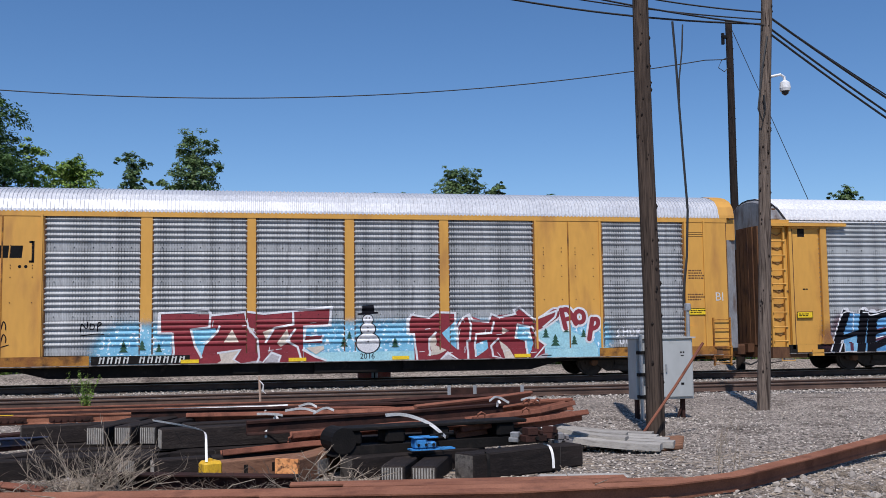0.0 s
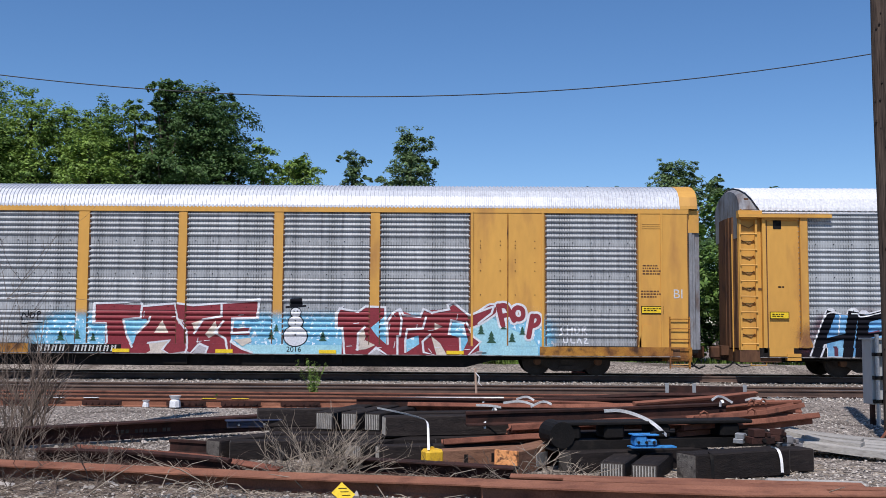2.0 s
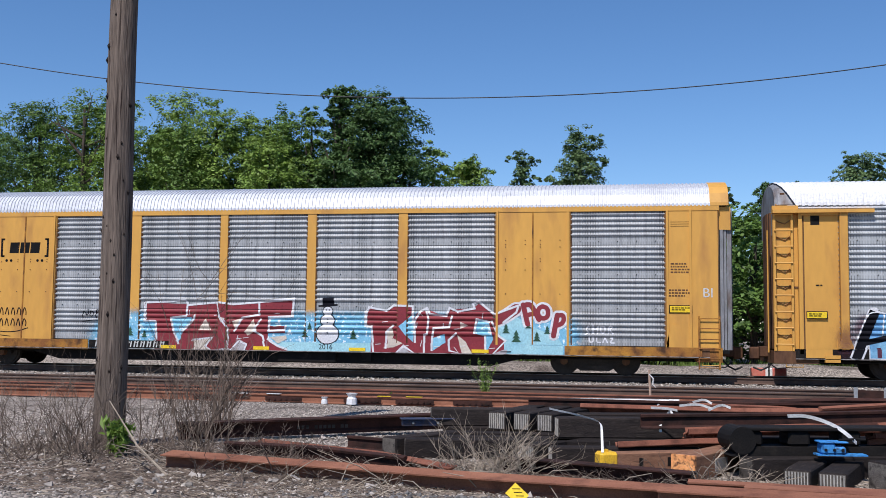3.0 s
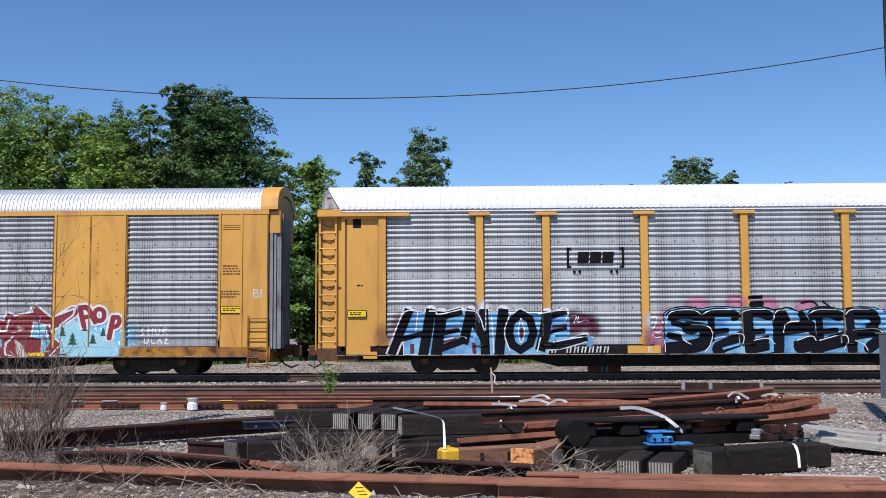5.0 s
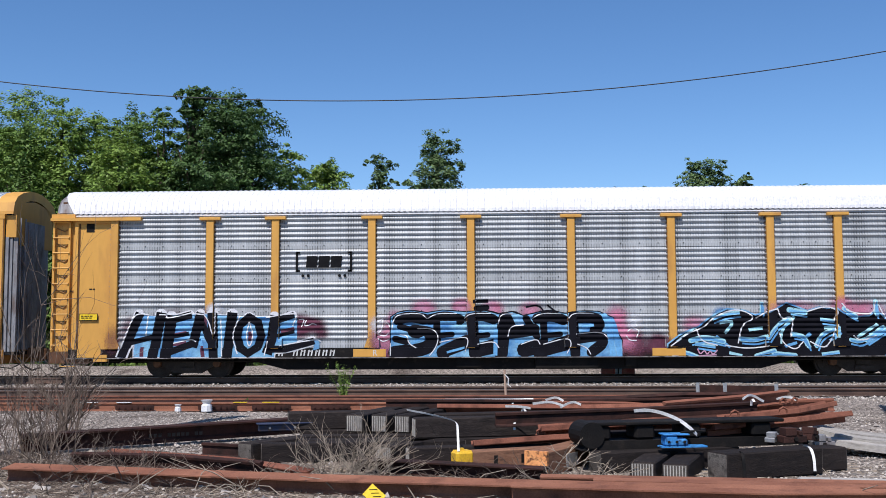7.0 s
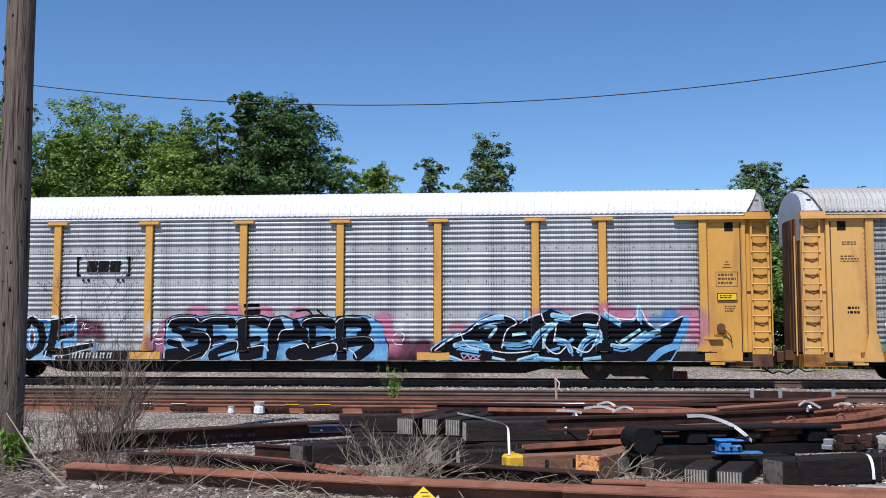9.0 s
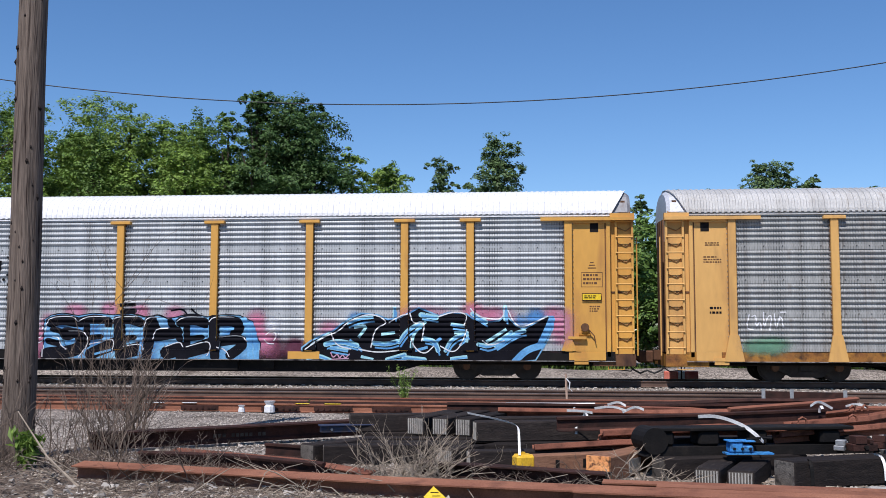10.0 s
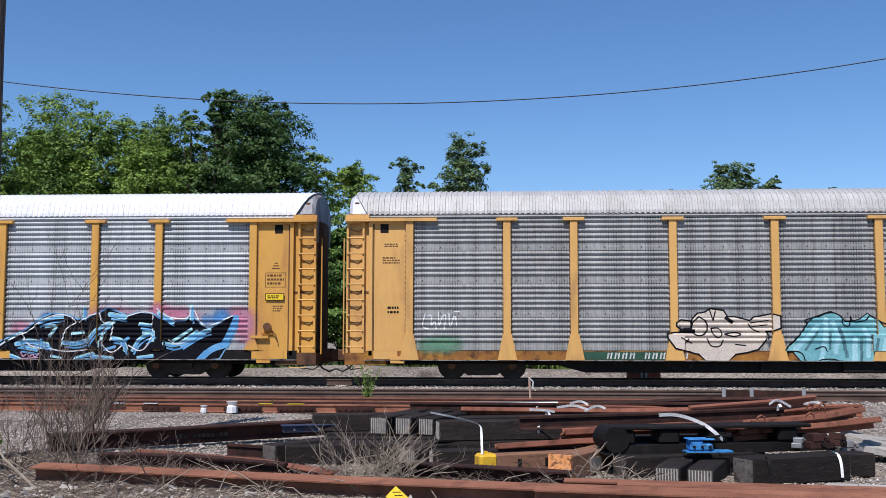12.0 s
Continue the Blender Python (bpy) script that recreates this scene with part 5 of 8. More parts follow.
HEN_BLACK = [
    (0.298, [(-11.71, 0.64), (-11.24, 1.86)]),
    (0.331, [(-10.8, 0.64), (-10.59, 1.86)]),
    (0.182, [(-11.53, 1.04), (-10.67, 1.25)]),
    (0.364, [(-10.42, 0.64), (-10.28, 1.77)]),
    (0.248, [(-10.41, 1.67), (-9.73, 1.85)]),
    (0.149, [(-10.27, 1.21), (-9.78, 1.31)]),
    (0.231, [(-10.34, 0.76), (-9.55, 1.05)]),
    (0.314, [(-9.63, 0.98), (-9.42, 1.85)]),
    (0.248, [(-9.48, 1.82), (-9.02, 0.98)]),
    (0.298, [(-9.01, 0.64), (-9.05, 1.85)]),
    (0.331, [(-8.61, 0.64), (-8.48, 1.85)]),
    (0.264, [(-7.98, 1.78), (-8.26, 1.54), (-8.32, 1.21), (-8.22, 0.88), (-7.99, 0.72), (-7.71, 0.91), (-7.61, 1.24), (-7.71, 1.62), (-7.98, 1.78)]),
    (0.331, [(-7.41, 0.78), (-7.3, 1.11), (-7.21, 1.76)]),
    (0.215, [(-7.25, 1.65), (-6.69, 1.83)]),
    (0.132, [(-7.12, 1.24), (-6.66, 1.35)]),
    (0.231, [(-7.35, 0.85), (-6.89, 0.85), (-6.1, 1.07)]),
]
HEN_BACK = [
    [(-11.37, 0.63, 1.81), (-11.14, 0.63, 1.86), (-10.67, 0.63, 1.81), (-10.38, 0.62, 1.85), (-9.6, 0.62, 1.87), (-9.1, 0.62, 1.87), (-8.82, 0.62, 1.85), (-8.2, 0.62, 1.8), (-7.54, 0.62, 1.8), (-7.21, 0.62, 1.8)],
    [(-7.21, 0.95, 1.83), (-6.64, 0.98, 1.84), (-6.56, 1.08, 1.73)],
    [(-6.07, 0.81, 1.11), (-5.9, 0.85, 1.14)],
]
HEN_WHITE = [
    (0.0364, [(-11.89, 0.64), (-11.43, 1.81), (-11.24, 1.91), (-10.97, 1.87)]),
    (0.0364, [(-10.97, 1.87), (-11.03, 1.25)]),
    (0.0364, [(-10.64, 1.87), (-10.41, 1.87), (-10.44, 1.74), (-9.68, 1.92)]),
    (0.0364, [(-10.21, 1.03), (-9.68, 1.15), (-9.55, 1.08)]),
    (0.0364, [(-9.55, 1.89), (-9.19, 1.85), (-8.99, 1.11), (-8.99, 1.9)]),
    (0.0364, [(-8.82, 1.74), (-8.76, 0.65)]),
    (0.0364, [(-8.26, 1.8), (-8.5, 1.24), (-8.3, 0.72)]),
    (0.0364, [(-7.97, 1.64), (-8.07, 1.24), (-7.97, 0.85), (-7.84, 1.24), (-7.97, 1.64)]),
    (0.0364, [(-7.47, 1.77), (-6.72, 1.89), (-6.55, 1.86), (-6.69, 1.53)]),
    (0.0364, [(-7.05, 0.95), (-5.99, 1.14), (-5.87, 1.07)]),
    (0.0364, [(-7.51, 0.67), (-7.41, 1.08)]),
    (0.0298, [(-6.51, 1.7), (-6.33, 1.73), (-6.43, 1.5)]),
    (0.0298, [(-6.29, 1.68), (-6.36, 1.52), (-6.23, 1.53), (-6.1, 1.6), (-6, 1.55)]),
]
HEN_PLUM = [
    (0.116, [(-11.13, 0.89), (-11.13, 0.67)]),
    (0.0992, [(-10.14, 1.28), (-9.85, 1.34)]),
    (0.116, [(-9.35, 0.92), (-9.32, 0.66)]),
    (0.116, [(-7.94, 1.34), (-7.94, 1.11)]),
    (0.0992, [(-7.02, 1.37), (-6.66, 1.44)]),
    (0.132, [(-9.27, 1.74), (-9.25, 1.49)]),
    (0.0826, [(-10.21, 0.98), (-9.85, 1.05)]),
]
HEN_STRIPE = [
    (0.0992, [(-10.21, 1.49), (-9.76, 1.54)]),
    (0.0992, [(-10.21, 1.12), (-9.81, 1.15)]),
    (0.0992, [(-7.12, 1.44), (-6.72, 1.52)]),
    (0.0992, [(-7.08, 1.11), (-6.62, 1.17)]),
    (0.132, [(-9.45, 1.33), (-9.32, 0.75)]),
    (0.116, [(-8.08, 1.49), (-8.09, 0.98)]),
]
SEE_BACK = [
    [(-3.81, 0.61, 1.76), (-3.61, 0.61, 1.89), (-3.28, 0.61, 1.95), (-2.76, 0.61, 1.88), (-2.3, 0.61, 1.95), (-1.65, 0.61, 1.9), (-1.08, 0.61, 1.93), (-0.68, 0.61, 1.84), (-0.27, 0.61, 1.89), (0.05, 0.61, 1.78), (0.46, 0.61, 1.87), (0.86, 0.61, 1.92), (1.27, 0.61, 1.84), (1.67, 0.61, 1.9), (2.24, 0.6, 1.89), (2.64, 0.6, 1.71), (2.71, 0.6, 1.38), (2.89, 0.6, 1.06), (2.84, 0.6, 0.65)],
]
SEE_BLACK = [
    (0.347, [(-3.61, 1.69), (-3.25, 1.79), (-2.83, 1.7)]),
    (0.198, [(-3.55, 1.49), (-3.19, 1.39)]),
    (0.413, [(-3.13, 1.35), (-2.67, 1.3), (-2.55, 1.1), (-2.78, 0.82), (-3.69, 0.74)]),
    (0.215, [(-3.68, 1.13), (-3.36, 1.05)]),
    (0.331, [(-2.67, 1.69), (-2.22, 1.8), (-1.79, 1.68)]),
    (0.231, [(-2.47, 1.62), (-2.45, 1.03)]),
    (0.182, [(-2.35, 1.23), (-2.02, 1.26)]),
    (0.43, [(-2.28, 0.73), (-1.57, 1.05)]),
    (0.314, [(-1.53, 1.72), (-1.13, 1.8), (-0.81, 1.68)]),
    (0.347, [(-1.43, 1.68), (-1.37, 0.66)]),
    (0.182, [(-1.29, 1.21), (-0.98, 1.24)]),
    (0.446, [(-1.29, 0.77), (-0.76, 0.92)]),
    (0.413, [(-0.49, 1.71), (-0.61, 0.66)]),
    (0.215, [(-0.39, 1.78), (-0.26, 1.49)]),
    (0.38, [(-0.33, 1.29), (0.35, 1.39)]),
    (0.231, [(0.13, 1.71), (0.44, 1.19)]),
    (0.463, [(0.07, 0.8), (0.47, 0.9)]),
    (0.331, [(0.45, 1.7), (0.86, 1.79), (1.21, 1.66)]),
    (0.231, [(0.63, 1.65), (0.66, 1.03)]),
    (0.182, [(0.73, 1.21), (1.12, 1.25)]),
    (0.463, [(0.53, 0.72), (1.44, 1.04)]),
    (0.314, [(1.49, 1.77), (1.54, 0.65)]),
    (0.347, [(1.55, 1.72), (2.14, 1.74), (2.28, 1.54), (2.12, 1.35)]),
    (0.331, [(1.63, 1.12), (2.31, 1.22), (2.37, 0.99), (2.01, 0.73)]),
]
SEE_RIM = [
    (0.0496, [(-3.81, 1.62), (-3.67, 1.89), (-3.25, 1.97), (-2.82, 1.9), (-2.66, 1.85), (-2.3, 1.96), (-1.85, 1.93), (-1.59, 1.83), (-1.13, 1.96), (-0.77, 1.89), (-0.58, 1.81), (-0.25, 1.94), (0.03, 1.79)]),
    (0.0496, [(0.13, 1.78), (0.46, 1.89), (0.87, 1.95), (1.3, 1.82), (1.69, 1.92), (2.27, 1.9), (2.65, 1.67)]),
    (0.0496, [(0.14, 2.04), (0.5, 2.1), (0.65, 1.91)]),
    (0.0496, [(0.76, 2.09), (0.98, 1.91)]),
    (0.0992, [(-1.39, 2.21), (-0.99, 2.22)]),
    (0.149, [(-1.32, 2.01), (-1, 2.03)]),
]
SEE_WHITE = [
    (0.0298, [(-3.78, 1.4), (-3.74, 1.69), (-3.58, 1.85), (-2.92, 1.88), (-2.76, 1.72)]),
    (0.0298, [(-3.55, 1.26), (-3.32, 1.23), (-3.3, 1), (-3.07, 0.87)]),
    (0.0298, [(-3.03, 1.43), (-2.57, 1.43), (-2.41, 1.2), (-2.48, 0.9), (-2.68, 0.64)]),
    (0.0298, [(-3.82, 1), (-3.82, 0.65)]),
    (0.0298, [(-2.73, 1.72), (-2.47, 1.87), (-1.88, 1.86)]),
    (0.0298, [(-2.38, 1.03), (-1.63, 1.2), (-1.54, 1.07), (-1.64, 0.77)]),
    (0.0298, [(-1.66, 1.72), (-1.49, 1.86), (-0.9, 1.86)]),
    (0.0298, [(-1.28, 0.97), (-0.79, 1.06), (-0.67, 0.87)]),
    (0.0298, [(-0.68, 1.55), (-0.61, 1.84), (-0.26, 1.84)]),
    (0.0298, [(-0.4, 1.19), (-0.33, 1.49), (0.06, 1.52)]),
    (0.0298, [(-0.02, 0.96), (0.44, 1.13), (0.53, 0.96)]),
    (0.0298, [(0.32, 1.71), (0.55, 1.86), (1.14, 1.84)]),
    (0.0298, [(0.63, 0.96), (1.34, 1.16), (1.44, 0.96), (1.3, 0.7)]),
    (0.0298, [(1.36, 1.71), (1.49, 1.86), (2.08, 1.84)]),
    (0.0298, [(1.57, 1.25), (2.32, 1.32), (2.5, 1.12)]),
    (0.0298, [(1.6, 0.96), (1.88, 0.86), (1.98, 0.67)]),
]
SEE_BLUE = [
    (0.0992, [(-2.34, 1.59), (-1.92, 1.59)]),
    (0.0826, [(-3.2, 1), (-2.84, 1.17)]),
    (0.149, [(2.59, 1.67), (2.71, 1.41), (2.81, 0.64)]),
    (0.165, [(2.4, 1.77), (2.52, 1.51), (2.62, 0.64)]),
    (0.0661, [(-2.16, 0.74), (-1.67, 0.87)]),
    (0.0992, [(-0.18, 1.06), (0.05, 1.03)]),
    (0.0826, [(1.77, 1.45), (2.07, 1.51)]),
    (0.116, [(-0.75, 1.39), (-0.77, 0.67)]),
]
GHOST_WHITE = [
    (0.0298, [(-4.17, 1.64), (-4.03, 1.72), (-4.07, 1.4), (-4.2, 1.27)]),
    (0.0298, [(-4.2, 1.27), (-3.98, 1.2), (-3.88, 1.3)]),
    (0.0298, [(-4, 1.56), (-3.91, 1.62), (-3.84, 1.48)]),
    (0.0298, [(-4.17, 1.14), (-4.04, 1.04), (-3.85, 1.13)]),
    (0.0298, [(3.1, 1.57), (3.26, 1.67), (3.32, 1.48)]),
    (0.0298, [(3.06, 1.32), (3.19, 1.44), (3.41, 1.35), (3.31, 1.15)]),
    (0.0298, [(3.02, 1.19), (3.11, 1.06), (3.31, 1.06)]),
]
WILD_MASS = [
    [(4.2, 0.6, 0.94), (4.45, 0.6, 1.13), (4.78, 0.6, 1.3), (5.11, 0.6, 1.43), (5.35, 0.6, 1.63), (5.6, 0.6, 1.79), (5.93, 0.6, 1.94), (6.42, 0.6, 1.89), (6.72, 0.6, 1.76), (7.08, 0.6, 1.82), (7.4, 0.6, 1.97), (7.63, 0.6, 2.1), (7.89, 0.6, 2), (8.22, 0.6, 1.87), (8.54, 0.6, 1.97), (9.03, 0.6, 1.93), (9.22, 0.6, 1.79), (9.59, 0.6, 1.69), (9.99, 0.6, 1.72), (10.18, 0.6, 1.88), (10.47, 0.6, 1.59), (10.71, 0.6, 1.48), (11.03, 0.63, 1.66), (11.35, 1.16, 1.85), (11.53, 1.56, 1.85)],
]
WILD_PALE = [
    (0.116, [(5.52, 1.68), (5.9, 1.82), (6.26, 1.85)]),
    (0.0992, [(5.73, 1.56), (6.13, 1.61), (5.86, 1.27)]),
    (0.165, [(4.87, 1.05), (5.27, 1.15), (5.8, 1.02)]),
    (0.116, [(5.02, 0.95), (5.53, 0.87)]),
    (0.149, [(6.3, 1.09), (6.68, 1.05), (7.01, 1.14)]),
    (0.0992, [(6.55, 1.35), (6.91, 1.4)]),
    (0.132, [(7.07, 1.12), (7.3, 1.46), (7.66, 1.67)]),
    (0.0992, [(7.43, 0.97), (7.46, 1.36), (7.83, 1.71)]),
    (0.165, [(7.7, 1.92), (8.15, 1.84)]),
    (0.149, [(7.79, 1.22), (8.11, 1.15), (8.21, 0.88)]),
    (0.132, [(8.43, 0.88), (8.6, 1.22), (9.05, 1.4)]),
    (0.116, [(8.6, 1.64), (8.96, 1.59)]),
    (0.132, [(9.39, 1.06), (9.74, 0.98), (10.34, 1.41)]),
    (0.0992, [(9.63, 1.14), (10.18, 1.49)]),
    (0.132, [(9.88, 1.03), (10.47, 1.4), (10.72, 1.45)]),
    (0.132, [(4.36, 0.63), (4.64, 0.74), (5.04, 0.58)]),
    (0.0992, [(5.96, 0.69), (6.29, 0.61)]),
    (0.132, [(6.71, 0.61), (7.23, 0.76)]),
    (0.132, [(7.2, 0.68), (7.82, 0.62)]),
    (0.116, [(8.59, 0.64), (9.04, 0.7)]),
    (0.0661, [(4.45, 1.03), (4.74, 1.23), (4.97, 1.4)]),
    (0.149, [(9.22, 1.95), (9.6, 1.71)]),
    (0.149, [(10.16, 2.14), (10.18, 1.79)]),
    (0.116, [(6.92, 2.13), (6.91, 1.85)]),
    (0.0992, [(8.7, 1.4), (9.08, 1.43), (9.05, 1.14)]),
]
WILD_MID = [
    (0.215, [(10.45, 0.58), (10.78, 0.91), (11.22, 1.04)]),
    (0.215, [(11.16, 1.03), (11.36, 1.43), (11.51, 1.78)]),
    (0.116, [(9.98, 1.2), (10.59, 1.3)]),
    (0.0992, [(5.6, 1.17), (5.96, 0.87)]),
    (0.0992, [(7.56, 0.88), (7.88, 0.97)]),
    (0.116, [(8.05, 1.04), (8.27, 1.23)]),
    (0.0992, [(8.85, 1.04), (9.11, 1.24)]),
]
WILD_LINES = [
    (0.0264, [(4.28, 0.9), (4.78, 1.26), (5.27, 1.43), (5.52, 1.72), (6.1, 1.95), (6.5, 1.87), (6.72, 1.67), (6.34, 1.53), (6.22, 0.97)]),
    (0.0264, [(5.02, 1.4), (5.17, 1.02), (5.63, 0.91)]),
    (0.0264, [(7.37, 1.97), (7.47, 1.63), (7.83, 1.76), (7.72, 1.14)]),
    (0.0264, [(8.22, 1.87), (8.7, 2.02), (9.09, 1.93), (8.96, 1.61)]),
    (0.0264, [(9.16, 2.1), (9.35, 1.88), (9.75, 1.79), (10.09, 1.8), (10.16, 2.16)]),
    (0.0264, [(10.25, 2.05), (10.39, 1.72), (10.63, 1.53), (11.11, 1.75), (11.4, 1.88)]),
    (0.0264, [(8.27, 1.01), (8.63, 0.81), (8.85, 0.98), (9.05, 1.49)]),
    (0.0264, [(7.4, 1.27), (7.49, 0.97), (7.82, 0.75), (8.08, 1.01)]),
    (0.0264, [(5.86, 0.91), (6.42, 0.81), (7.07, 0.88)]),
    (0.0264, [(6.75, 1.69), (7.08, 1.89), (7.37, 1.95)]),
    (0.0264, [(9.5, 1.17), (9.72, 1.01), (10.14, 1.17)]),
]
WILD_SCRIBBLE = [
    (0.0331, [(5.04, 0.81), (5.11, 0.64), (5.24, 0.79), (5.3, 0.63), (5.4, 0.77), (5.47, 0.63), (5.6, 0.77)]),
    (0.0331, [(5.07, 0.61), (5.57, 0.64)]),
]
spray(car_b, SPEC_B, "graffiti_haze", [(-12.0, 1.1, 0.35, 0.6, 0.4), (-11.4, 1.4, 0.5, 0.6, 0.7), (-10.3, 1.75, 0.7, 0.4, 0.5), (-9.2, 1.6, 0.6, 0.6, 0.8), (-6.5, 1.5, 0.5, 0.5, 1), (-6.1, 1.55, 0.5, 0.3, 0.95), (-5.85, 1.3, 0.3, 0.25, 0.7), (-4.1, 1.0, 0.45, 0.6, 0.7), (3.3, 0.95, 0.5, 0.5, 0.85), (3.9, 1.0, 0.4, 0.4, 0.6), (4.0, 0.9, 0.5, 0.4, 0.85)], SOFT_PLUM, 0.003, "plum sprayed haze behind the letters")
spray(car_b, SPEC_B, "graffiti_glow", [(-4.0, 1.15, 0.5, 0.7, 0.6), (-3.7, 1.65, 0.3, 0.45, 0.6), (-2.85, 2.0, 0.5, 0.35, 0.8), (-1.75, 2.05, 0.4, 0.35, 0.85), (-0.85, 1.98, 0.45, 0.35, 0.8), (0.25, 1.9, 0.45, 0.4, 0.75), (2.75, 1.7, 0.45, 0.5, 0.75), (3.0, 1.2, 0.5, 0.6, 0.8), (5.0, 1.5, 0.5, 0.35, 0.6), (7.8, 1.9, 1.1, 0.4, 0.55), (9.2, 2.0, 0.5, 0.4, 0.7), (9.9, 1.85, 0.8, 0.4, 0.75), (11.6, 1.8, 0.7, 0.5, 0.75), (11.8, 1.4, 0.5, 0.5, 0.5)], SOFT_PINK, 0.005, "pink sprayed glow")
spray(car_b, SPEC_B, "graffiti_puffs", [(5.75, 1.78, 0.3, 0.3, 0.9), (11.05, 1.8, 0.4, 0.4, 0.9), (10.6, 1.75, 0.25, 0.25, 0.6)], SOFT_MID, 0.0065, "blue sprayed puffs")
spray(car_b, SPEC_B, "graffiti_puffs", [(-9.0, 1.98, 0.3, 0.3, 0.9), (-4.2, 1.55, 0.3, 0.35, 0.6), (3.25, 1.6, 0.35, 0.35, 0.7)], SOFT_WHITE, 0.0075, "white sprayed puffs")
P("shade_outline", edges_of(HEN_BACK[:1], 0.05) + sweeps(HEN_BLACK, 0.05), WHITE_PAINT, 0.0075, "white sprayed outer line")
P("block_shade", bands(HEN_BACK), LIGHT_BLUE, 0.010, "blue sprayed block shade")
each(P, "block_stripe", HEN_STRIPE, 0.0, MID_BLUE, 0.012, "darker blue sprayed stripe")
each(P, "block_stripe", HEN_PLUM, 0.0, PLUM, 0.0135, "plum sprayed stripe")
P("graffiti_letters", sweeps(HEN_BLACK, -0.03, soft=False), INK, 0.0155, "black sprayed letters HENIOE")
each(P, "graffiti_glint", HEN_WHITE, -0.003, WHITE_PAINT, 0.018, "thin white sprayed line")
P("shade_outline", edges_of(SEE_BACK, 0.06) + sweeps(SEE_RIM), INK, 0.008, "black sprayed outer line")
P("block_shade", bands(SEE_BACK), LIGHT_BLUE, 0.0105, "blue sprayed block shade")
P("graffiti_letters", sweeps(SEE_BLACK, -0.025), INK, 0.014, "black rounded sprayed letters SEEMER")
each(P, "block_stripe", SEE_BLUE, 0.0, MID_BLUE, 0.0165, "blue sprayed fill")
each(P, "graffiti_glint", SEE_WHITE, -0.002, WHITE_PAINT, 0.018, "thin white sprayed line")
each(P, "graffiti_glint", GHOST_WHITE, 0.0, WHITE_PAINT, 0.018, "thin white sprayed line")
P("wild_outline", edges_of(WILD_MASS, 0.09), LIGHT_BLUE, 0.0085, "light blue sprayed outline of interlocked letters")
P("wild_letters", bands(WILD_MASS), INK, 0.011, "black interlocked letters")
each(P, "wild_shade", WILD_MID, -0.02, MID_BLUE, 0.0135, "blue sprayed fill")
each(P, "wild_fill", WILD_PALE, -0.01, PALE_BLUE, 0.0155, "pale blue sprayed fill")
P("wild_fill", sweeps([(w * 0.45, p) for w, p in WILD_PALE if w > 0.11], 0.0, 0.01, -0.02), MID_BLUE, 0.0175, "blue cores of the fills")
each(P, "wild_shade", [(0.05, [(x + 0.05, z - 0.13) for x, z in p]) for w, p in WILD_PALE if w > 0.1], 0.0, MID_BLUE, 0.0172, "blue sprayed fill")
each(P, "wild_highlight", WILD_LINES, 0.008, WHITE_PAINT, 0.019, "thin white highlight")
each(P, "wild_scrawl", WILD_SCRIBBLE, 0.0, PINK, 0.019, "pink marker scrawl")
CARS.append((car_b, 7.5))

car_c = post_car("weathered_autorack_car", 36.15, "weathered grey autorack railcar with faded yellow posts and small graffiti", YELLOW_OLD, GALVA_OLD, ROOF_C, True, BROWN_END, ROOF_A)
SPEC_C = [(x - 0.28, x + 0.28, -1.633, 1.35) for x in POSTS] + [(x - 0.12, x + 0.12, -1.605) for x in POSTS]
rn = random.Random(10)
part("stencil_bars", bars(-12.75, 4.0, 0.42, 0.12, 2, -1.503, rn), BROWN_END, car_c, "small dark stencilled bars")
part("stencil_bars", bars(-12.8, 3.6, 0.5, 0.22, 3, -1.503, rn), BROWN_END, car_c, "small dark stencilled bars")
part("stencil_bars", bars(-12.65, 2.15, 0.34, 0.26, 2, -1.503, rn), LETTER_BLACK, car_c, "dark stencilled bars")
number_bars(car_c, -6.3, 0.64, LETTER_WHITE, -1.565)
part("number_board", boxes((-7.1, -4.6, -1.566, -1.54, 0.62, 0.84)), GREEN_INK, car_c, "dark green number board")
P = lambda name, flats, mat, lift, label: paint(car_c, SPEC_C, name, flats, mat, lift, label)
BUBBLE = [
    [(-4.54, 1.25, 1.35), (-4.33, 0.96, 1.38), (-3.9, 0.86, 1.38), (-3.83, 0.83, 1.77), (-3.68, 0.8, 1.93), (-3.49, 0.61, 1.96), (-3.31, 0.6, 2.06), (-2.96, 0.6, 2.01), (-2.85, 0.6, 1.83), (-2.65, 0.8, 1.83), (-2.33, 0.85, 1.75), (-2.01, 0.93, 1.65), (-1.86, 1.09, 1.54), (-1.75, 1.25, 1.38)],
    [(-2.3, 1.53, 1.65), (-2.09, 1.45, 1.82), (-1.61, 1.46, 1.91), (-1.39, 1.54, 1.85)],
    [(-4.28, 1.59, 1.67), (-4.15, 1.52, 1.74), (-3.9, 1.54, 1.7)],
]
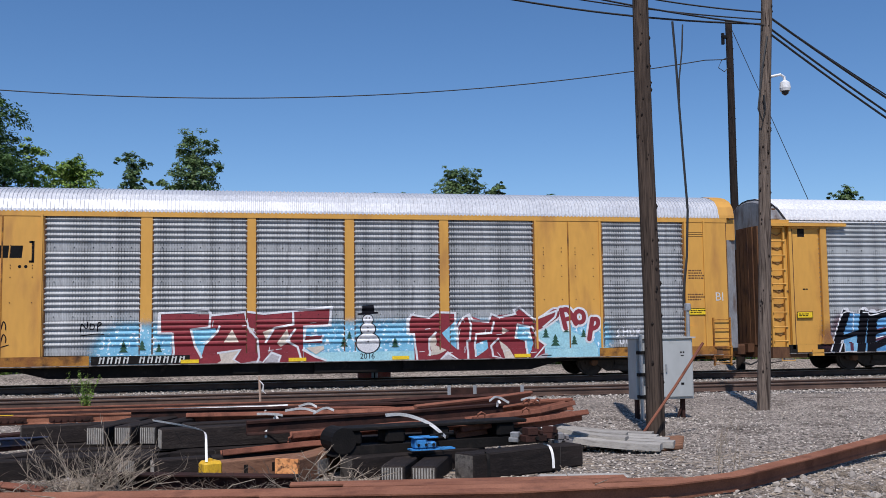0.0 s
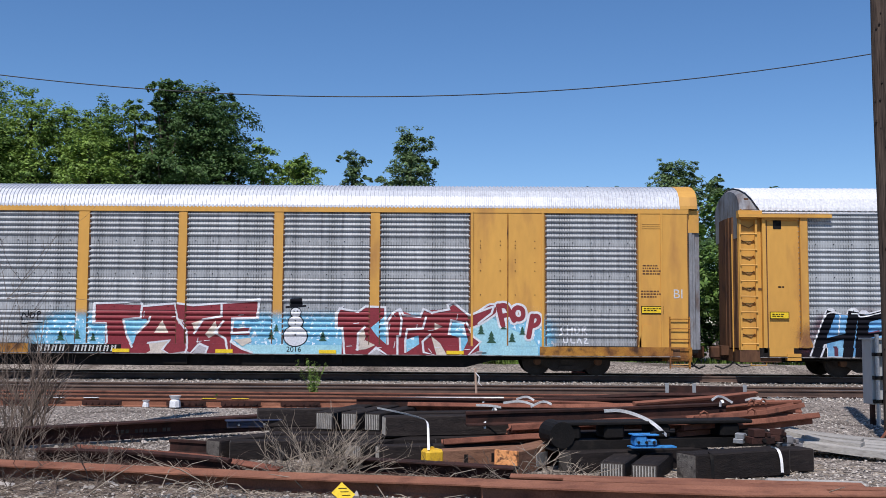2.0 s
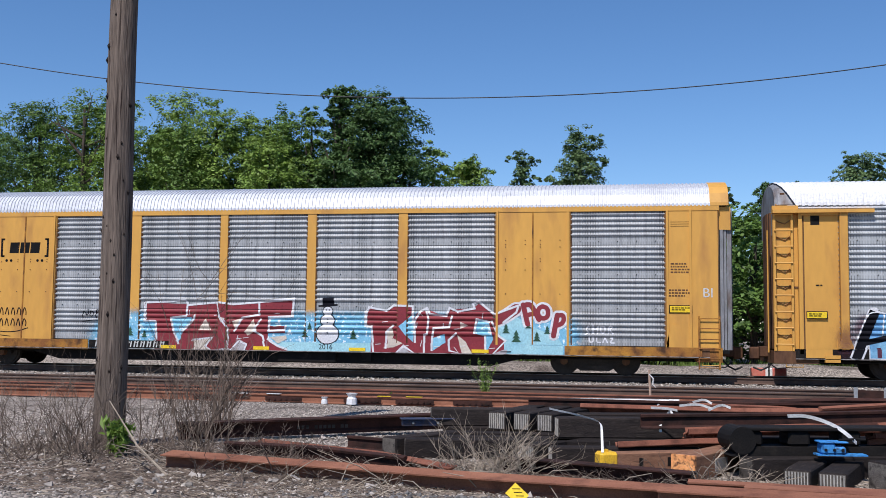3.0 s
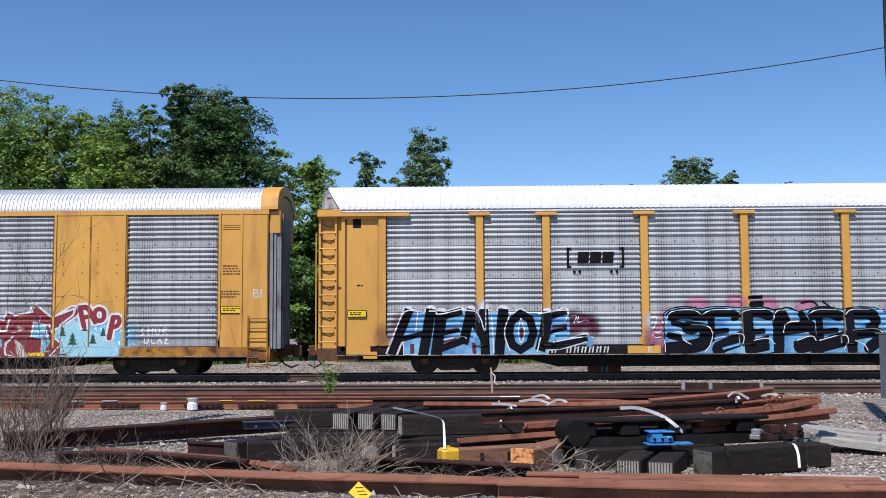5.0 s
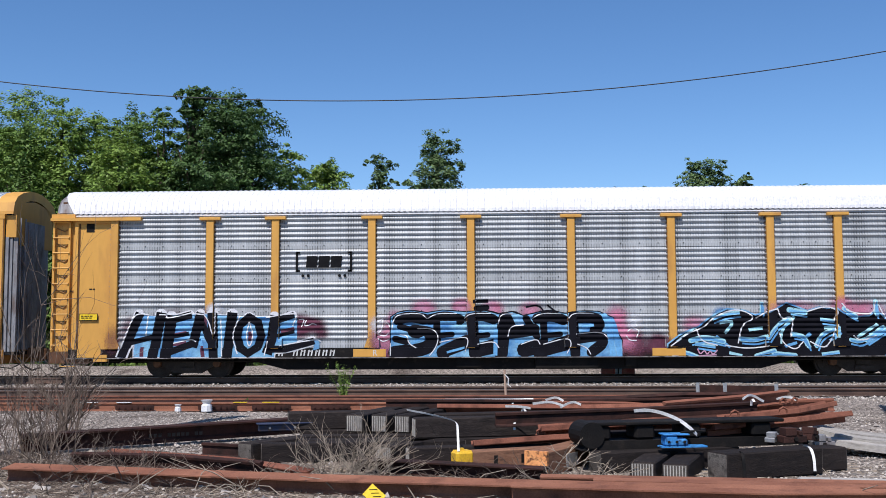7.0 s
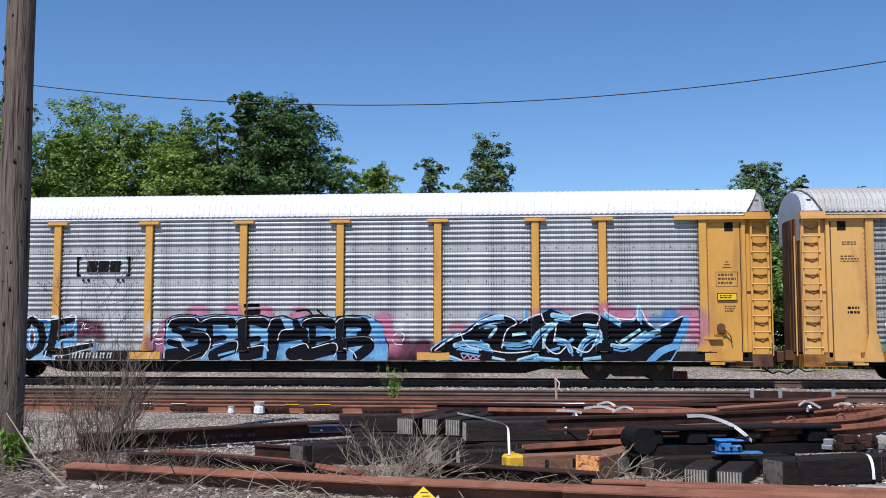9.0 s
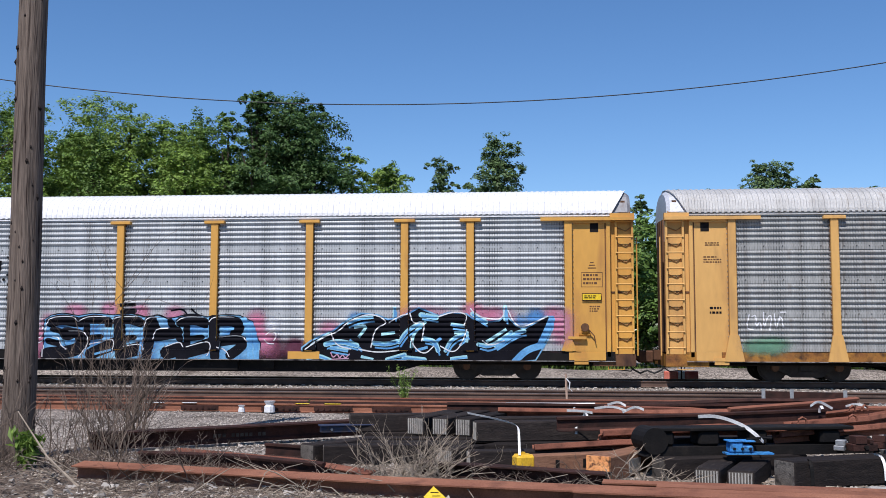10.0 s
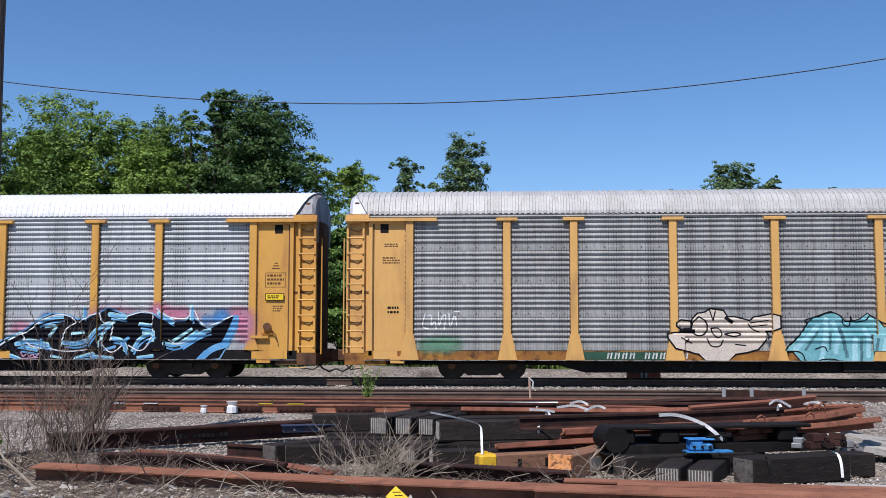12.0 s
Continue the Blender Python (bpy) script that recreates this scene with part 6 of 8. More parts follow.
BUBBLE_LINES = [
    (0.0364, [(-3.65, 1.85), (-3.86, 1.67), (-3.87, 1.41), (-3.65, 1.27), (-3.42, 1.41), (-3.42, 1.7), (-3.64, 1.85)]),
    (0.0298, [(-3.34, 2.03), (-3.25, 1.74)]),
    (0.0298, [(-3.18, 2.01), (-3.25, 1.74)]),
    (0.0298, [(-3.32, 1.51), (-3.1, 1.54), (-2.98, 1.35), (-3.11, 1.22), (-3.26, 1.35), (-3.32, 1.51)]),
    (0.0298, [(-3.43, 1.22), (-3.33, 0.99), (-3.05, 0.99), (-2.98, 1.19)]),
    (0.0331, [(-2.94, 1.35), (-2.65, 1.41), (-2.43, 1.35), (-2.66, 1.27), (-2.94, 1.35)]),
    (0.0298, [(-2.27, 1.65), (-2.14, 1.48), (-1.95, 1.41)]),
    (0.0992, [(-2.89, 1.82), (-2.71, 1.69)]),
    (0.116, [(-4.17, 1.44), (-3.8, 1.43)]),
    (0.0298, [(-4.18, 1.25), (-3.86, 1.09)]),
    (0.0298, [(-4.07, 1.06), (-3.94, 1.22)]),
    (0.0298, [(-2.63, 1.06), (-2.35, 1.03)]),
    (0.0248, [(-2.2, 1.67), (-1.69, 1.75)]),
    (0.0248, [(-2.14, 1.57), (-1.73, 1.62)]),
]
TEAL_MASS = [
    [(-1.24, 0.84, 0.92), (-1.04, 0.87, 1.06), (-0.82, 0.6, 1.29), (-0.62, 0.6, 1.61), (-0.42, 0.6, 1.82), (0.06, 0.6, 1.99), (0.34, 0.6, 1.86), (0.46, 0.6, 1.7), (0.62, 0.6, 1.7), (0.87, 0.6, 1.77), (1.09, 0.6, 1.93), (1.34, 0.6, 1.74), (1.49, 0.6, 1.54), (2.09, 0.6, 1.67), (2.47, 0.6, 1.38)],
]
TEAL_PALE = [
    (0.149, [(-0.95, 0.93), (-0.6, 1.25), (-0.33, 1.57)]),
    (0.132, [(-0.27, 0.58), (-0.09, 1.22), (-0.08, 1.77)]),
    (0.132, [(0.15, 0.84), (0.29, 1.29), (0.11, 1.7)]),
    (0.149, [(0.67, 0.58), (0.73, 1.22)]),
    (0.132, [(1.05, 0.74), (1.13, 1.22), (0.99, 1.48)]),
    (0.132, [(1.42, 0.43), (1.54, 1.22)]),
    (0.132, [(1.89, 0.59), (1.98, 1.38)]),
]
TEAL_DARK = [
    (0.0661, [(-0.67, 0.9), (-0.31, 1.41)]),
    (0.0661, [(0.02, 0.93), (0.04, 1.38)]),
    (0.0992, [(0.46, 0.71), (0.41, 1.22), (0.29, 1.51)]),
    (0.0826, [(0.86, 0.58), (0.91, 1.22)]),
    (0.0826, [(1.24, 0.78), (1.32, 1.22)]),
    (0.0992, [(1.74, 0.59), (1.73, 1.22)]),
    (0.0826, [(0.01, 0.58), (0.33, 0.58)]),
]
TEAL_LINES = [
    (0.0331, [(-1.24, 0.93), (-0.82, 1.32), (-0.58, 1.67), (-0.71, 1.77), (-0.33, 1.83), (0.06, 2.01), (0.4, 1.86), (0.36, 1.64), (0.58, 1.54), (0.62, 1.93), (0.65, 1.67), (1.06, 1.74), (1.16, 1.94), (1.49, 1.61), (2.09, 1.7)]),
    (0.0331, [(-1.24, 0.87), (-0.77, 0.87), (-0.68, 0.48), (-0.37, 0.49), (-0.3, 0.65), (0.27, 0.65), (0.32, 0.33), (1.1, 0.33)]),
    (0.0331, [(-0.39, 0.93), (-0.13, 1.03), (-0.07, 0.87)]),
]
TAG_SCRAWL = [
    (0.0331, [(-11.55, 1.93), (-11.65, 1.54), (-11.45, 1.5)]),
    (0.0331, [(-11.48, 1.87), (-11.35, 1.93), (-11.38, 1.54), (-11.25, 1.77), (-11.22, 1.5)]),
    (0.0331, [(-11.15, 2), (-11.15, 1.5), (-11.05, 1.87), (-10.92, 1.93), (-10.99, 1.47)]),
    (0.0331, [(-10.85, 1.96), (-10.82, 1.47), (-10.71, 1.87)]),
    (0.0331, [(-10.76, 1.67), (-10.66, 1.93), (-10.62, 1.57)]),
    (0.0331, [(-10.69, 2), (-10.53, 2)]),
]
each(P, "white_tag_stroke", TAG_SCRAWL, 0.0, WHITE_PAINT, 0.006, "illegible white marker stroke")
spray(car_c, SPEC_C, "green_puff", [(-11.0, 1.05, 0.8, 0.35, 0.8), (-11.5, 1.0, 0.4, 0.3, 0.5)], SOFT_GREEN, 0.004, "faded green sprayed patch")
P("bubble_outline", edges_of(BUBBLE, 0.09), INK, 0.006, "black outline of bubble letters")
P("bubble_letters", bands(BUBBLE), CREAM, 0.009, "cream bubble letters")
each(P, "bubble_line", BUBBLE_LINES, 0.006, INK, 0.012, "thin black line")
P("teal_outline", edges_of(TEAL_MASS, 0.06), INK, 0.006, "dark outline of teal letters")
P("teal_letters", bands(TEAL_MASS), TEAL, 0.009, "teal sprayed letters")
each(P, "teal_fill", TEAL_PALE, 0.0, PALE_BLUE, 0.0115, "pale teal fill")
each(P, "teal_fill", TEAL_DARK, 0.0, DEEP_TEAL, 0.0135, "deep teal fill")
each(P, "teal_line", TEAL_LINES, 0.0, INK, 0.0155, "thin black line")
CARS.append((car_c, 36.15))


# ---- trees behind the train ----
def leaf_cloud(seed, blobs, count, size):
    """Leaves in small domed sprays over uneven blobs (x, y, z, rx, ry, rz), with a few inside."""
    g = np.random.default_rng(seed)
    b = np.array(blobs)
    area = b[:, 3] * b[:, 4] + b[:, 4] * b[:, 5] + b[:, 3] * b[:, 5]
    per = 42
    n = max(40, count // per)
    pick = g.choice(len(b), n, p=area / area.sum())

    def unit(k):
        v = g.normal(size=(k, 3))
        return v / np.linalg.norm(v, axis=1)[:, None]
    d = unit(n)
    d[:, 2] = np.where(d[:, 2] < -0.7, -d[:, 2], d[:, 2])
    reach = g.uniform(0.62, 1.12, (n, 1))
    reach[g.random(n) < 0.16] *= 0.45
    c = b[pick, :3] + d * b[pick, 3:] * reach
    rc = np.clip(0.42 * b[pick, 3], 0.20, 0.62) * g.uniform(0.65, 1.3, n)
    c, d, rc = np.repeat(c, per, 0), np.repeat(d, per, 0), np.repeat(rc, per)[:, None]
    m = len(c)
    e = unit(m)
    e[:, 2] = np.where(e[:, 2] < -0.3, -e[:, 2] * 0.8, e[:, 2])
    p = c + e * rc * np.array([1.0, 1.0, 0.85]) * g.random((m, 1)) ** 0.4
    nor = e * 0.6 + d * 0.45 + np.array([0, 0, 0.55]) + g.normal(size=(m, 3)) * 0.33
    nor /= np.linalg.norm(nor, axis=1)[:, None]
    t = np.cross(nor, unit(m))
    t /= np.linalg.norm(t, axis=1)[:, None]
    w = np.cross(nor, t)
    s = (size * g.uniform(0.55, 1.25, m))[:, None]
    quads = np.stack([p - t * s, p - w * s * 0.5 - nor * s * 0.12, p + t * s - nor * s * 0.28, p + w * s * 0.5 - nor * s * 0.12], 1)
    return quads.reshape(-1, 3)


def leaf_mesh(name, co, mat):
    me = bpy.data.meshes.new(name)
    n = len(co) // 4
    me.vertices.add(4 * n)
    me.loops.add(4 * n)
    me.polygons.add(n)
    me.vertices.foreach_set("co", co.astype(np.float32).ravel())
    me.loops.foreach_set("vertex_index", np.arange(4 * n, dtype=np.int32))
    me.polygons.foreach_set("loop_start", np.arange(0, 4 * n, 4, dtype=np.int32))
    me.update(calc_edges=True)
    me.validate()
    me.materials.append(mat)
    return me


def tree(x, y, top, radius, crown_low, mat, leaves, size, label, seed, slim=1.0, stretch=1.0, fat=1.35, name="tree"):
    """A tapered trunk with limbs and a crown of leaf sprays round the limb ends."""
    rnd = random.Random(seed)
    t = thing(name, pose(x, y, 0), label, "tree")
    bm = bmesh.new()
    lean = rnd.uniform(-0.3, 0.3)
    base_r = 0.025 * top + 0.05
    spine = [(lean * k, 0.1 * k, top * 0.9 * k) for k in (0, 0.15, 0.35, 0.55, 0.75, 1)]
    tube(bm, spine, [base_r * (1 - 0.88 * k) for k in (0, 0.15, 0.35, 0.55, 0.75, 1)], 8)
    blobs = []
    n = max(9, int(radius * 7))
    for k in range(n):
        u = (k + 0.5) / n
        z0 = crown_low + (top - crown_low) * u * 0.8
        a = k * 2.399 + rnd.uniform(-0.4, 0.4)
        reach = radius * slim * math.sin(math.pi * min(0.98, (0.22 + 0.78 * u)) ** 0.9) * rnd.uniform(0.55, 0.9)
        q = Vector((lean * u + reach * math.cos(a), reach * math.sin(a), z0 + (top - crown_low) * rnd.uniform(0.05, 0.14)))
        root = Vector((lean * u, 0.1 * u, z0 * 0.85))
        tube(bm, [root, root.lerp(q, 0.55) + Vector((0, 0, -0.12)), q], [base_r * 0.4, base_r * 0.22, 0.02], 5)
        r = radius * rnd.uniform(0.3, 0.5) * (1 - 0.2 * u) * fat
        blobs.append((q.x, q.y, q.z, r, r, r * 0.9 * stretch))
        for _ in range(4):
            s = r * rnd.uniform(0.3, 0.6)
            b = rnd.uniform(0, 6.3)
            blobs.append((q.x + math.cos(b) * r, q.y + math.sin(b) * r, q.z + rnd.uniform(-0.2, 0.6) * r, s, s, s * 0.75))
    for k in range(5):
        u = (k + 0.6) / 5.5
        r = radius * 0.5 * slim * (1 - 0.35 * u)
        blobs.append((lean * u, 0.1, crown_low + (top - crown_low) * u, r, r, (top - crown_low) * 0.16))
    blobs.append((lean, 0.1, top - radius * 0.33, radius * 0.32, radius * 0.32, radius * 0.33))
    part("trunk", bm, BARK, t)
    part("crown", leaf_mesh("crown", leaf_cloud(seed, blobs, leaves, size), mat), mat, t, "leafy crown")
    return t


tree(-12.8, 50, 13.75, 3.2, 2.0, LEAF_DARK, 62000, 0.092, "large dark green maple tree behind the train", 11)
tree(-14.2, 49.6, 13.8, 1.5, 8.0, LEAF_DARK, 12000, 0.10, "dark green maple with an upright top", 12, 0.8, 1.3)
tree(-11.4, 50.5, 13.5, 1.9, 6.0, LEAF_DARK, 14000, 0.10, "dark green maple with an uneven top", 13)
tree(-9.9, 52, 11.4, 1.8, 2.0, LEAF_LIGHT, 12000, 0.10, "light green leafy tree beside the maple", 19)
for i, (x, y, top, r, mat) in enumerate([(-15.9, 50, 13.1, 2.0, LEAF_MID), (-17.6, 51, 13.4, 2.6, LEAF_MID), (-19.2, 50.4, 12.7, 2.2, LEAF_LIGHT), (-20.7, 49, 13.1, 2.4, LEAF_LIGHT), (-22.9, 50, 13.8, 3.0, LEAF_LIGHT), (-25.6, 48, 13.6, 2.6, LEAF_LIGHT), (-28.4, 50, 13.6, 3.3, LEAF_MID), (-32.0, 51, 13.6, 3.4, LEAF_DARK), (-14.4, 54, 12.6, 2.8, LEAF_LIGHT), (-36, 53, 13.8, 3.6, LEAF_MID), (-41, 54, 13.4, 3.6, LEAF_MID), (-19.1, 53, 12.4, 3.0, LEAF_MID), (-26, 54, 12.8, 3.2, LEAF_MID), (-17.0, 47.5, 11.2, 2.4, LEAF_LIGHT), (-21.8, 47.5, 11.4, 2.3, LEAF_MID), (-24.2, 52.5, 12.9, 2.6, LEAF_MID)]):
    tree(x, y, top, r, 1.8, mat, int(10500 * r), 0.092, "light green leafy tree in the row behind the train" if mat is LEAF_LIGHT else "green leafy tree in the row behind the train", 30 + i, fat=1.5)
# a half-bare tree with dead boughs at the end of the row
bm = bmesh.new()
for k, (a, l) in enumerate([(0.5, 2.4), (0.9, 2.8), (1.4, 3.0), (2.2, 2.6), (0.2, 2.0), (2.7, 2.2), (1.1, 2.0)]):
    z = 8.6 + 0.5 * k
    q = Vector((0.8 * l * math.cos(a), -0.5, z + 0.9 * l * math.sin(a)))
    tube(bm, [(0, 0, z), (q.x * 0.5, -0.3, z + (q.z - z) * 0.42), tuple(q)], [0.09, 0.055, 0.015], 5)
    for j in range(5):
        u = Vector((0, 0, z)).lerp(q, 0.35 + 0.13 * j)
        tube(bm, [u, u + Vector((0.5 * math.cos(a + 0.8 * (-1) ** j), 0, 0.55 * math.sin(a + 0.7 * (-1) ** j)))], [0.025, 0.006], 4)
tube(bm, [(0, 0, 0), (0.1, 0, 5), (0, 0, 12.6)], [0.3, 0.2, 0.05], 8)
bare = thing("bare_tree", pose(-27.2, 47.4, 0), "half-bare grey tree with dead boughs above the train", "tree")
part("trunk", bm, BARK, bare, "grey leafless trunk and boughs")
tree(-8.9, 60, 12.0, 2.7, 3, LEAF_LIGHT, 22000, 0.11, "rounded light green tree beyond the train", 50, fat=1.2)
tree(-7.2, 75, 14.7, 1.5, 7, LEAF_POPLAR, 12000, 0.12, "small slim grey-green tree beyond the train", 51, 0.7, 1.4, 1.5)
tree(-3.5, 80, 17.2, 2.5, 7, LEAF_POPLAR, 26000, 0.13, "upright grey-green poplar tree beyond the train", 52, 0.75, 1.5, 1.5)
for x, y, top, r, s in [(22.2, 100, 18.2, 3.9, 53), (26.9, 101, 17.3, 1.7, 55), (15.2, 112, 17.4, 2.8, 56), (11.4, 112, 17.1, 1.6, 57), (18.5, 112, 17.3, 2.6, 58), (59.7, 90, 15.6, 2.3, 59)]:
    tree(x, y, top, r, 9, LEAF_POPLAR if s % 2 else LEAF_DARK, int(6000 * r), 0.15, "distant dark green tree beyond the train", s, fat=1.2)
for i in range(15):
    x = -26 + i * 4.0
    tree(x + random.uniform(-0.8, 0.8), 46 + 5 * (i % 2) + random.uniform(-1, 1), 6.5 + 0.7 * (i % 2) + random.uniform(-0.4, 0.4), 3.0, 0.3, LEAF_MID if i % 3 else LEAF_DARK, 17000, 0.14, "low bushy green tree in the hedge behind the train", 70 + i, fat=1.7)
    tree(x + 2.0 + random.uniform(-0.5, 0.5), 53 + random.uniform(-1, 1), 6.4 + random.uniform(-0.4, 0.4), 2.8, 0.2, LEAF_DARK if i % 3 else LEAF_MID, 9000, 0.16, "low dark green tree at the back of the hedge", 90 + i, fat=1.8)


def grass_patch(x0, x1, y0, y1, n, tall, seed):
    rnd = random.Random(seed)
    verts, faces = [], []
    for _ in range(n):
        x, y = rnd.uniform(x0, x1), rnd.uniform(y0, y1)
        if noise.noise((x * 0.35, y * 0.5, 3)) < -0.1:
            continue
        h, a, k = tall * rnd.uniform(0.4, 1.2), rnd.uniform(0, 6.3), len(verts)
        dx, dy = 0.012 * math.cos(a), 0.012 * math.sin(a)
        bx, by = rnd.uniform(-0.4, 0.4) * h, rnd.uniform(-0.4, 0.4) * h
        z = height(x, y) - 0.01
        verts += [(x - dx * 2, y - dy * 2, z), (x + dx * 2, y + dy * 2, z), (x + bx * 0.4 + dx, y + by * 0.4, z + h * 0.6), (x + bx, y + by, z + h)]
        faces += [(k, k + 1, k + 2), (k, k + 2, k + 3)]
    return tagged(part("grass", mesh_of("grass", verts, faces, GRASS), GRASS), "patchy green grass verge beyond the tracks", "grass", kind="stuff")


grass_patch(-30, 34, 41.5, 48, 9000, 0.4, 5)

# the gravel bank beyond the main track
bm = bmesh.new()
for i in range(60):
    x = -32 + i * 1.1
    h = 0.42 + 0.22 * noise.noise((x * 0.25, 1, 7))
    ring = [bm.verts.new((x, y, z)) for y, z in ((37.4, -0.05), (38.4, h * 0.55), (39.6, h * 0.75), (41.5, h * 0.4), (44, -0.05))]
    if i:
        for a in range(4):
            bm.faces.new((prev[a], ring[a], ring[a + 1], prev[a + 1]))
    prev = ring
tagged(part("gravel_bank", bm, GRAVEL, smooth=True), "low grey gravel bank beyond the tracks", "bank", kind="structure")

bar = thing("barrier", pose(4.6, 33.9, 0), "faded red and white plastic barrier lying behind the track", "barrier")
part("red_panel", boxes((-0.55, -0.1, -0.08, 0.08, 0.05, 0.42), (0.12, 0.55, -0.08, 0.08, 0.05, 0.42), bevel=0.02), RED_PLASTIC, bar)
part("white_panel", boxes((-0.1, 0.12, -0.08, 0.08, 0.05, 0.42), bevel=0.02), WHITE_PLASTIC, bar)
part("post", boxes((-0.02, 0.02, -0.12, -0.085, -0.05, 0.75)), BLACK_STEEL, bar)


# ---- poles and wires ----
def pole(x, y, h, r0, r1, label, lean=(0, 0), seed=0, wood=POLE_WOOD):
    """A wooden pole with checks and climbing-spike scars."""
    rnd = random.Random(seed)
    t = thing("utility_pole", pose(x, y, -0.05), label, "utility pole")
    bm = bmesh.new()
    rings, n = [], 22
    steps = int(h / 0.35)
    for k in range(steps + 1):
        u = k / steps
        r = r0 + (r1 - r0) * u
        cx, cy = lean[0] * u * h + 0.015 * math.sin(u * 9), lean[1] * u * h
        rings.append([bm.verts.new((cx + (r + 0.006 * noise.noise((math.cos(a) * 4, math.sin(a) * 4, u * 2 + seed))) * math.cos(a), cy + (r + 0.006 * noise.noise((math.cos(a) * 4, math.sin(a) * 4, u * 2 + seed))) * math.sin(a), u * h)) for a in [i * 2 * math.pi / n for i in range(n)]])
    for a, b in zip(rings, rings[1:]):
        for k in range(n):
            bm.faces.new((a[k], a[(k + 1) % n], b[(k + 1) % n], b[k]))
    bm.faces.new(rings[-1])
    part("shaft", bm, wood, t, smooth=True)
    for _ in range(int(h * 6)):
        z, a = rnd.uniform(0.6, h - 0.2), rnd.uniform(3.4, 6.0)
        r = r0 + (r1 - r0) * z / h - 0.004
        px, py = lean[0] * z + 0.015 * math.sin(z / h * 9) + r * math.cos(a), lean[1] * z + r * math.sin(a)
        k = rnd.uniform(0.6, 1.7)
        part("knot", tube(bmesh.new(), [(px, py, z + 0.03 * k), (px + 0.004 * math.cos(a), py + 0.004 * math.sin(a), z), (px, py, z - 0.03 * k)], [0.004, 0.016 * k, 0.004], 5), POLE_BLACK, t)
    return t


pole(6.42, 14.83, 10.5, 0.145, 0.115, "leaning dark weathered wooden utility pole beside a grey cabinet", (-0.006, 0), 1, POLE_DARK)
pole_b = pole(10.54, 19.0, 11.0, 0.135, 0.105, "weathered wooden utility pole with a white camera", (0.05, 0.0), 2)
pole_c = pole(19.04, 36.0, 13.8, 0.17, 0.13, "dark slim wooden utility pole behind the train", (0.0, 0), 3, POLE_BLACK)
pole(-6.66, 12.5, 10.5, 0.205, 0.165, "thick weathered grey-brown wooden utility pole in dead brush", (0.004, 0), 4)


def sag(a, b, drop, n=14):
    a, b = Vector(a), Vector(b)
    return [a.lerp(b, i / n) - Vector((0, 0, 4 * drop * (i / n) * (1 - i / n))) for i in range(n + 1)]


def wire(name, pts, r, label, mat=CABLE, sides=5):
    return tagged(part(name, tube(bmesh.new(), pts, r, sides), mat), label, "cable")


wire("overhead_wire", [(x, 36, 10.003 + 0.03481 * x + 0.004641 * x ** 2) for x in range(-48, 19)] + [(18.95, 36, 12.2)], 0.02, "single thin black wire hung behind the train")
part("hook", tube(bmesh.new(), [(18.9, 35.85, 12.25), (18.6, 35.8, 12.1), (18.45, 35.8, 11.8), (18.7, 35.8, 11.65), (18.85, 35.8, 11.8)], 0.018, 5), CABLE, pole_c, at=pose(-19.04, -36, 0.05))
part("insulator", boxes((-0.28, 0.0, -0.08, 0.08, 13.1, 13.2), (-0.3, -0.2, -0.05, 0.05, 12.85, 13.3)), BLACK_STEEL, pole_c)
for za, zb, drop, dy, r in ((8.28, 8.0, 0.12, 0.0, 0.022), (8.6, 8.12, 0.1, 0.2, 0.016), (8.65, 7.95, 0.1, -0.15, 0.02)):
    wire("feeder_cable", sag((5.0, 19 + dy, za), (10.93, 19 + dy * 0.4, zb), drop), r, "black twisted feeder cable strung between utility poles")
wire("feeder_cable", sag((8.6, 19.3, 8.5), (10.93, 19.0, 8.25), 0.03), 0.018, "black twisted feeder cable strung between utility poles")
for za, zb, dy, r in ((8.17, 4.15, 0.0, 0.026), (8.0, 3.75, 0.1, 0.024), (7.74, 3.45, -0.1, 0.024), (8.2, 4.35, 0.04, 0.014)):
    wire("feeder_cable", sag((11.0, 19 + dy, za), (19.0, 19 + dy, zb - 0.35), 0.2), r, "heavy black feeder cable running down from the pole")
wire("guy_wire", [(19.1, 36, 13.6), (22.5, 36, 6.0), (25, 36, 0.2)], 0.014, "thin steel guy wire of the far pole")
part("cable_loop", tube(bmesh.new(), [(0.35, -0.12, 7.75), (0.22, -0.15, 7.2), (0.12, -0.16, 6.6), (0.06, -0.16, 6.2), (0.14, -0.16, 5.95), (0.22, -0.16, 6.2), (0.2, -0.15, 6.5)], 0.02, 5), CABLE, pole_b)
bm = bmesh.new()
tube(bm, [(0.46, 0, 6.93), (0.66, -0.05, 6.97), (0.74, -0.05, 6.92), (0.75, -0.05, 6.78)], 0.028, 8)
part("camera_bracket", bm, WHITE_PLASTIC, pole_b, "white curved bracket")
bm = bmesh.new()
tube(bm, [(0.75, -0.05, 6.84), (0.75, -0.05, 6.8), (0.75, -0.05, 6.68), (0.75, -0.05, 6.62)], [0.05, 0.10, 0.115, 0.10], 14)
dome = part("camera_housing", bm, WHITE_PLASTIC, pole_b, "white dome camera housing")
part("dome", tube(bmesh.new(), [(0.75, -0.05, 6.63), (0.75, -0.05, 6.57), (0.75, -0.05, 6.53)], [0.085, 0.07, 0.02], 12), DARK_GLASS, dome)
wire("service_drop", [(8.28, 17.8, 7.55), (8.32, 17.8, 6.9), (8.36, 17.8, 6.0), (8.40, 17.8, 5.2), (8.47, 17.8, 3.9), (8.42, 17.8, 3.0), (8.33, 17.8, 2.3), (8.33, 17.8, 2.05)], 0.024, "black service cable dropping to a grey cabinet")
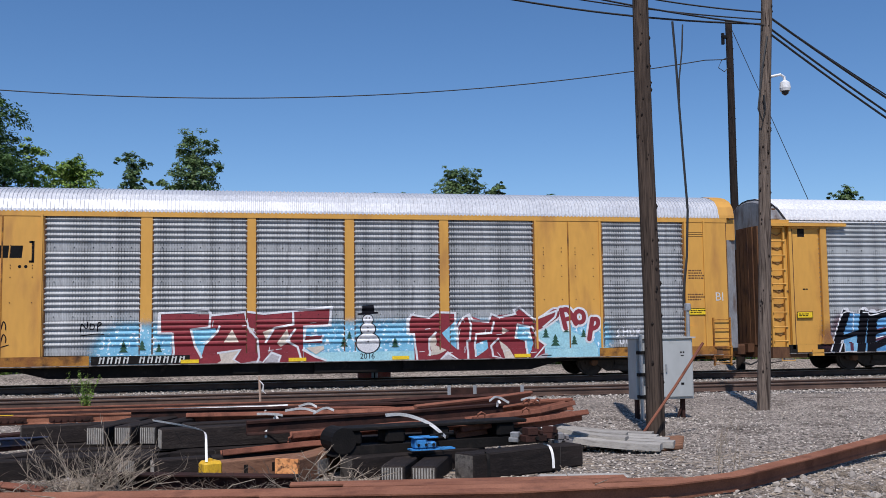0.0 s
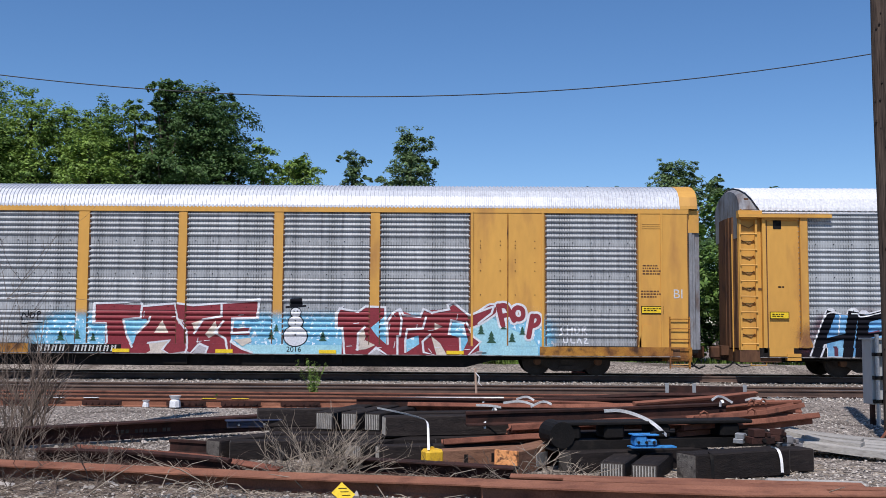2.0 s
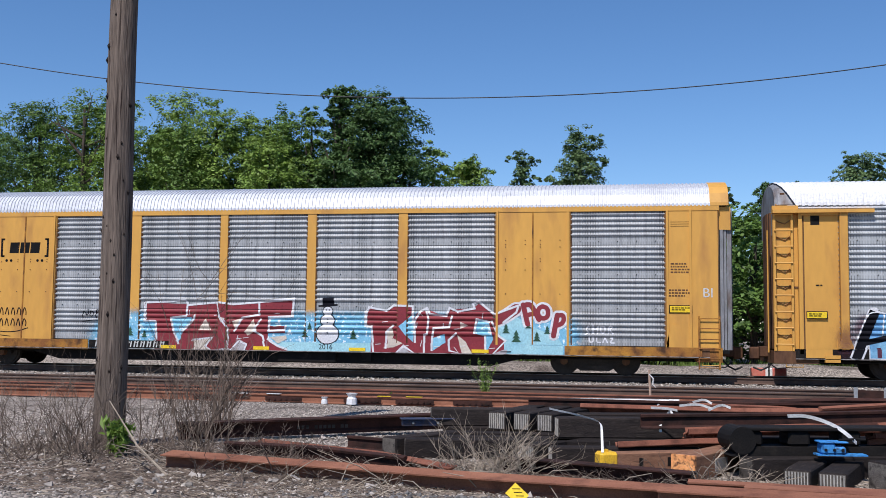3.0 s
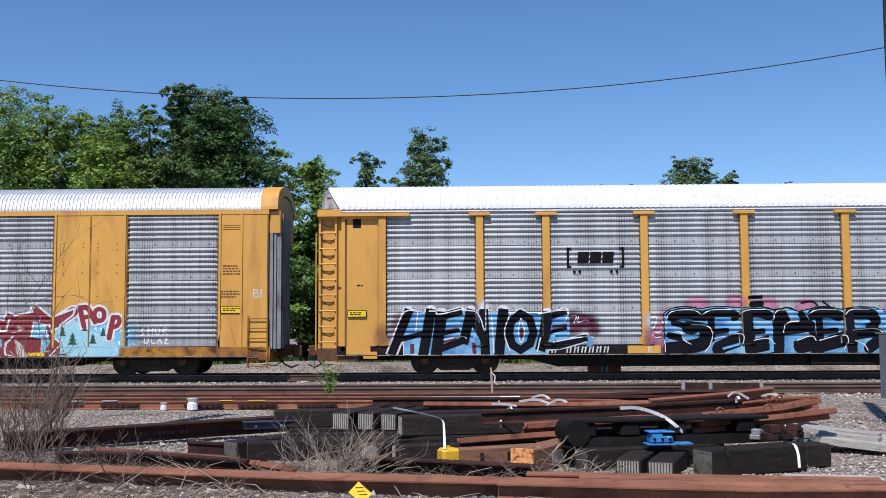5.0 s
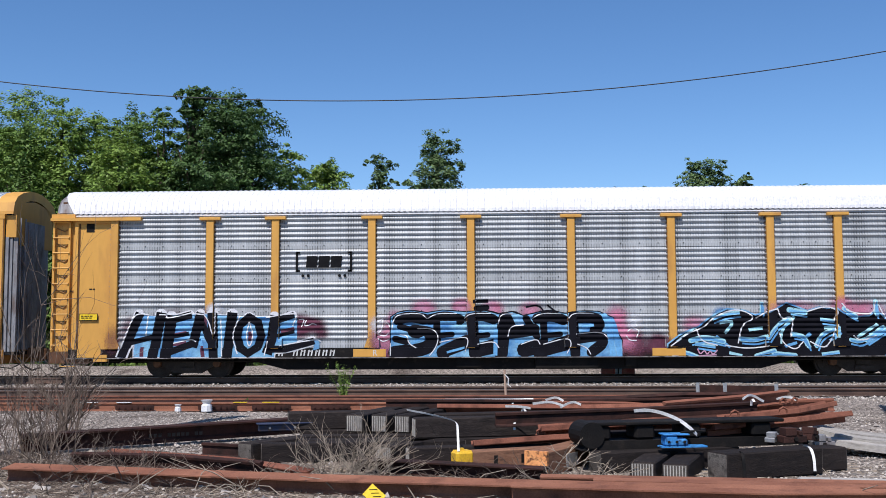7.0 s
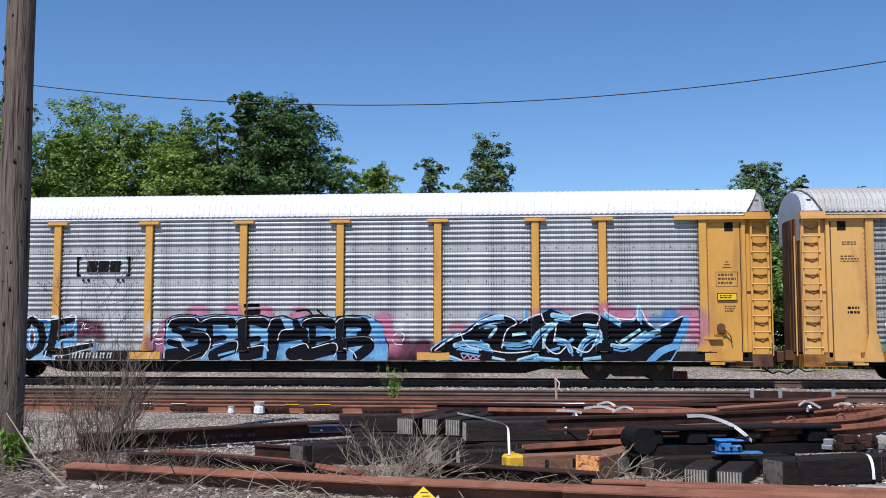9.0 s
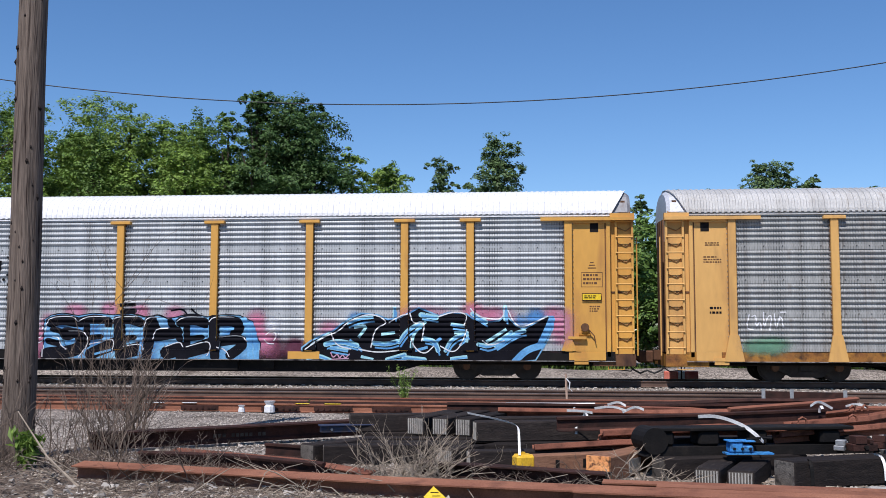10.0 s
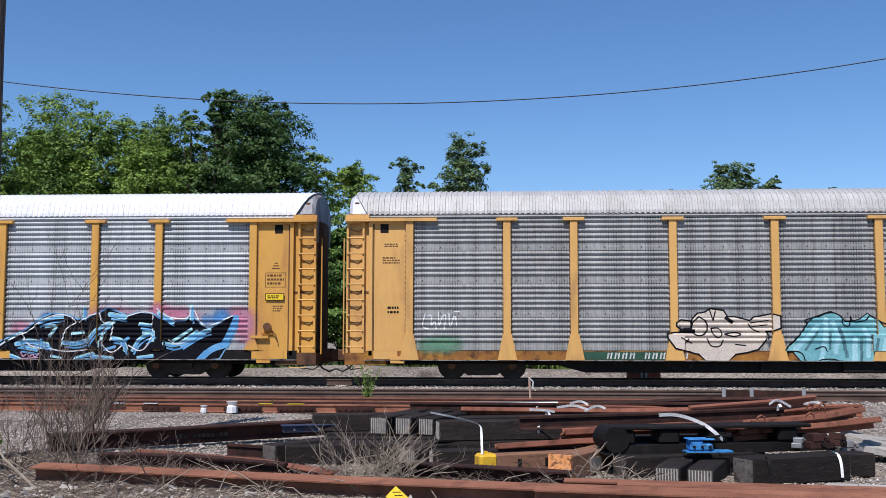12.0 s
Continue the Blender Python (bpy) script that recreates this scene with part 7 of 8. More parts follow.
wire("service_drop", [(8.49, 17.8, 7.5), (8.46, 17.8, 7.0), (8.38, 17.8, 6.4), (8.37, 17.8, 5.9)], 0.016, "thin black service cable dropping to a grey cabinet")

cab = thing("electrical_cabinet", pose(7.8, 17.75, 0), "grey metal electrical cabinet on posts with conduits", "cabinet")
part("body", boxes((-0.56, 0.56, -0.2, 0.2, 0.36, 1.47), bevel=0.012), BOX_GREY, cab)
part("roof", boxes((-0.60, 0.60, -0.25, 0.25, 1.47, 1.50)), BOX_GREY, cab)
door = part("door", boxes((-0.06, 0.53, -0.225, -0.203, 0.40, 1.43), bevel=0.008), BOX_GREY, cab, "flat grey door")
part("label_bars", boxes((0.30, 0.33, -0.228, -0.2255, 1.20, 1.23), (0.35, 0.38, -0.228, -0.2255, 1.20, 1.23), (0.31, 0.37, -0.228, -0.2255, 1.15, 1.165), (0.3, 0.36, -0.228, -0.2255, 0.62, 0.66)), LETTER_BLACK, door)
part("handle", boxes((0.0, 0.025, -0.25, -0.226, 0.86, 1.0)), CONDUIT, door)
for x in (-0.48, 0.42):
    part("leg", boxes((x - 0.03, x + 0.03, -0.05, 0.05, -0.05, 0.36)), RUST_DARK, cab)
part("brace", tube(bmesh.new(), [(0.42, -0.05, 0.34), (0.3, -0.05, 0.02)], 0.025, 6), RUST_DARK, cab)
for x, r in ((-0.49, 0.035), (-0.38, 0.022)):
    c = part("conduit", tube(bmesh.new(), [(x, -0.27, -0.05), (x, -0.27, 1.25), (x, -0.27, 1.56)], r, 10), CONDUIT, cab, "grey steel conduit")
    for z in (0.42, 0.82, 1.22):
        part("clamp", boxes((x - 0.07, x + 0.07, -0.32, -0.21, z - 0.03, z + 0.03)), BLACK_STEEL, c)
part("riser", tube(bmesh.new(), [(0.53, -0.1, 1.48), (0.53, -0.1, 2.05)], 0.035, 10), CONDUIT, cab, "grey steel conduit riser")
part("riser_head", boxes((0.48, 0.58, -0.16, -0.04, 1.98, 2.12), bevel=0.02), CONDUIT, cab)
bm = bmesh.new()
tube(bm, [(5.95, 14.35, 0.02), (6.6, 14.5, 0.75), (7.15, 14.62, 1.42)], 0.022, 7)
tagged(part("leaning_pipe", bm, RUST), "thin rusty pipe leaning across the utility pole", "pipe")


# ---- stacked material in the yard ----
FOOT_UP = [(-0.11, 0.173), (-0.11, 0.158), (-0.014, 0.145), (-0.012, 0.05), (-0.03, 0.03), (-0.03, 0.0), (0.03, 0.0), (0.03, 0.03), (0.012, 0.05), (0.014, 0.145), (0.11, 0.158), (0.11, 0.173)]


def slab(outline, lo, hi):
    """The part of an outline between two heights."""
    for level, keep in ((lo, 1), (hi, -1)):
        out = []
        for (y0, z0), (y1, z1) in zip(outline, outline[1:] + outline[:1]):
            a, b = (z0 - level) * keep, (z1 - level) * keep
            if a >= 0:
                out.append((y0, z0))
            if (a > 0 > b) or (a < 0 < b):
                k = a / (a - b)
                out.append((y0 + (y1 - y0) * k, z0 + (z1 - z0) * k))
        outline = out
    return outline


def rail_piece(pts, label, mat=RUST, lean=0.0, name="rail", outline=RAIL):
    """A loose rail: foot, web and head along one line."""
    line = []
    pts = [Vector(p) for p in pts]
    base = pts[0].copy()
    for a, b in zip(pts, pts[1:]):
        line += [a.lerp(b, k / 4) - base for k in range(4)]
    line.append(pts[-1] - base)
    top = max(z for y, z in outline)
    on_foot = max(y for y, z in outline if z < top * 0.1) > max(y for y, z in outline if z > top * 0.9)
    t = thing(name, pose(*base), label, "rail", "rusted rails in the yard")
    cuts = (("foot", 0.0, 0.17), ("web", 0.17, 0.73), ("head", 0.73, 1.0)) if on_foot else (("head", 0.0, 0.29), ("web", 0.29, 0.84), ("foot", 0.84, 1.0))
    for part_name, lo, hi in cuts:
        part(part_name, swept_rail(bmesh.new(), line, lean, slab(list(outline), lo * top, hi * top)), mat, t)
    return t


OLD = "long rust-brown steel rail lying on gravel"
rail_piece([(-5.1, 10.95, 0.0), (-1.5, 10.07, 0.0), (1.4, 9.57, 0.0), (3.4, 9.28, 0.0)], OLD, RUST_PALE, 0.14, outline=FOOT_UP)
rail_piece([(0.3, 9.62, 0.0), (2.6, 9.22, 0.0), (4.13, 9.25, 0.0), (5.01, 9.59, 0.0), (6.3, 10.37, 0.04), (8.11, 11.55, 0.09), (10.5, 13.1, 0.13)], "long bent rust-brown rail curving away over gravel", RUST_PALE, 0.10, outline=[(y * 0.7, z) for y, z in FOOT_UP])
rail_piece([(1.1, 9.98, 0.0), (3.0, 9.62, 0.0), (4.4, 9.45, 0.0)], "short rust-brown rail beside longer rails", RUST_PALE, 0.06, outline=[(y * 0.7, z) for y, z in FOOT_UP])
rail_piece([(0.6, 10.2, 0.0), (2.4, 9.95, 0.0), (3.9, 9.75, 0.0)], "short rust-brown rail beside longer rails", RUST_PALE, 0.06, outline=[(y * 0.7, z) for y, z in FOOT_UP])
rail_piece([(-6.0, 13.2, 0.04), (-3.4, 14.9, 0.07), (-2.6, 15.4, 0.08)], "dark brown steel rail with faint white lettering bars", RUST_DARK, outline=[(y * 1.35, z * 1.35) for y, z in FOOT_UP])
bm = bmesh.new()
for k in range(12):
    if k not in (3, 9):
        box(bm, k * 0.065, k * 0.065 + 0.045, -0.003, 0, 0, 0.05)
tagged(part("lettering_bars", bm, TIE_END, at=pose(-4.6, 14.08, 0.14, 0, 0, 33)), "faint white lettering bars on a rail web", "lettering")
rail_piece([(-4.7, 12.85, 0.0), (-2.9, 11.95, 0.0), (-1.8, 10.95, 0.0)], "narrow rust-brown rail lying slantwise", RUST, 0.2, outline=[(y * 0.62, z * 0.7) for y, z in FOOT_UP])
rail_piece([(-1.4, 11.55, 0.0), (-0.4, 11.2, 0.0), (0.7, 10.75, 0.0)], "rust-brown bar lying before stacked ties", RUST_DARK, outline=FOOT_UP)
rail_piece([(-5.0, 14.9, 0.0), (-3.2, 16.9, 0.0)], OLD, RUST_DARK)
rail_piece([(-3.6, 13.2, 0.0), (-2.2, 12.6, 0.0)], "short dark rail end", RUST_DARK)
rail_piece([(-4.9, 12.2, 0.0), (-3.6, 12.0, 0.0), (-2.4, 11.35, 0.0)], "thin rust-brown bar lying on twigs", RUST_DARK, 0.3)

# the long row of rails beyond the pile
# pale and dark rusts alternate to imitate highlights and shaded gaps between rails
for i, (y, x0, x1, z, mat) in enumerate([(20.5, -14, 4.2, 0.0, RUST_PALE), (20.85, -14.5, 3.6, 0.0, RUST_DARK), (21.2, -13.5, 4.4, 0.0, RUST_DARK), (21.7, -16, 2.0, 0.0, RUST_PALE), (22.3, -15, 4.2, 0.0, RUST_DARK), (22.75, -17, 4.0, 0.0, RUST)]):
    rail_piece([(x0, y + 0.25, z), ((x0 + x1) / 2, y + 0.1, z), (x1, y, z)], "long rust-brown rail in a stacked row", mat)
bm = bmesh.new()
R = random.Random(14)
joint = boxes((-0.4, 0.4, -0.02, 0.0, 0.03, 0.13), bevel=0.006)
for k in range(6):
    hub(joint, -0.32 + k * 0.128, -0.05, -0.02, 0.08, 0.022, 6)
jm = bpy.data.meshes.new("joint_bar")
joint.to_mesh(jm)
jm.materials.append(RUST_DARK)
for x in (-7.0, -5.3, -4.2, -3.0, -8.6):
    tagged(part("joint_bar", jm, RUST_DARK, at=pose(x, 20.52, 0)), "bolted dark steel joint bar on a rail", "joint bar", "joint bars")
for x, s in ((-5.47, 0.75), (-6.05, 0.45)):
    bm = bmesh.new()
    tube(bm, [(0, 0, 0), (0, 0, 0.16 * s), (0, 0, 0.2 * s), (0, 0, 0.3 * s)], [0.15 * s, 0.14 * s, 0.10 * s, 0.16 * s], 9)
    tagged(part("white_bucket", bm, WHITE_PLASTIC, at=pose(x, 20.3, 0.02)), "dirty white plastic bucket upside down by the rails", "bucket")
for x, w in ((-5.0, 0.28), (-4.4, 0.34), (-8.2, 0.4), (-7.4, 0.3)):
    tagged(part("paint_band", boxes((x, x + w, 20.55, 20.66, 0.171, 0.179)), SIGN_YELLOW if x > -6 else WHITE_PLASTIC), "painted band on a rusty rail", "marking")

# tie plates and spikes strewn on the rails and ties
pl = boxes((-0.17, 0.17, -0.10, 0.10, 0, 0.018), bevel=0.003)
box(pl, -0.1, -0.075, -0.1, 0.1, 0.018, 0.03)
box(pl, 0.075, 0.1, -0.1, 0.1, 0.018, 0.03)
pm = bpy.data.meshes.new("tie_plate")
pl.to_mesh(pm)
pm.materials.append(RUST)
for k in range(110):
    x = R.uniform(-1.0, 3.2)
    y = R.choice((15.65 + 0.078 * (x + 1.6), 16.4 + 0.093 * (x + 1.0), 17.2 + 0.035 * (x + 2.4))) + R.uniform(-0.07, 0.07)
    tagged(part("tie_plate", pm, RUST, at=pose(x, y, 0.222 + 0.02 * (k % 4), R.uniform(-5, 5), R.uniform(-5, 5), R.uniform(0, 180))), "rusty steel tie plate on a heap", "tie plate", "heaped tie plates")


def timber(x0, y0, z, x1, y1, w=0.24, h=0.2, mat=CREOSOTE, label="black creosoted railway tie in a stack", grooved=False, end=TIE_END, cap=None, name="railway_tie"):
    """A squared timber from one end to the other on height z, with its end grain."""
    a, b = Vector((x0, y0, z)), Vector((x1, y1, z))
    L = (b - a).length
    m = Matrix.Translation(a) @ Matrix.Rotation(math.atan2(y1 - y0, x1 - x0), 4, "Z")
    ob = part(name, boxes((0, L, -w / 2, w / 2, 0, h), bevel=0.014), mat, at=m)
    tagged(ob, label, "railway tie" if name == "railway_tie" else "beam", "stacked ties" if name == "railway_tie" else "")
    for x, s in ((0, -1), (L, 1)):
        bm = boxes((x - 0.006, x + 0.006, -w / 2 + 0.014, w / 2 - 0.014, 0.014, h - 0.014))
        e = part("end_grain", bm, end, ob)
        if grooved:
            for k in range(8):
                y = -w / 2 + 0.03 + k * (w - 0.06) / 7
                part("groove", boxes((x + s * 0.006, x + s * 0.014, y - 0.006, y + 0.006, 0.02, h - 0.02)), GREY_WOOD, e)
    return ob


G = True
timber(9.9, 13.4, 0.0, 10.6, 12.6, 0.2, 0.115, label="black creosoted block under a bent rail")
# low layer
timber(-2.9, 12.55, 0.0, -2.2, 13.6, 0.25, 0.235)
timber(-2.68, 12.5, 0.0, -0.2, 13.0, 0.25, 0.235)
timber(-1.15, 12.2, 0.0, -0.5, 13.4, 0.25, 0.235, grooved=G)
timber(-0.85, 12.15, 0.0, 1.6, 12.75, 0.24, 0.23, grooved=G)
timber(-2.2, 13.5, 0.0, 1.2, 13.8, 0.25, 0.235)
timber(0.2, 12.6, 0.0, 2.4, 13.0, 0.25, 0.235)
timber(-2.3, 12.95, 0.0, 0.6, 13.3, 0.25, 0.235)
timber(-2.5, 14.3, 0.0, 2.4, 14.4, 0.25, 0.235)
# upper layer
timber(-2.68, 14.25, 0.235, -1.2, 14.6, 0.27, 0.245)
timber(-1.70, 13.85, 0.235, -1.2, 15.6, 0.26, 0.24, grooved=G)
timber(-1.36, 13.80, 0.235, -0.8, 15.5, 0.24, 0.24, grooved=G)
timber(-1.04, 13.72, 0.235, -0.4, 15.4, 0.24, 0.24, grooved=G)
timber(-0.84, 13.15, 0.235, 2.6, 13.9, 0.27, 0.255, grooved=G)
timber(-0.6, 14.0, 0.235, 2.7, 14.9, 0.26, 0.24)
timber(-1.6, 15.6, 0.0, 3.5, 16.0, 0.26, 0.22)
timber(-2.4, 17.2, 0.0, 3.3, 17.4, 0.26, 0.22)
timber(-1.0, 16.4, 0.0, 3.3, 16.8, 0.26, 0.22)
# right-hand stack
timber(1.72, 10.92, 0.0, 2.15, 12.1, 0.27, 0.21, grooved=G)
timber(2.05, 10.85, 0.0, 2.5, 12.1, 0.28, 0.20, grooved=G)
timber(2.55, 11.1, 0.0, 3.75, 11.7, 0.33, 0.29)
timber(3.4, 11.75, 0.0, 4.15, 12.0, 0.30, 0.26)
timber(1.3, 11.6, 0.0, 3.0, 12.3, 0.30, 0.24)
timber(1.2, 12.2, 0.24, 3.9, 12.8, 0.28, 0.16)
bar_blue = thing("steel_bar", pose(-3.05, 14.0, 0.235, 0, 0, 22), "dark blue painted steel bar resting on ties", "bar")
part("web", boxes((0, 1.05, -0.05, 0.05, 0.0, 0.09), bevel=0.01), NAVY, bar_blue)
part("flange", boxes((-0.02, 1.07, -0.09, 0.09, 0.09, 0.11), bevel=0.005), NAVY, bar_blue)
for x in (0.15, 0.5, 0.85):
    part("bolt", hub(bmesh.new(), x, -0.062, -0.05, 0.045, 0.018, 6), CONDUIT, bar_blue)
# brown beams with capped ends
beam = timber(-0.28, 11.62, 0.03, 1.6, 12.5, 0.17, 0.21, BROWN_TIMBER, "brown notched beam with a yellow plastic end cap", end=BROWN_TIMBER, name="beam")
part("end_cap", boxes((-0.02, 0.2, -0.10, 0.10, -0.02, 0.22), bevel=0.03), YELLOW_CAP, beam, "yellow plastic cap")
part("strap_eye", boxes((0.05, 0.1, -0.03, 0.03, 0.22, 0.245)), YELLOW_CAP, beam)
for x in (0.45, 0.8, 1.15):
    part("slot", boxes((x, x + 0.05, -0.088, -0.08, 0.05, 0.15)), BLACK_STEEL, beam)
beam = timber(0.62, 11.32, 0.0, 1.25, 12.45, 0.27, 0.275, BROWN_TIMBER, "brown beam with an orange painted end", end=BROWN_TIMBER, name="beam")
part("painted_end", boxes((-0.012, 0.03, -0.137, 0.137, -0.002, 0.278)), ORANGE_CAP, beam, "flaking orange paint")
part("plate", boxes((0.5, 0.8, -0.15, -0.136, 0.05, 0.2)), CONDUIT, beam, "grey steel plate")

# the heap of switch rails and frogs
HEAP = "rust-brown tapered switch rail on a heap"
for pts, mat, lean in [
    ([(0.72, 12.6, 0.40), (2.2, 12.9, 0.46), (3.6, 13.5, 0.53), (5.3, 14.2, 0.58)], RUST, 1.35),
    ([(0.2, 12.9, 0.42), (2.0, 13.2, 0.46), (3.9, 13.7, 0.5)], RUST_DARK, 0.1),
    ([(1.6, 13.4, 0.55), (3.4, 14.6, 0.62), (5.4, 15.6, 0.66)], RUST, 1.3),
    ([(0.9, 14.8, 0.44), (3.0, 15.2, 0.52), (5.9, 15.2, 0.58)], RUST, 0.2),
    ([(-1.4, 15.3, 0.43), (1.0, 15.2, 0.43), (3.6, 14.9, 0.48)], RUST_DARK, 0.0),
    ([(-0.6, 14.9, 0.44), (1.6, 14.7, 0.44), (3.4, 14.4, 0.5)], RUST, 0.9),
    ([(2.7, 12.3, 0.42), (4.2, 12.9, 0.46), (5.2, 13.3, 0.5)], RUST, 1.2),
    ([(3.0, 13.0, 0.62), (4.4, 13.6, 0.66), (5.4, 14.4, 0.7)], RUST, 1.3),
    ([(2.4, 13.5, 0.66), (3.8, 14.2, 0.70), (4.9, 15.0, 0.72)], RUST, 0.3),
    ([(-0.1, 12.35, 0.23), (0.9, 12.55, 0.28), (1.7, 12.7, 0.30)], RUST, 1.2),
    ([(1.2, 15.8, 0.42), (3.2, 16.0, 0.5), (5.2, 16.2, 0.5)], RUST_DARK, 0.6),
]:
    rail_piece([(x if x < 3 else 3 + (x - 3) * 0.76, y, z - 0.16 if z > 0.5 else z - 0.02) for x, y, z in pts], HEAP, mat, lean)
for x, y, z, a in [(3.1, 12.52, 0.55, 20), (3.75, 12.75, 0.57, 20), (0.75, 12.55, 0.33, 15), (1.0, 12.62, 0.35, 15), (4.0, 13.6, 0.62, 35), (4.2, 13.75, 0.62, 35)]:
    bm = bmesh.new()
    tube(bm, [(-0.06, 0, 0), (-0.05, 0, 0.05), (0, 0, 0.075), (0.05, 0, 0.05), (0.06, 0, 0)], 0.014, 6)
    tagged(part("rail_lug", bm, RUST, at=pose(x, y, z, 0, 0, a)), "small rusty steel lug on a rail", "lug")

# black switch machine and blue bracket
sm = thing("switch_machine", pose(1.35, 11.9, 0.24, 0, 0, 14), "black cast switch stand parts strapped on a stack", "machine part")
bm = bmesh.new()
extrude_y(bm, [(-0.25, 0.0), (-0.1, -0.02), (2.6, 0.0), (2.6, 0.1), (-0.05, 0.1)], -0.18, 0.18)
part("base_plate", bm, BLACK_STEEL, sm)
for x in (-0.12, 0.42, 1.0, 1.9):
    part("web", boxes((x, x + 0.25, -0.15, 0.15, 0.1, 0.27), bevel=0.03), BLACK_STEEL, sm)
part("top_plate", boxes((-0.15, 2.3, -0.18, 0.18, 0.27, 0.31), bevel=0.01), BLACK_STEEL, sm)
part("roller", hub(bmesh.new(), -0.12, -0.2, 0.2, 0.17, 0.15, 18), BLACK_STEEL, sm)
bb = thing("blue_bracket", pose(2.20, 11.66, 0.30, 0, 0, 8), "worn blue steel bracket strapped on black timber", "bracket")
part("body", boxes((-0.13, 0.02, -0.09, 0.09, 0.0, 0.12), (0.0, 0.13, -0.09, 0.07, 0.0, 0.085), bevel=0.02), BLUE_PAINT, bb)
part("flange", boxes((-0.15, 0.15, -0.10, 0.10, 0.12, 0.137), bevel=0.005), BLUE_PAINT, bb)
part("foot", boxes((-0.17, 0.36, -0.08, 0.08, -0.016, 0.0)), BLUE_PAINT, bb)
for x in (-0.09, 0.0, 0.09):
    part("bolt", hub(bmesh.new(), x, -0.105, -0.09, 0.05, 0.016, 6), BLACK_STEEL, bb)
part("rod", tube(bmesh.new(), [(0.08, 0.0, 0.145), (0.28, 0.04, 0.155), (0.38, 0.04, 0.15)], 0.014, 7), BLACK_STEEL, bb)
for x, y, z, s in [(3.62, 12.0, 0.30, 0.9), (3.88, 12.2, 0.30, 0.8), (3.42, 12.1, 0.30, 0.6), (4.1, 12.4, 0.2, 0.8)]:
    c = thing("casting", pose(x, y, z, 0, R.uniform(-9, 9), R.uniform(0, 60)), "grey rusted steel casting on a stack", "casting", "castings on the stack")
    bm = boxes((-0.16 * s, 0.16 * s, -0.1 * s, 0.1 * s, 0, 0.09 * s), (-0.13 * s, 0.02 * s, -0.11 * s, 0.07 * s, 0.09 * s, 0.19 * s), (0.05 * s, 0.1 * s, -0.11 * s, 0.11 * s, 0.09 * s, 0.15 * s), bevel=0.006)
    part("block", bm, DIRTY_END if x > 4 else CONDUIT if x < 3.5 else RUST_DARK, c)
    part("bolt", hub(bmesh.new(), 0.0, -0.13 * s, -0.1 * s, 0.05 * s, 0.025, 6), BLACK_STEEL, c)

# dark panel frame standing behind the heap
pf = thing("panel_frame", pose(5.1, 20.4, 0, 0, 0, -18), "dark steel frame with pale posts standing behind the heap", "frame")
part("panel", boxes((-0.75, 0.75, -0.03, 0.03, 0.12, 0.50)), RUST_DARK, pf)
for x in (-0.78, -0.25, 0.72):
    part("post", boxes((x, x + 0.07, -0.06, -0.03, 0.0, 0.55)), CONDUIT, pf)

# grey planks
for k, (x0, y0, x1, y1, z) in enumerate([(4.35, 13.5, 5.6, 12.75, 0.04), (4.35, 13.9, 5.9, 13.0, 0.04), (4.4, 14.3, 6.0, 13.4, 0.04), (4.5, 14.7, 6.0, 13.8, 0.04), (4.6, 15.1, 6.1, 14.2, 0.04), (4.5, 13.7, 5.3, 13.2, 0.10), (4.6, 14.2, 5.5, 13.7, 0.10)]):
    bm = bmesh.new()
    L = math.hypot(x1 - x0, y1 - y0)
    rings = []
    for i in range(7):
        u = i / 6
        zz = 0.12 * (1 - u) ** 2
        rings.append([bm.verts.new((u * L, yy, zz + dz)) for yy, dz in ((-0.14, 0), (0.14, 0), (0.14, 0.085), (-0.14, 0.085))])
    for a, b in zip(rings, rings[1:]):
        for i in range(4):
            bm.faces.new((a[i], a[(i + 1) % 4], b[(i + 1) % 4], b[i]))
    bm.faces.new(rings[0][::-1])
    bm.faces.new(rings[-1])
    tagged(part("plank", bm, GREY_WOOD, at=pose(x0, y0, z, 0, 0, math.degrees(math.atan2(y1 - y0, x1 - x0)))), "curved grey weathered plank on gravel", "plank", "heap of grey planks")
timber(3.3, 10.75, 0.0, 4.25, 10.55, 0.22, 0.07, GREY_WOOD, "flat grey weathered plank on gravel", end=GREY_WOOD, name="board")
for k in range(5):
    x, y = 5.7 + 0.12 * k, 13.0 + 0.25 * k
    timber(x, y, 0.0, x + 0.35, y + 0.15, 0.13, 0.07, BROWN_TIMBER, "short broken brown timber by the utility pole", end=GREY_WOOD, name="timber_scrap")


def strap(pts, w=0.035, label="loose white plastic strapping on the stack", mat=WHITE_STRAP):
    """A flat band along pts."""
    pts = [Vector(p) for p in pts]
    for _ in range(2):
        pts = [pts[0]] + [a.lerp(b, k) for a, b in zip(pts, pts[1:]) for k in (0.25, 0.75)] + [pts[-1]]
    bm = bmesh.new()
    rows_ = []
    for i, p in enumerate(pts):
        d = (pts[min(i + 1, len(pts) - 1)] - pts[max(i - 1, 0)]).normalized()
        s = d.cross(Vector((0, 1, 0.3))).normalized() * (w / 2)
        q = Vector((0, -0.003, 0))
        rows_.append([bm.verts.new(c) for c in (p - s + q, p + s + q, p + s - q, p - s - q)])
    for a, b in zip(rows_, rows_[1:]):
        for k in range(4):
            bm.faces.new((a[k], a[(k + 1) % 4], b[(k + 1) % 4], b[k]))
    return tagged(part("strap", bm, mat), label, "strap", "white straps")


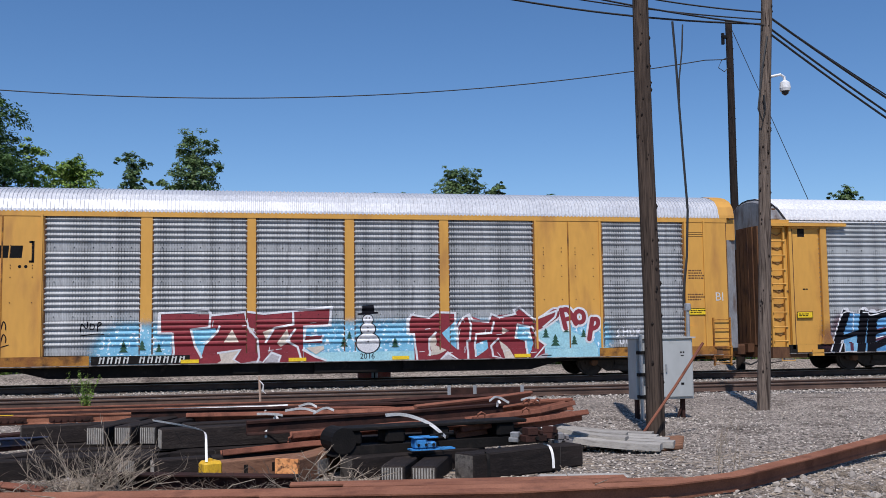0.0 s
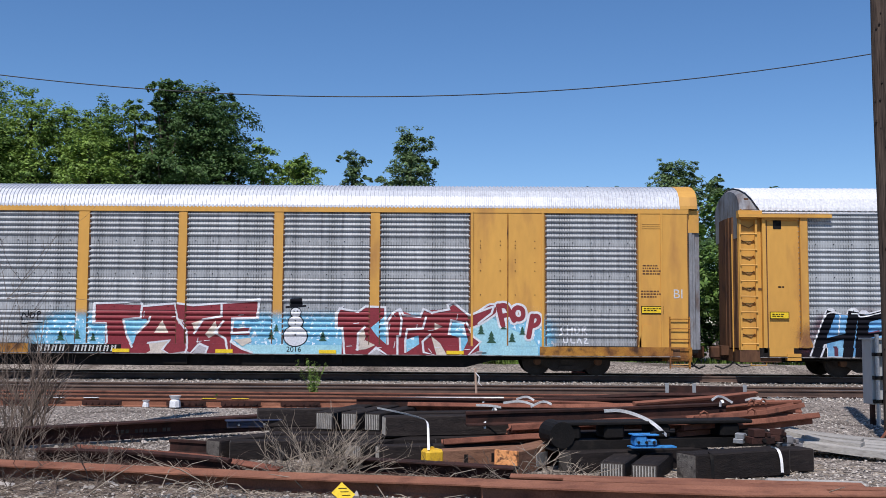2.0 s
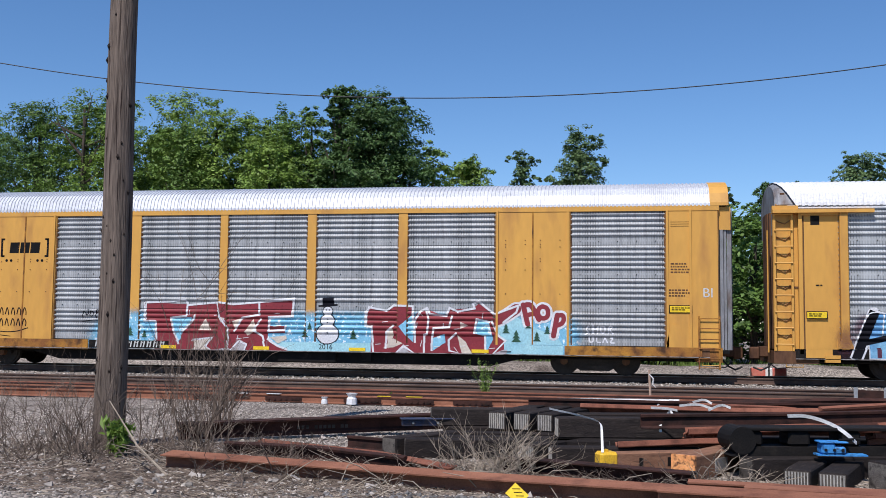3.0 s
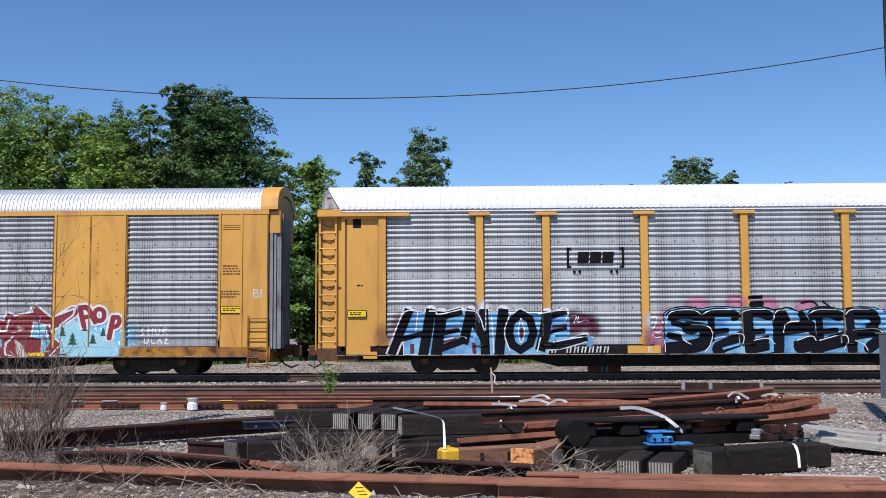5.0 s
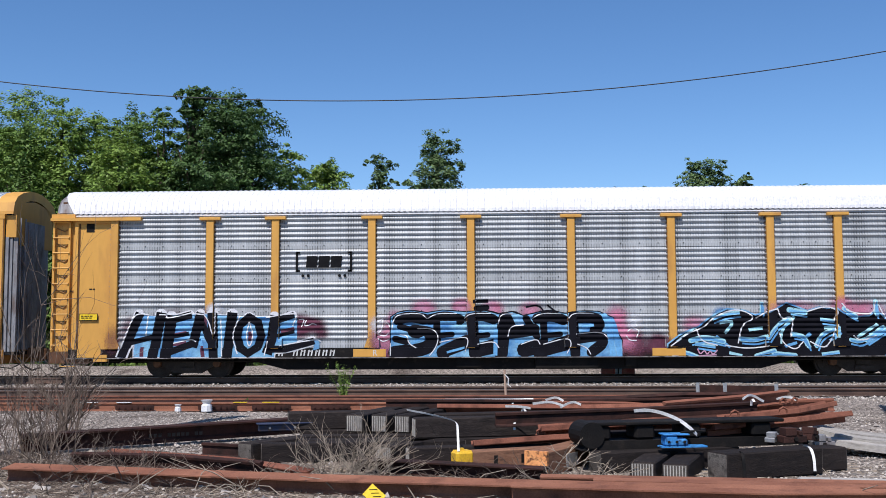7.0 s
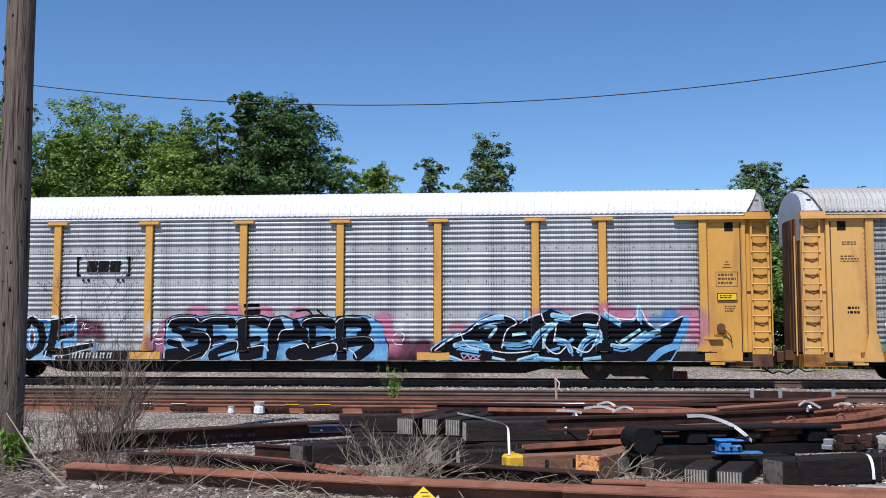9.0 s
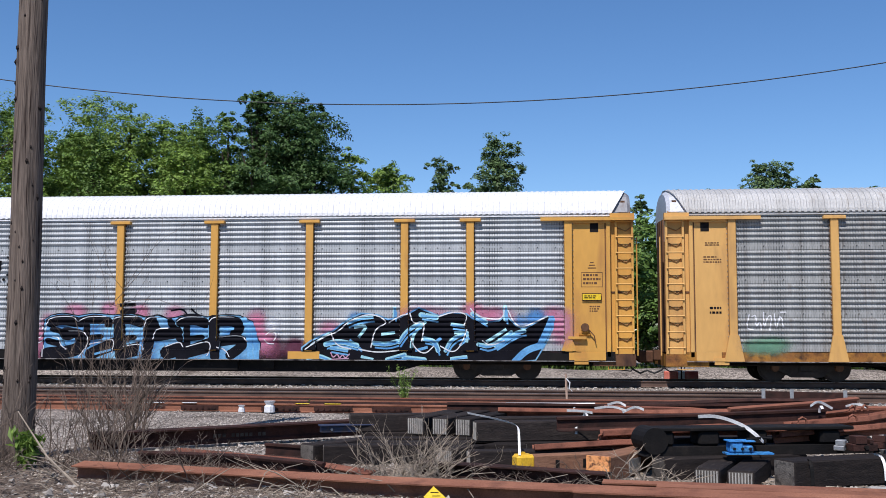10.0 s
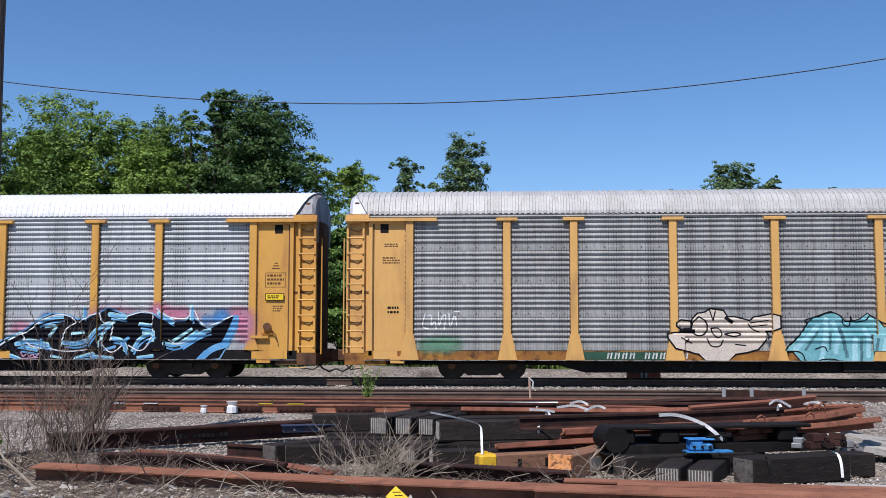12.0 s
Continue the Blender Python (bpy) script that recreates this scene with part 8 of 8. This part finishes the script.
strap([(-0.95, 13.3, 0.58), (-0.6, 12.9, 0.55), (-0.30, 12.3, 0.53), (-0.26, 12.0, 0.51), (-0.25, 11.7, 0.47), (-0.24, 11.55, 0.25)], 0.026, "white plastic strap running down to a yellow cap")
strap([(1.85, 12.3, 0.64), (2.05, 12.2, 0.66), (2.3, 12.0, 0.58), (2.42, 11.85, 0.48), (2.46, 11.66, 0.42)], 0.042)
strap([(3.62, 11.6, 0.31), (3.66, 11.46, 0.30), (3.68, 11.42, 0.2), (3.68, 11.4, 0.05)], 0.03)
strap([(2.78, 11.06, 0.297), (2.8, 10.98, 0.28), (2.8, 10.96, 0.05)], 0.035, "dark grey steel strap round a black timber", BLACK_STEEL)
for x, y, z in [(0.65, 13.0, 0.62), (1.1, 13.4, 0.62), (1.35, 13.6, 0.62), (-0.9, 15.7, 0.27), (-0.6, 15.75, 0.27), (0.3, 15.3, 0.52), (0.5, 15.2, 0.52), (-1.7, 19.6, 0.1), (3.5, 13.7, 0.68), (3.6, 13.5, 0.66), (4.3, 14.9, 0.62), (4.5, 14.6, 0.60), (1.2, 14.6, 0.6), (-2.5, 18.0, 0.03), (-2.2, 17.6, 0.03), (0.0, 16.5, 0.28), (1.0, 17.3, 0.28), (0.6, 13.25, 0.55)]:
    a, l = R.uniform(0, 3.1), R.uniform(0.18, 0.45)
    strap([(x, y, z), (x + l * 0.4 * math.cos(a), y + 0.2 * l, z + R.uniform(0.0, 0.09)), (x + l * math.cos(a), y + 0.3 * l, z + R.uniform(-0.06, 0.02))], 0.032)
strap([(0.42, 13.0, 0.56), (0.44, 12.95, 0.52), (0.44, 12.9, 0.36)], 0.03)
pi = thing("grey_pipes", pose(-0.4, 20.62, 0.19), "pale grey conduit pipes laid on rusty rails", "pipe")
for k in range(3):
    part("pipe", tube(bmesh.new(), [(-0.9 + 0.3 * k, 0.1 * k, 0.01), (1.1 + 0.2 * k, 0.1 * k, 0.02)], 0.025, 7), CONDUIT, pi)

tg = thing("yellow_tag", pose(-0.98, 9.35, 0.02), "yellow diamond tag tilted among dark stones", "tag")
bm = bmesh.new()
extrude_y(bm, [(-0.105, 0.09), (0.03, 0.0), (0.115, 0.1), (-0.02, 0.2)], -0.004, 0.004)
part("plate", bm, SIGN_YELLOW, tg, at=pose(0, 0, 0, -25, 8, 12))
bm = bmesh.new()
for k in range(3):
    extrude_y(bm, [(-0.045 + 0.02 * k, 0.135 - 0.03 * k), (0.03 + 0.02 * k, 0.145 - 0.03 * k), (0.03 + 0.02 * k, 0.152 - 0.03 * k), (-0.045 + 0.02 * k, 0.142 - 0.03 * k)], -0.006, -0.0045)
part("print_bars", bm, LETTER_BLACK, tg, at=pose(0, 0, 0, -25, 8, 12))
st = thing("survey_stake", pose(0.62, 23.6, 0), "pale wooden survey stake with ribbon beside the track", "stake")
part("stick", tube(bmesh.new(), [(0, 0, -0.05), (-0.03, 0, 0.7)], 0.025, 4), STAKE_WOOD, st)
part("ribbon", tube(bmesh.new(), [(-0.03, -0.02, 0.6), (0.06, -0.03, 0.5), (0.05, -0.03, 0.36), (0.12, -0.03, 0.3)], [0.012, 0.016, 0.014, 0.006], 4), WHITE_STRAP, st)


# ---- weeds and dead brush ----
def brushwood(name, x, y, r, tall, n, mat, label, seed, up=1.0, thick=0.006):
    """Branching dry stems from a patch of ground, one bush."""
    rnd = random.Random(seed)
    bm = bmesh.new()

    def stem(p, d, length, rad, level):
        pts = [p]
        for _ in range(4):
            d = (d + Vector((rnd.uniform(-1, 1), rnd.uniform(-1, 1), rnd.uniform(-0.6, 0.7) * up)) * 0.22).normalized()
            pts.append(pts[-1] + d * length / 4)
        tube(bm, pts, [rad, rad * 0.9, rad * 0.75, rad * 0.6, rad * 0.35], 3, False)
        if level:
            for k in range(rnd.randint(2, 4)):
                q = pts[rnd.randint(1, 4)]
                stem(q, (d + Vector((rnd.uniform(-1, 1), rnd.uniform(-1, 1), rnd.uniform(-0.3, 0.8) * up)) * 0.8).normalized(), length * rnd.uniform(0.35, 0.65), rad * 0.6, level - 1)
    for _ in range(n):
        a, q = rnd.uniform(0, 6.3), r * math.sqrt(rnd.random())
        d = Vector((rnd.uniform(-0.6, 0.6), rnd.uniform(-0.5, 0.5), up)).normalized()
        stem(Vector((x + q * math.cos(a), y + q * 0.7 * math.sin(a), 0)), d, tall * rnd.uniform(0.4, 1.0), thick, 2)
    return tagged(part(name, bm, mat), label, "bush")


brushwood("dead_bush", -6.3, 12.4, 1.15, 0.95, 60, TWIG, "tangled brown dead brush round a utility pole", 61)
brushwood("dead_bush", -5.6, 12.6, 0.6, 1.3, 30, TWIG, "tall thin dead brush in front of a utility pole", 62, 1.6)
brushwood("dead_bush", -5.7, 13.0, 0.35, 2.3, 9, TWIG, "tall bare dry stalks standing in dead brush", 63, 3.5, 0.007)
brushwood("dead_bush", -6.5, 11.6, 1.25, 0.35, 170, TWIG, "low matted brown brush round a utility pole", 73, 0.45)
brushwood("dead_bush", -6.35, 15.6, 0.3, 1.25, 22, TWIG, "dark upright dead stalks beyond the brush", 60, 1.6, 0.014)
brushwood("dead_bush", -7.4, 12.0, 0.9, 0.8, 60, TWIG, "tangled brown dead brush by the gravel", 64)
brushwood("dead_bush", -4.5, 12.0, 1.0, 0.35, 110, TWIG, "low dry twigs matted on the ground", 65, 0.25)
brushwood("dead_bush", -1.35, 11.0, 0.5, 0.62, 70, DRY_STALK, "pale dry twigs heaped before stacked ties", 66, 0.3)
brushwood("dead_bush", 0.95, 10.9, 0.5, 0.42, 20, DRY_STALK, "pale dry twigs arching over timbers", 67, 0.2, 0.008)
brushwood("dead_bush", 0.2, 10.7, 1.0, 0.3, 90, TWIG, "low dry twigs under timbers", 68, 0.12)
brushwood("dead_bush", -3.2, 10.6, 1.5, 0.4, 60, TWIG, "low dry twigs along a rusted rail", 69, 0.15)
brushwood("dead_bush", -3.6, 9.6, 1.5, 0.35, 40, DRY_STALK, "scattered pale dry twigs on gravel", 70, 0.1, 0.005)
brushwood("dead_bush", 6.1, 9.2, 0.6, 0.22, 70, DRY_STALK, "pale dry twigs under a rusted rail", 71, 0.12)
brushwood("dead_bush", 5.4, 10.6, 0.3, 0.55, 8, DRY_STALK, "thin pale dry grass stalks by a rail", 72, 2.0, 0.005)
def litter(name, label, spots, mat, seed, long=0.11):
    """Short bits of dry stem strewn on the ground, one mesh."""
    rnd = random.Random(seed)
    verts, faces = [], []
    for x, y in spots:
        a, l, w, k = rnd.uniform(0, 6.3), long * rnd.uniform(0.4, 1.6), rnd.uniform(0.003, 0.008), len(verts)
        z = height(x, y) + 0.012
        u, v = Vector((math.cos(a), math.sin(a), rnd.uniform(-0.05, 0.35))) * l, Vector((-math.sin(a), math.cos(a), 0)) * w
        p = Vector((x, y, z))
        verts += [tuple(p - u * 0.5 - v), tuple(p - u * 0.5 + v), tuple(p + u * 0.5), tuple(p - u * 0.3 + Vector((0, 0, 0.012)))]
        faces += [(k, k + 2, k + 3), (k + 3, k + 2, k + 1), (k, k + 3, k + 1), (k, k + 1, k + 2)]
    return tagged(part(name, mesh_of(name, verts, faces, mat), mat), label, "litter", kind="stuff")


rl = random.Random(91)
litter("twig_litter", "brown bits of dry stem strewn over gravel", [(rl.gauss(-4.2, 2.2), rl.triangular(8.8, 13.5, 10.2)) for _ in range(9000)], TWIG, 92)
litter("straw_litter", "pale bits of dry straw strewn over gravel", [(rl.choice((rl.gauss(-3.5, 2.4), rl.uniform(-2, 8))), rl.uniform(8.8, 12.5)) for _ in range(3500)], DRY_STALK, 93, 0.14)
# pale bare stalks strewn over the rails and stones
rs = random.Random(77)
for x0, x1, y0, y1, n in ((-5.2, -1.0, 9.7, 11.9, 46), (-2.2, 1.6, 10.6, 11.2, 26), (-1.0, 3.5, 9.3, 10.2, 14), (-7.5, -5.0, 10.2, 12.5, 24)):
    for _ in range(n):
        p = Vector((rs.uniform(x0, x1), rs.uniform(y0, y1), rs.choice((0.01, 0.02))))
        a, l = rs.uniform(0, 6.3), rs.uniform(0.25, 0.75)
        q = p + Vector((math.cos(a), 0.6 * math.sin(a), rs.uniform(0.0, 0.45))) * l
        mid = p.lerp(q, 0.5) + Vector((rs.uniform(-0.05, 0.05), 0, rs.uniform(0.0, 0.07)))
        tagged(part("dry_stalk", tube(bmesh.new(), [p - Vector((0, 0, 0.02)), mid, q], [0.007, 0.006, 0.003], 4), DRY_STALK), "pale bare dry stalk strewn over rails and gravel", "stalk", "strewn dry stalks")
bm = bmesh.new()
tube(bm, [(-4.75, 10.2, 0.02), (-5.2, 10.4, 0.3), (-5.7, 10.7, 0.75)], [0.014, 0.012, 0.006], 5)
tagged(part("stick", bm, DRY_STALK), "pale bare stick leaning in the brush", "stick")


def weed(name, x, y, h, n, leaves, mat, label, seed, leaf=0.05):
    rnd = random.Random(seed)
    t = thing(name, pose(x, y, 0), label, "plant")
    bm = bmesh.new()
    verts, faces = [], []
    for _ in range(n):
        d = Vector((rnd.uniform(-0.35, 0.35), rnd.uniform(-0.3, 0.3), 1)).normalized()
        l = h * rnd.uniform(0.5, 1)
        pts = [d * l * k / 3 + Vector((0.03 * k * rnd.uniform(-1, 1), 0, 0)) for k in range(4)]
        tube(bm, pts, [0.008, 0.006, 0.005, 0.002], 3, False)
        for _ in range(leaves):
            u = rnd.uniform(0.15, 1) * 3
            k = min(int(u), 2)
            p = pts[k].lerp(pts[k + 1], u - k) + Vector((rnd.uniform(-1, 1), rnd.uniform(-1, 1), rnd.uniform(-0.3, 0.5))) * 0.06
            e = Euler((rnd.uniform(-1, 1), rnd.uniform(-1, 1), rnd.uniform(0, 6))).to_matrix()
            s, i = leaf * rnd.uniform(0.5, 1.2), len(verts)
            verts += [tuple(p + e @ Vector(v)) for v in ((-s, 0, 0), (0, -s * 0.35, 0), (s, 0, -s * 0.3), (0, s * 0.35, 0))]
            faces.append((i, i + 1, i + 2, i + 3))
    part("stems", bm, mat, t)
    part("leaves", mesh_of("leaves", verts, faces, mat), mat, t)


weed("weed", -3.1, 22.9, 1.0, 12, 40, LEAF_LIGHT, "tall feathery green weed beside the track", 81, 0.035)
weed("green_shrub", -6.05, 11.55, 0.5, 14, 14, LEAF_LIGHT, "fresh green leafy shoots under the dead brush", 82, 0.09)
weed("weed", -4.9, 21.5, 0.25, 6, 8, LEAF_MID, "low green weed by the rails", 83, 0.05)


# ---- what moves ----
def motions():
    def left(t):
        for (t0, a), (t1, b) in zip(ROLL, ROLL[1:]):
            if t <= t1:
                return a + (b - a) * (t - t0) / (t1 - t0)
        return ROLL[-1][1]
    for car, cx in CARS:
        walk(car, [(t, pose(cx + s, TRACK_Y, RAIL_Z)) for t, s in ROLL])
    steps = [k * 0.1 for k in range(121)]
    for sets in WHEELS:
        for k, w in enumerate(sets):
            dx = -0.89 if k % 2 == 0 else 0.89
            walk(w, [(t, pose(dx, 0, 0.42, 0, math.degrees(left(t) / 0.42), 0)) for t in steps])


motions()
